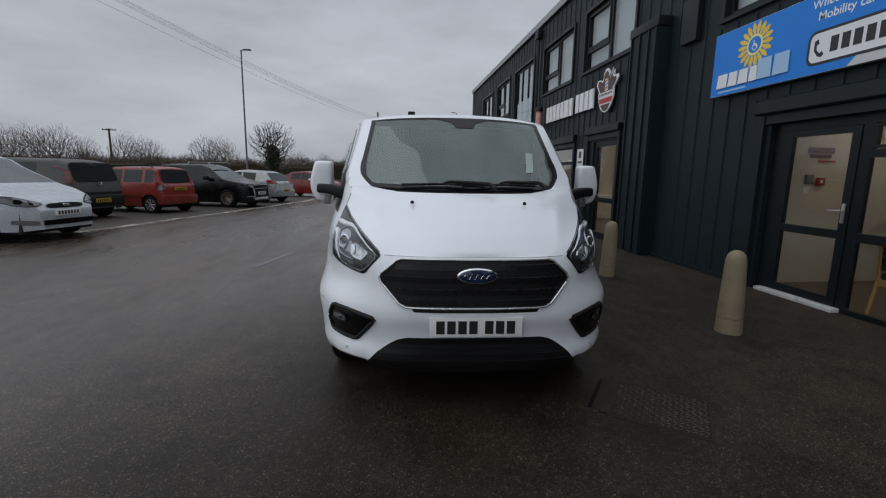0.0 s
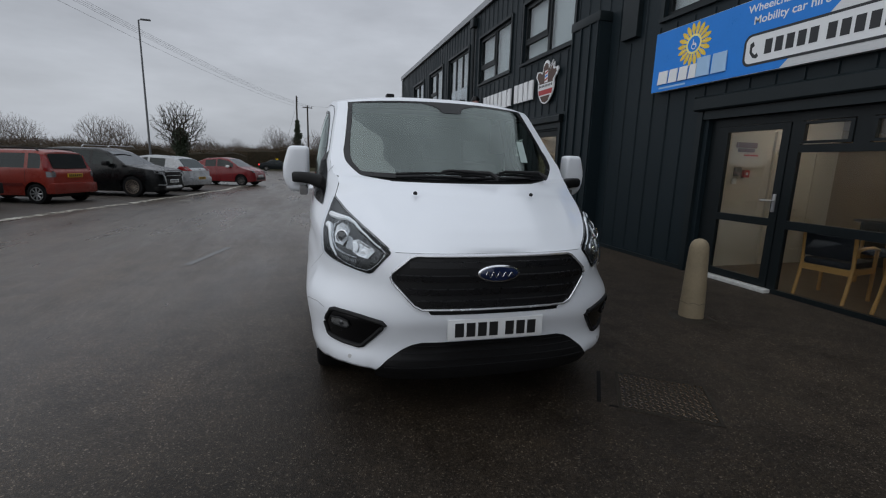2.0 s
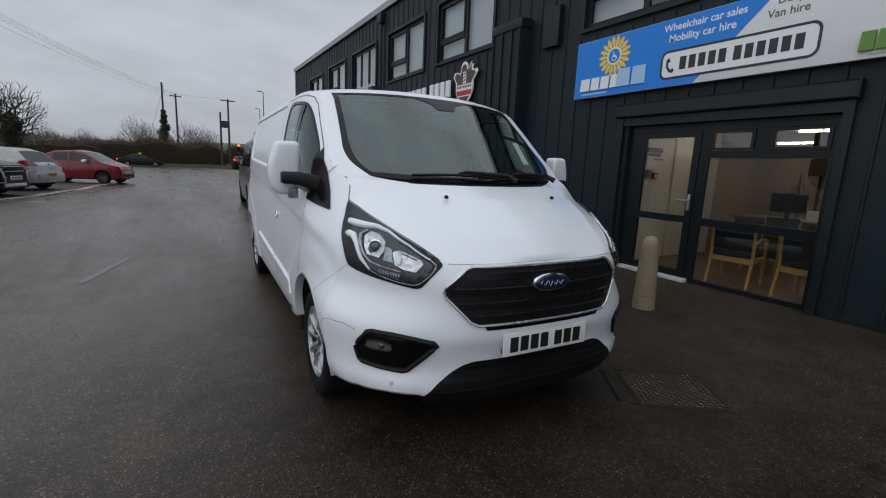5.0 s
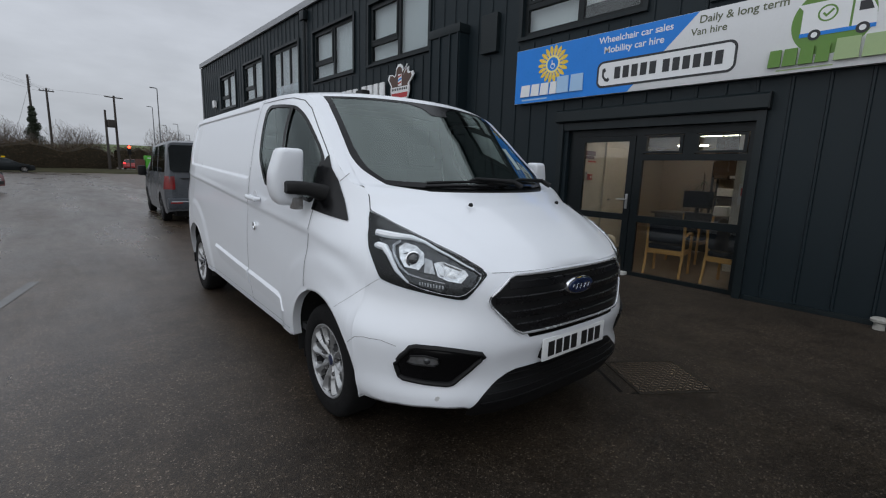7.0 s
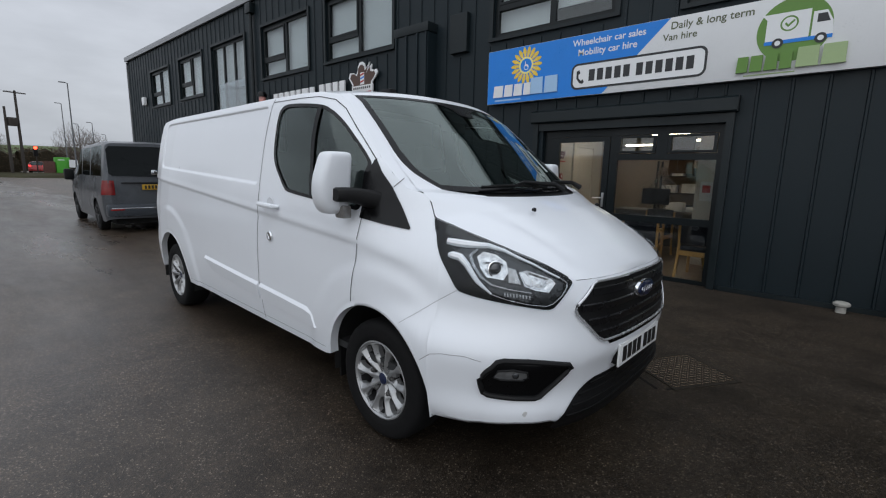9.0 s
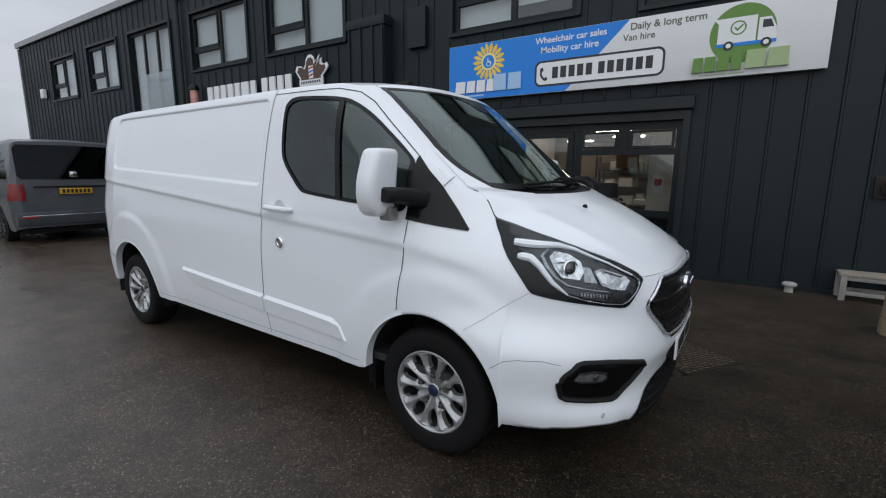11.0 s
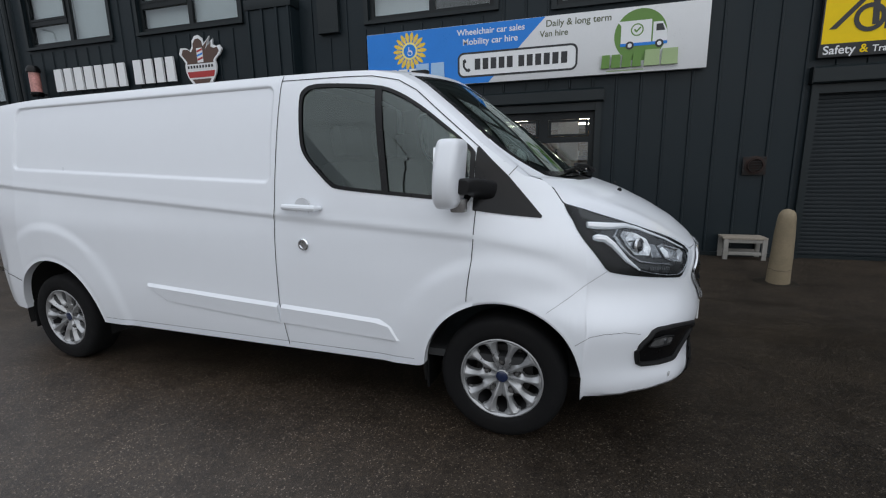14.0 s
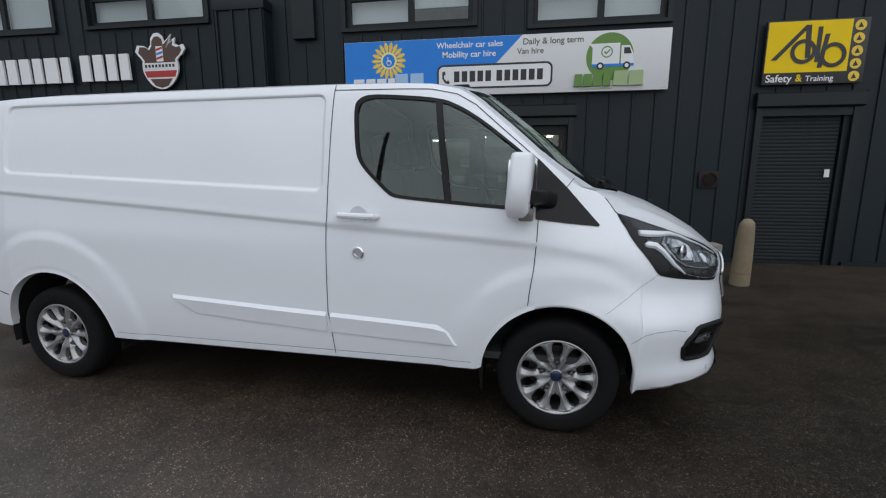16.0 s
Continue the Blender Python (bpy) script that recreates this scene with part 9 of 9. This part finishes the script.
def build_tree(label, m, height, seed, stems=1, ivy=0.0, wide=0.5, fork=0.22, count=900, twig=None, r_tip=0.0065):
    t = thing("tree", label, "tree", m, group="winter trees")
    rng = random.Random(seed)
    trunk, crown, lines = bmesh.new(), bmesh.new(), []
    for s in range(stems):
        off = Vector((rng.gauss(0, 0.3), rng.gauss(0, 0.3), 0)) * (stems > 1)
        th, r0 = height * fork * rng.uniform(0.85, 1.1), height * 0.022 / stems ** 0.4
        top_ = off * 2 + Vector((rng.gauss(0, 0.1), rng.gauss(0, 0.1), th))
        line = [off + Vector((0, 0, -0.35)), off + Vector((0, 0, 0.15)), off.lerp(top_, 0.5) + Vector((rng.gauss(0, 0.04), 0, 0)), top_]
        tube(trunk, line, [r0 * 1.5, r0 * 1.15, r0, r0 * 0.85], 10)
        lines.append(line[2:])
    mid = 0.56 if not ivy else 0.70
    crown_limbs(crown, rng, lines, Vector((0, 0, height * mid)), (height * wide, height * (1.06 - mid)), count, r_tip)
    perches = [v.co.copy() for v in crown.verts] if ivy else []
    part("trunk", trunk, M_BARK, t)
    part("crown", crown, twig or M_TWIG, t, "bare winter limbs and twigs", smooth_deg=None)
    if ivy:
        bm = bmesh.new()

        def where(r):
            z = r.random() ** 0.8 * height * ivy
            rad = (0.125 + 0.03 * math.sin(z * 2.6) + 0.02 * math.sin(z * 6.1 + 1)) * height * math.sqrt(max(0.0, 1 - (z / (height * ivy)) ** 3)) * math.sqrt(r.random()) * r.uniform(0.8, 1.15)
            a = r.uniform(0, 6.283)
            return Vector((rad * math.cos(a), rad * math.sin(a), z))

        leaf_cloud(bm, rng, 9000, where, height * 0.013)
        perches = [p for p in perches if (p - Vector((0, 0, height * 0.55))).length < height * 0.36]
        leaf_cloud(bm, rng, 2600, lambda r: r.choice(perches) + Vector((r.gauss(0, 0.05), r.gauss(0, 0.05), r.gauss(0, 0.05))), height * 0.010)
        part("ivy", bm, M_IVY, t, "dark evergreen ivy round the trunk", smooth_deg=None)
    return t


build_tree("small bare tree with its trunk wrapped in dark ivy", pose(-9.9, 38.5, 0), 5.5, 31, 1, 0.66, 0.40, 0.40, 900, M_BARK, 0.0075)
t_a = build_tree("bare many-stemmed winter tree beyond the hedge", pose(-33.6, 62, 0), 6.2, 5, 3, 0, 0.44, 0.16, 2300, None, 0.0058)
t_b = build_tree("bare rounded winter tree beyond the hedge", pose(-24.0, 62, 0), 6.1, 8, 1, 0, 0.50, 0.25, 2300, None, 0.0058)
for x, y, k, rz, src in ((-49.5, 62, 1.06, 40, t_a), (-46.8, 62, 1.08, 80, t_b), (-44.2, 61.5, 1.1, 120, t_a), (-41.6, 62, 1.1, 200, t_b), (-38.8, 62.5, 0.86, 240, t_a), (-53, 62, 1.0, 10, t_b), (-58, 64, 1.1, 160, t_a), (-31.6, 63, 0.92, 70, t_b), (-22.2, 62.5, 0.93, 140, t_a),
                         (-14, 96, 0.85, 70, t_a), (-10, 98, 0.75, 130, t_b), (-19, 95, 0.9, 290, t_a), (-24, 92, 0.75, 210, t_a), (-29.5, 90, 0.7, 20, t_a),
                         (15.2, 98, 1.35, 50, t_b), (17.6, 100, 1.2, 150, t_a), (-5.6, 74, 1.02, 99, t_a), (-4.2, 74.5, 0.9, 180, t_b), (0.3, 74.5, 0.98, 33, t_a), (1.8, 75, 0.95, 210, t_b), (3.1, 74.5, 0.85, 300, t_a), (-11, 73, 0.5, 300, t_b), (-17, 73, 0.5, 10, t_a)):
    m_ = pose(x, y, 0.1, 0, 0, rz)
    o = copy_thing(src, m_)
    o.scale = (k, k, k)
# far woods under the sky: upright slivers of bare stems and twigs
rng = random.Random(31)
wv, wf = [], []
for _ in range(30000):
    x = rng.uniform(-230, 60)
    h = 6.6 + 3.4 * noise.noise(Vector((x * 0.05, 2, 0))) + 2.4 * noise.noise(Vector((x * 0.21, 5, 0)))
    y, z0 = 150 + rng.gauss(0, 3), -1 + h * rng.random() ** 0.8 * 0.8
    lean, w, ln = rng.gauss(0, 0.35), rng.uniform(0.03, 0.10), rng.uniform(0.8, 2.4)
    z1 = min(z0 + ln, h - 0.9 + rng.gauss(0, 0.4))
    if z1 - z0 < 0.3:
        continue
    k = len(wv)
    wv += [(x - w, y, z0), (x + w, y + 0.1, z0), (x + lean * (z1 - z0) + w * 0.3, y, z1)]
    wf.append((k, k + 1, k + 2))
woods = bpy.data.meshes.new("far_woods")
woods.from_pydata(wv, [], wf)
woods.materials.append(M_TWIG)
tagged(new("far_woods", woods), "line of distant bare winter woods", "woods", kind="stuff")

# ---- street lamps, poles, wires, lights ----
M_LAMPPOST = mat("lamp_post_grey", (0.10, 0.105, 0.11), 0.5, metal=0.4, vary=0.15)
M_POLEWOOD = mat("pole_wood", (0.045, 0.038, 0.033), 0.85, vary=0.3, scale=3)


def street_lamp(x, y, h, deg):
    t = thing("street_lamp", "grey steel street lamp with a flat head", "street lamp", pose(x, y, 0, 0, 0, deg), group="street lamps")
    part("column", tube(bmesh.new(), [(0, 0, -0.1), (0, 0, 1.4), (0, 0, 1.45), (0, 0, h)], [0.10, 0.10, 0.075, 0.05], 10), M_LAMPPOST, t)
    part("arm", tube(bmesh.new(), [(0, 0, h - 0.02), (0.25, 0, h + 0.04)], 0.035, 8), M_LAMPPOST, t)
    part("head", boxes((0.15, 0.75, -0.12, 0.12, h, h + 0.09), bevel=0.03), M_LAMPPOST, t)


street_lamp(-11.85, 38.2, 10.7, 0)
street_lamp(9.1, 66.0, 10.2, 180)
street_lamp(11.98, 88, 10.2, 180)
street_lamp(17.0, 96, 8.4, 180)
street_lamp(17.7, 110, 9.0, 180)
street_lamp(25.1, 125, 8.2, 180)


def wood_pole(x, y, h, arms, label="dark wooden electricity pole with crossarms", r=0.17, reach=(-0.75, 0.75)):
    t = thing("utility_pole", label, "utility pole", pose(x, y, 0, 0, 0, 14), group="utility poles")
    part("pole", tube(bmesh.new(), [(0, 0, -0.2), (0, 0, h)], [r, r * 0.65], 8), M_POLEWOOD, t)
    for z in arms:
        part("crossarm", boxes((*reach, -0.05, 0.05, z - 0.06, z + 0.06)), M_POLEWOOD, t)
        for k in [k for k in (-0.66, -0.25, 0.25, 0.66) if reach[0] < k < reach[1]]:
            part("insulator", tube(bmesh.new(), [(k, 0, z + 0.06), (k, 0, z + 0.22)], [0.03, 0.05], 6), M_STEEL, t)
    return t


p_a = wood_pole(-2.43, 76.0, 11.3, [])
for k in range(5):
    part("insulator", boxes((0.10, 0.24, -0.04, 0.04, 9.9 + k * 0.27, 10.0 + k * 0.27)), M_STEEL, p_a)
bm = bmesh.new()
rng = random.Random(17)
def ivy_place(r):
    cx, cz, rad = r.choice(((-1.5, 1.6, 1.5), (-0.6, 2.6, 1.3), (0.7, 2.2, 1.5), (1.9, 1.5, 1.3), (0.1, 3.6, 1.05), (-0.2, 4.5, 0.80), (0.15, 5.3, 0.66), (-0.05, 6.1, 0.5), (0.05, 6.8, 0.42), (0.0, 7.4, 0.33)))
    d = Vector((r.gauss(0, 1), r.gauss(0, 1), r.gauss(0, 1))).normalized() * rad * r.random() ** 0.45 * r.uniform(0.8, 1.12)
    return Vector((cx + d.x, d.y, max(0.05, cz + d.z)))


leaf_cloud(bm, rng, 16000, ivy_place, 0.10)
part("ivy", bm, M_IVY, p_a, "dark ivy climbing the pole", smooth_deg=None)
wood_pole(-0.83, 78.0, 10.2, [9.85])
wood_pole(-14.2, 10.1, 9.1, [8.9, 8.55, 8.2, 7.85], "dark wooden pole with short crossarms", 0.125, (-0.06, 0.06))
wood_pole(-35.5, 62.0, 6.4, [6.25])
hp = wood_pole(4.2, 70.0, 7.5, [], "dark twin pole carrying a transformer")
part("pole", tube(bmesh.new(), [(1.05, 0, -0.2), (1.05, 0, 9.3)], [0.17, 0.11], 8), M_POLEWOOD, hp)
part("crossarm", boxes((0.1, 2.0, -0.05, 0.05, 9.02, 9.14)), M_POLEWOOD, hp)
part("transformer", boxes((0.15, 0.92, -0.35, 0.35, 5.5, 6.4), bevel=0.05), M_POLEWOOD, hp)
M_WIRE = mat("wire", (0.06, 0.06, 0.065), 0.6)
wires = thing("overhead_wires", "thin overhead electricity wires", "wires", kind="stuff")
for k, (dx, dz) in enumerate(((-0.7, 0), (-0.25, 0.0), (0.25, 0), (0.7, 0), (0.1, -0.5))):
    A_, B_ = Vector((-0.83 + dx, 78.0, 10.1 + dz)), Vector((-14.2 + dx * 0.2, 10.1, 9.0 + dz))
    C_ = B_ + (B_ - A_) * 0.8
    part("wire", tube(bmesh.new(), [A_.lerp(B_, f / 24) + Vector((0, 0, -1.0 * 4 * (f / 24) * (1 - f / 24))) for f in range(25)], 0.0065, 4), M_WIRE, wires)
    part("wire", tube(bmesh.new(), [B_.lerp(C_, f / 12) + Vector((0, 0, -0.8 * 4 * (f / 12) * (1 - f / 12))) for f in range(13)], 0.0065, 4), M_WIRE, wires)
for dx in (-0.5, 0.5):
    part("wire", tube(bmesh.new(), [Vector((-0.83 + dx, 78.0, 10.1)).lerp(Vector((5.25 + dx, 70.25, 9.2)), f / 10) for f in range(11)], 0.0065, 4), M_WIRE, wires)
part("wire", tube(bmesh.new(), [Vector((-2.43, 76, 10.0)).lerp(Vector((-5.2, 75, 0.3)), f / 6) for f in range(7)], 0.012, 4), M_WIRE, wires)

tl = thing("traffic_light", "traffic light showing red at the junction", "traffic light", pose(6.55, 72.0, -0.05, 0, 0, 0))
part("post", tube(bmesh.new(), [(0, 0, 0), (0, 0, 3.0)], 0.06, 8), M_POLEWOOD, tl)
part("signal_head", boxes((-0.2, 0.2, -0.12, 0.12, 2.4, 3.6), bevel=0.03), M_BLACK, tl)
bm = bmesh.new()
lathe(bm, [(0.17, 0.0), (0.12, 0.03), (0.0005, 0.05)], 16, "z", Matrix.Translation((0, -0.12, 3.36)) @ pose(0, 0, 0, 90))
part("red_lamp", bm, glow_mat("red_signal", (1.0, 0.07, 0.03), 6.0), tl)
gb = thing("green_cabinet", "bright green roadside cabinet", "cabinet", pose(8.65, 71.0, 0.35, 0, 0, 10))
part("cabinet", boxes((-0.66, 0.66, -0.4, 0.4, -0.4, 1.95), bevel=0.04), mat("bright_green", (0.07, 0.36, 0.03), 0.5), gb)
part("panel_line", boxes((-0.5, 0.1, -0.412, -0.402, 1.6, 1.7)), M_INKW, gb)
wb = thing("roadside_notice", "white notice board on posts by the junction", "sign", pose(9.62, 70.5, 0))
part("board", boxes((-0.4, 0.4, -0.03, 0.03, 1.15, 2.05)), M_INKW, wb)
for xx in (-0.34, 0.34):
    part("post", boxes((xx - 0.04, xx + 0.04, 0.032, 0.10, 0, 2.05)), M_POLEWOOD, wb)
fw = thing("brick_wall", "dark red brick pier by the junction", "wall", pose(7.45, 71.0, 0.05))
part("wall", boxes((-0.5, 0.5, -0.4, 0.4, 0, 1.75), bevel=0.03), mat("dark_brick", (0.10, 0.045, 0.035), 0.85, vary=0.4, scale=6), fw)
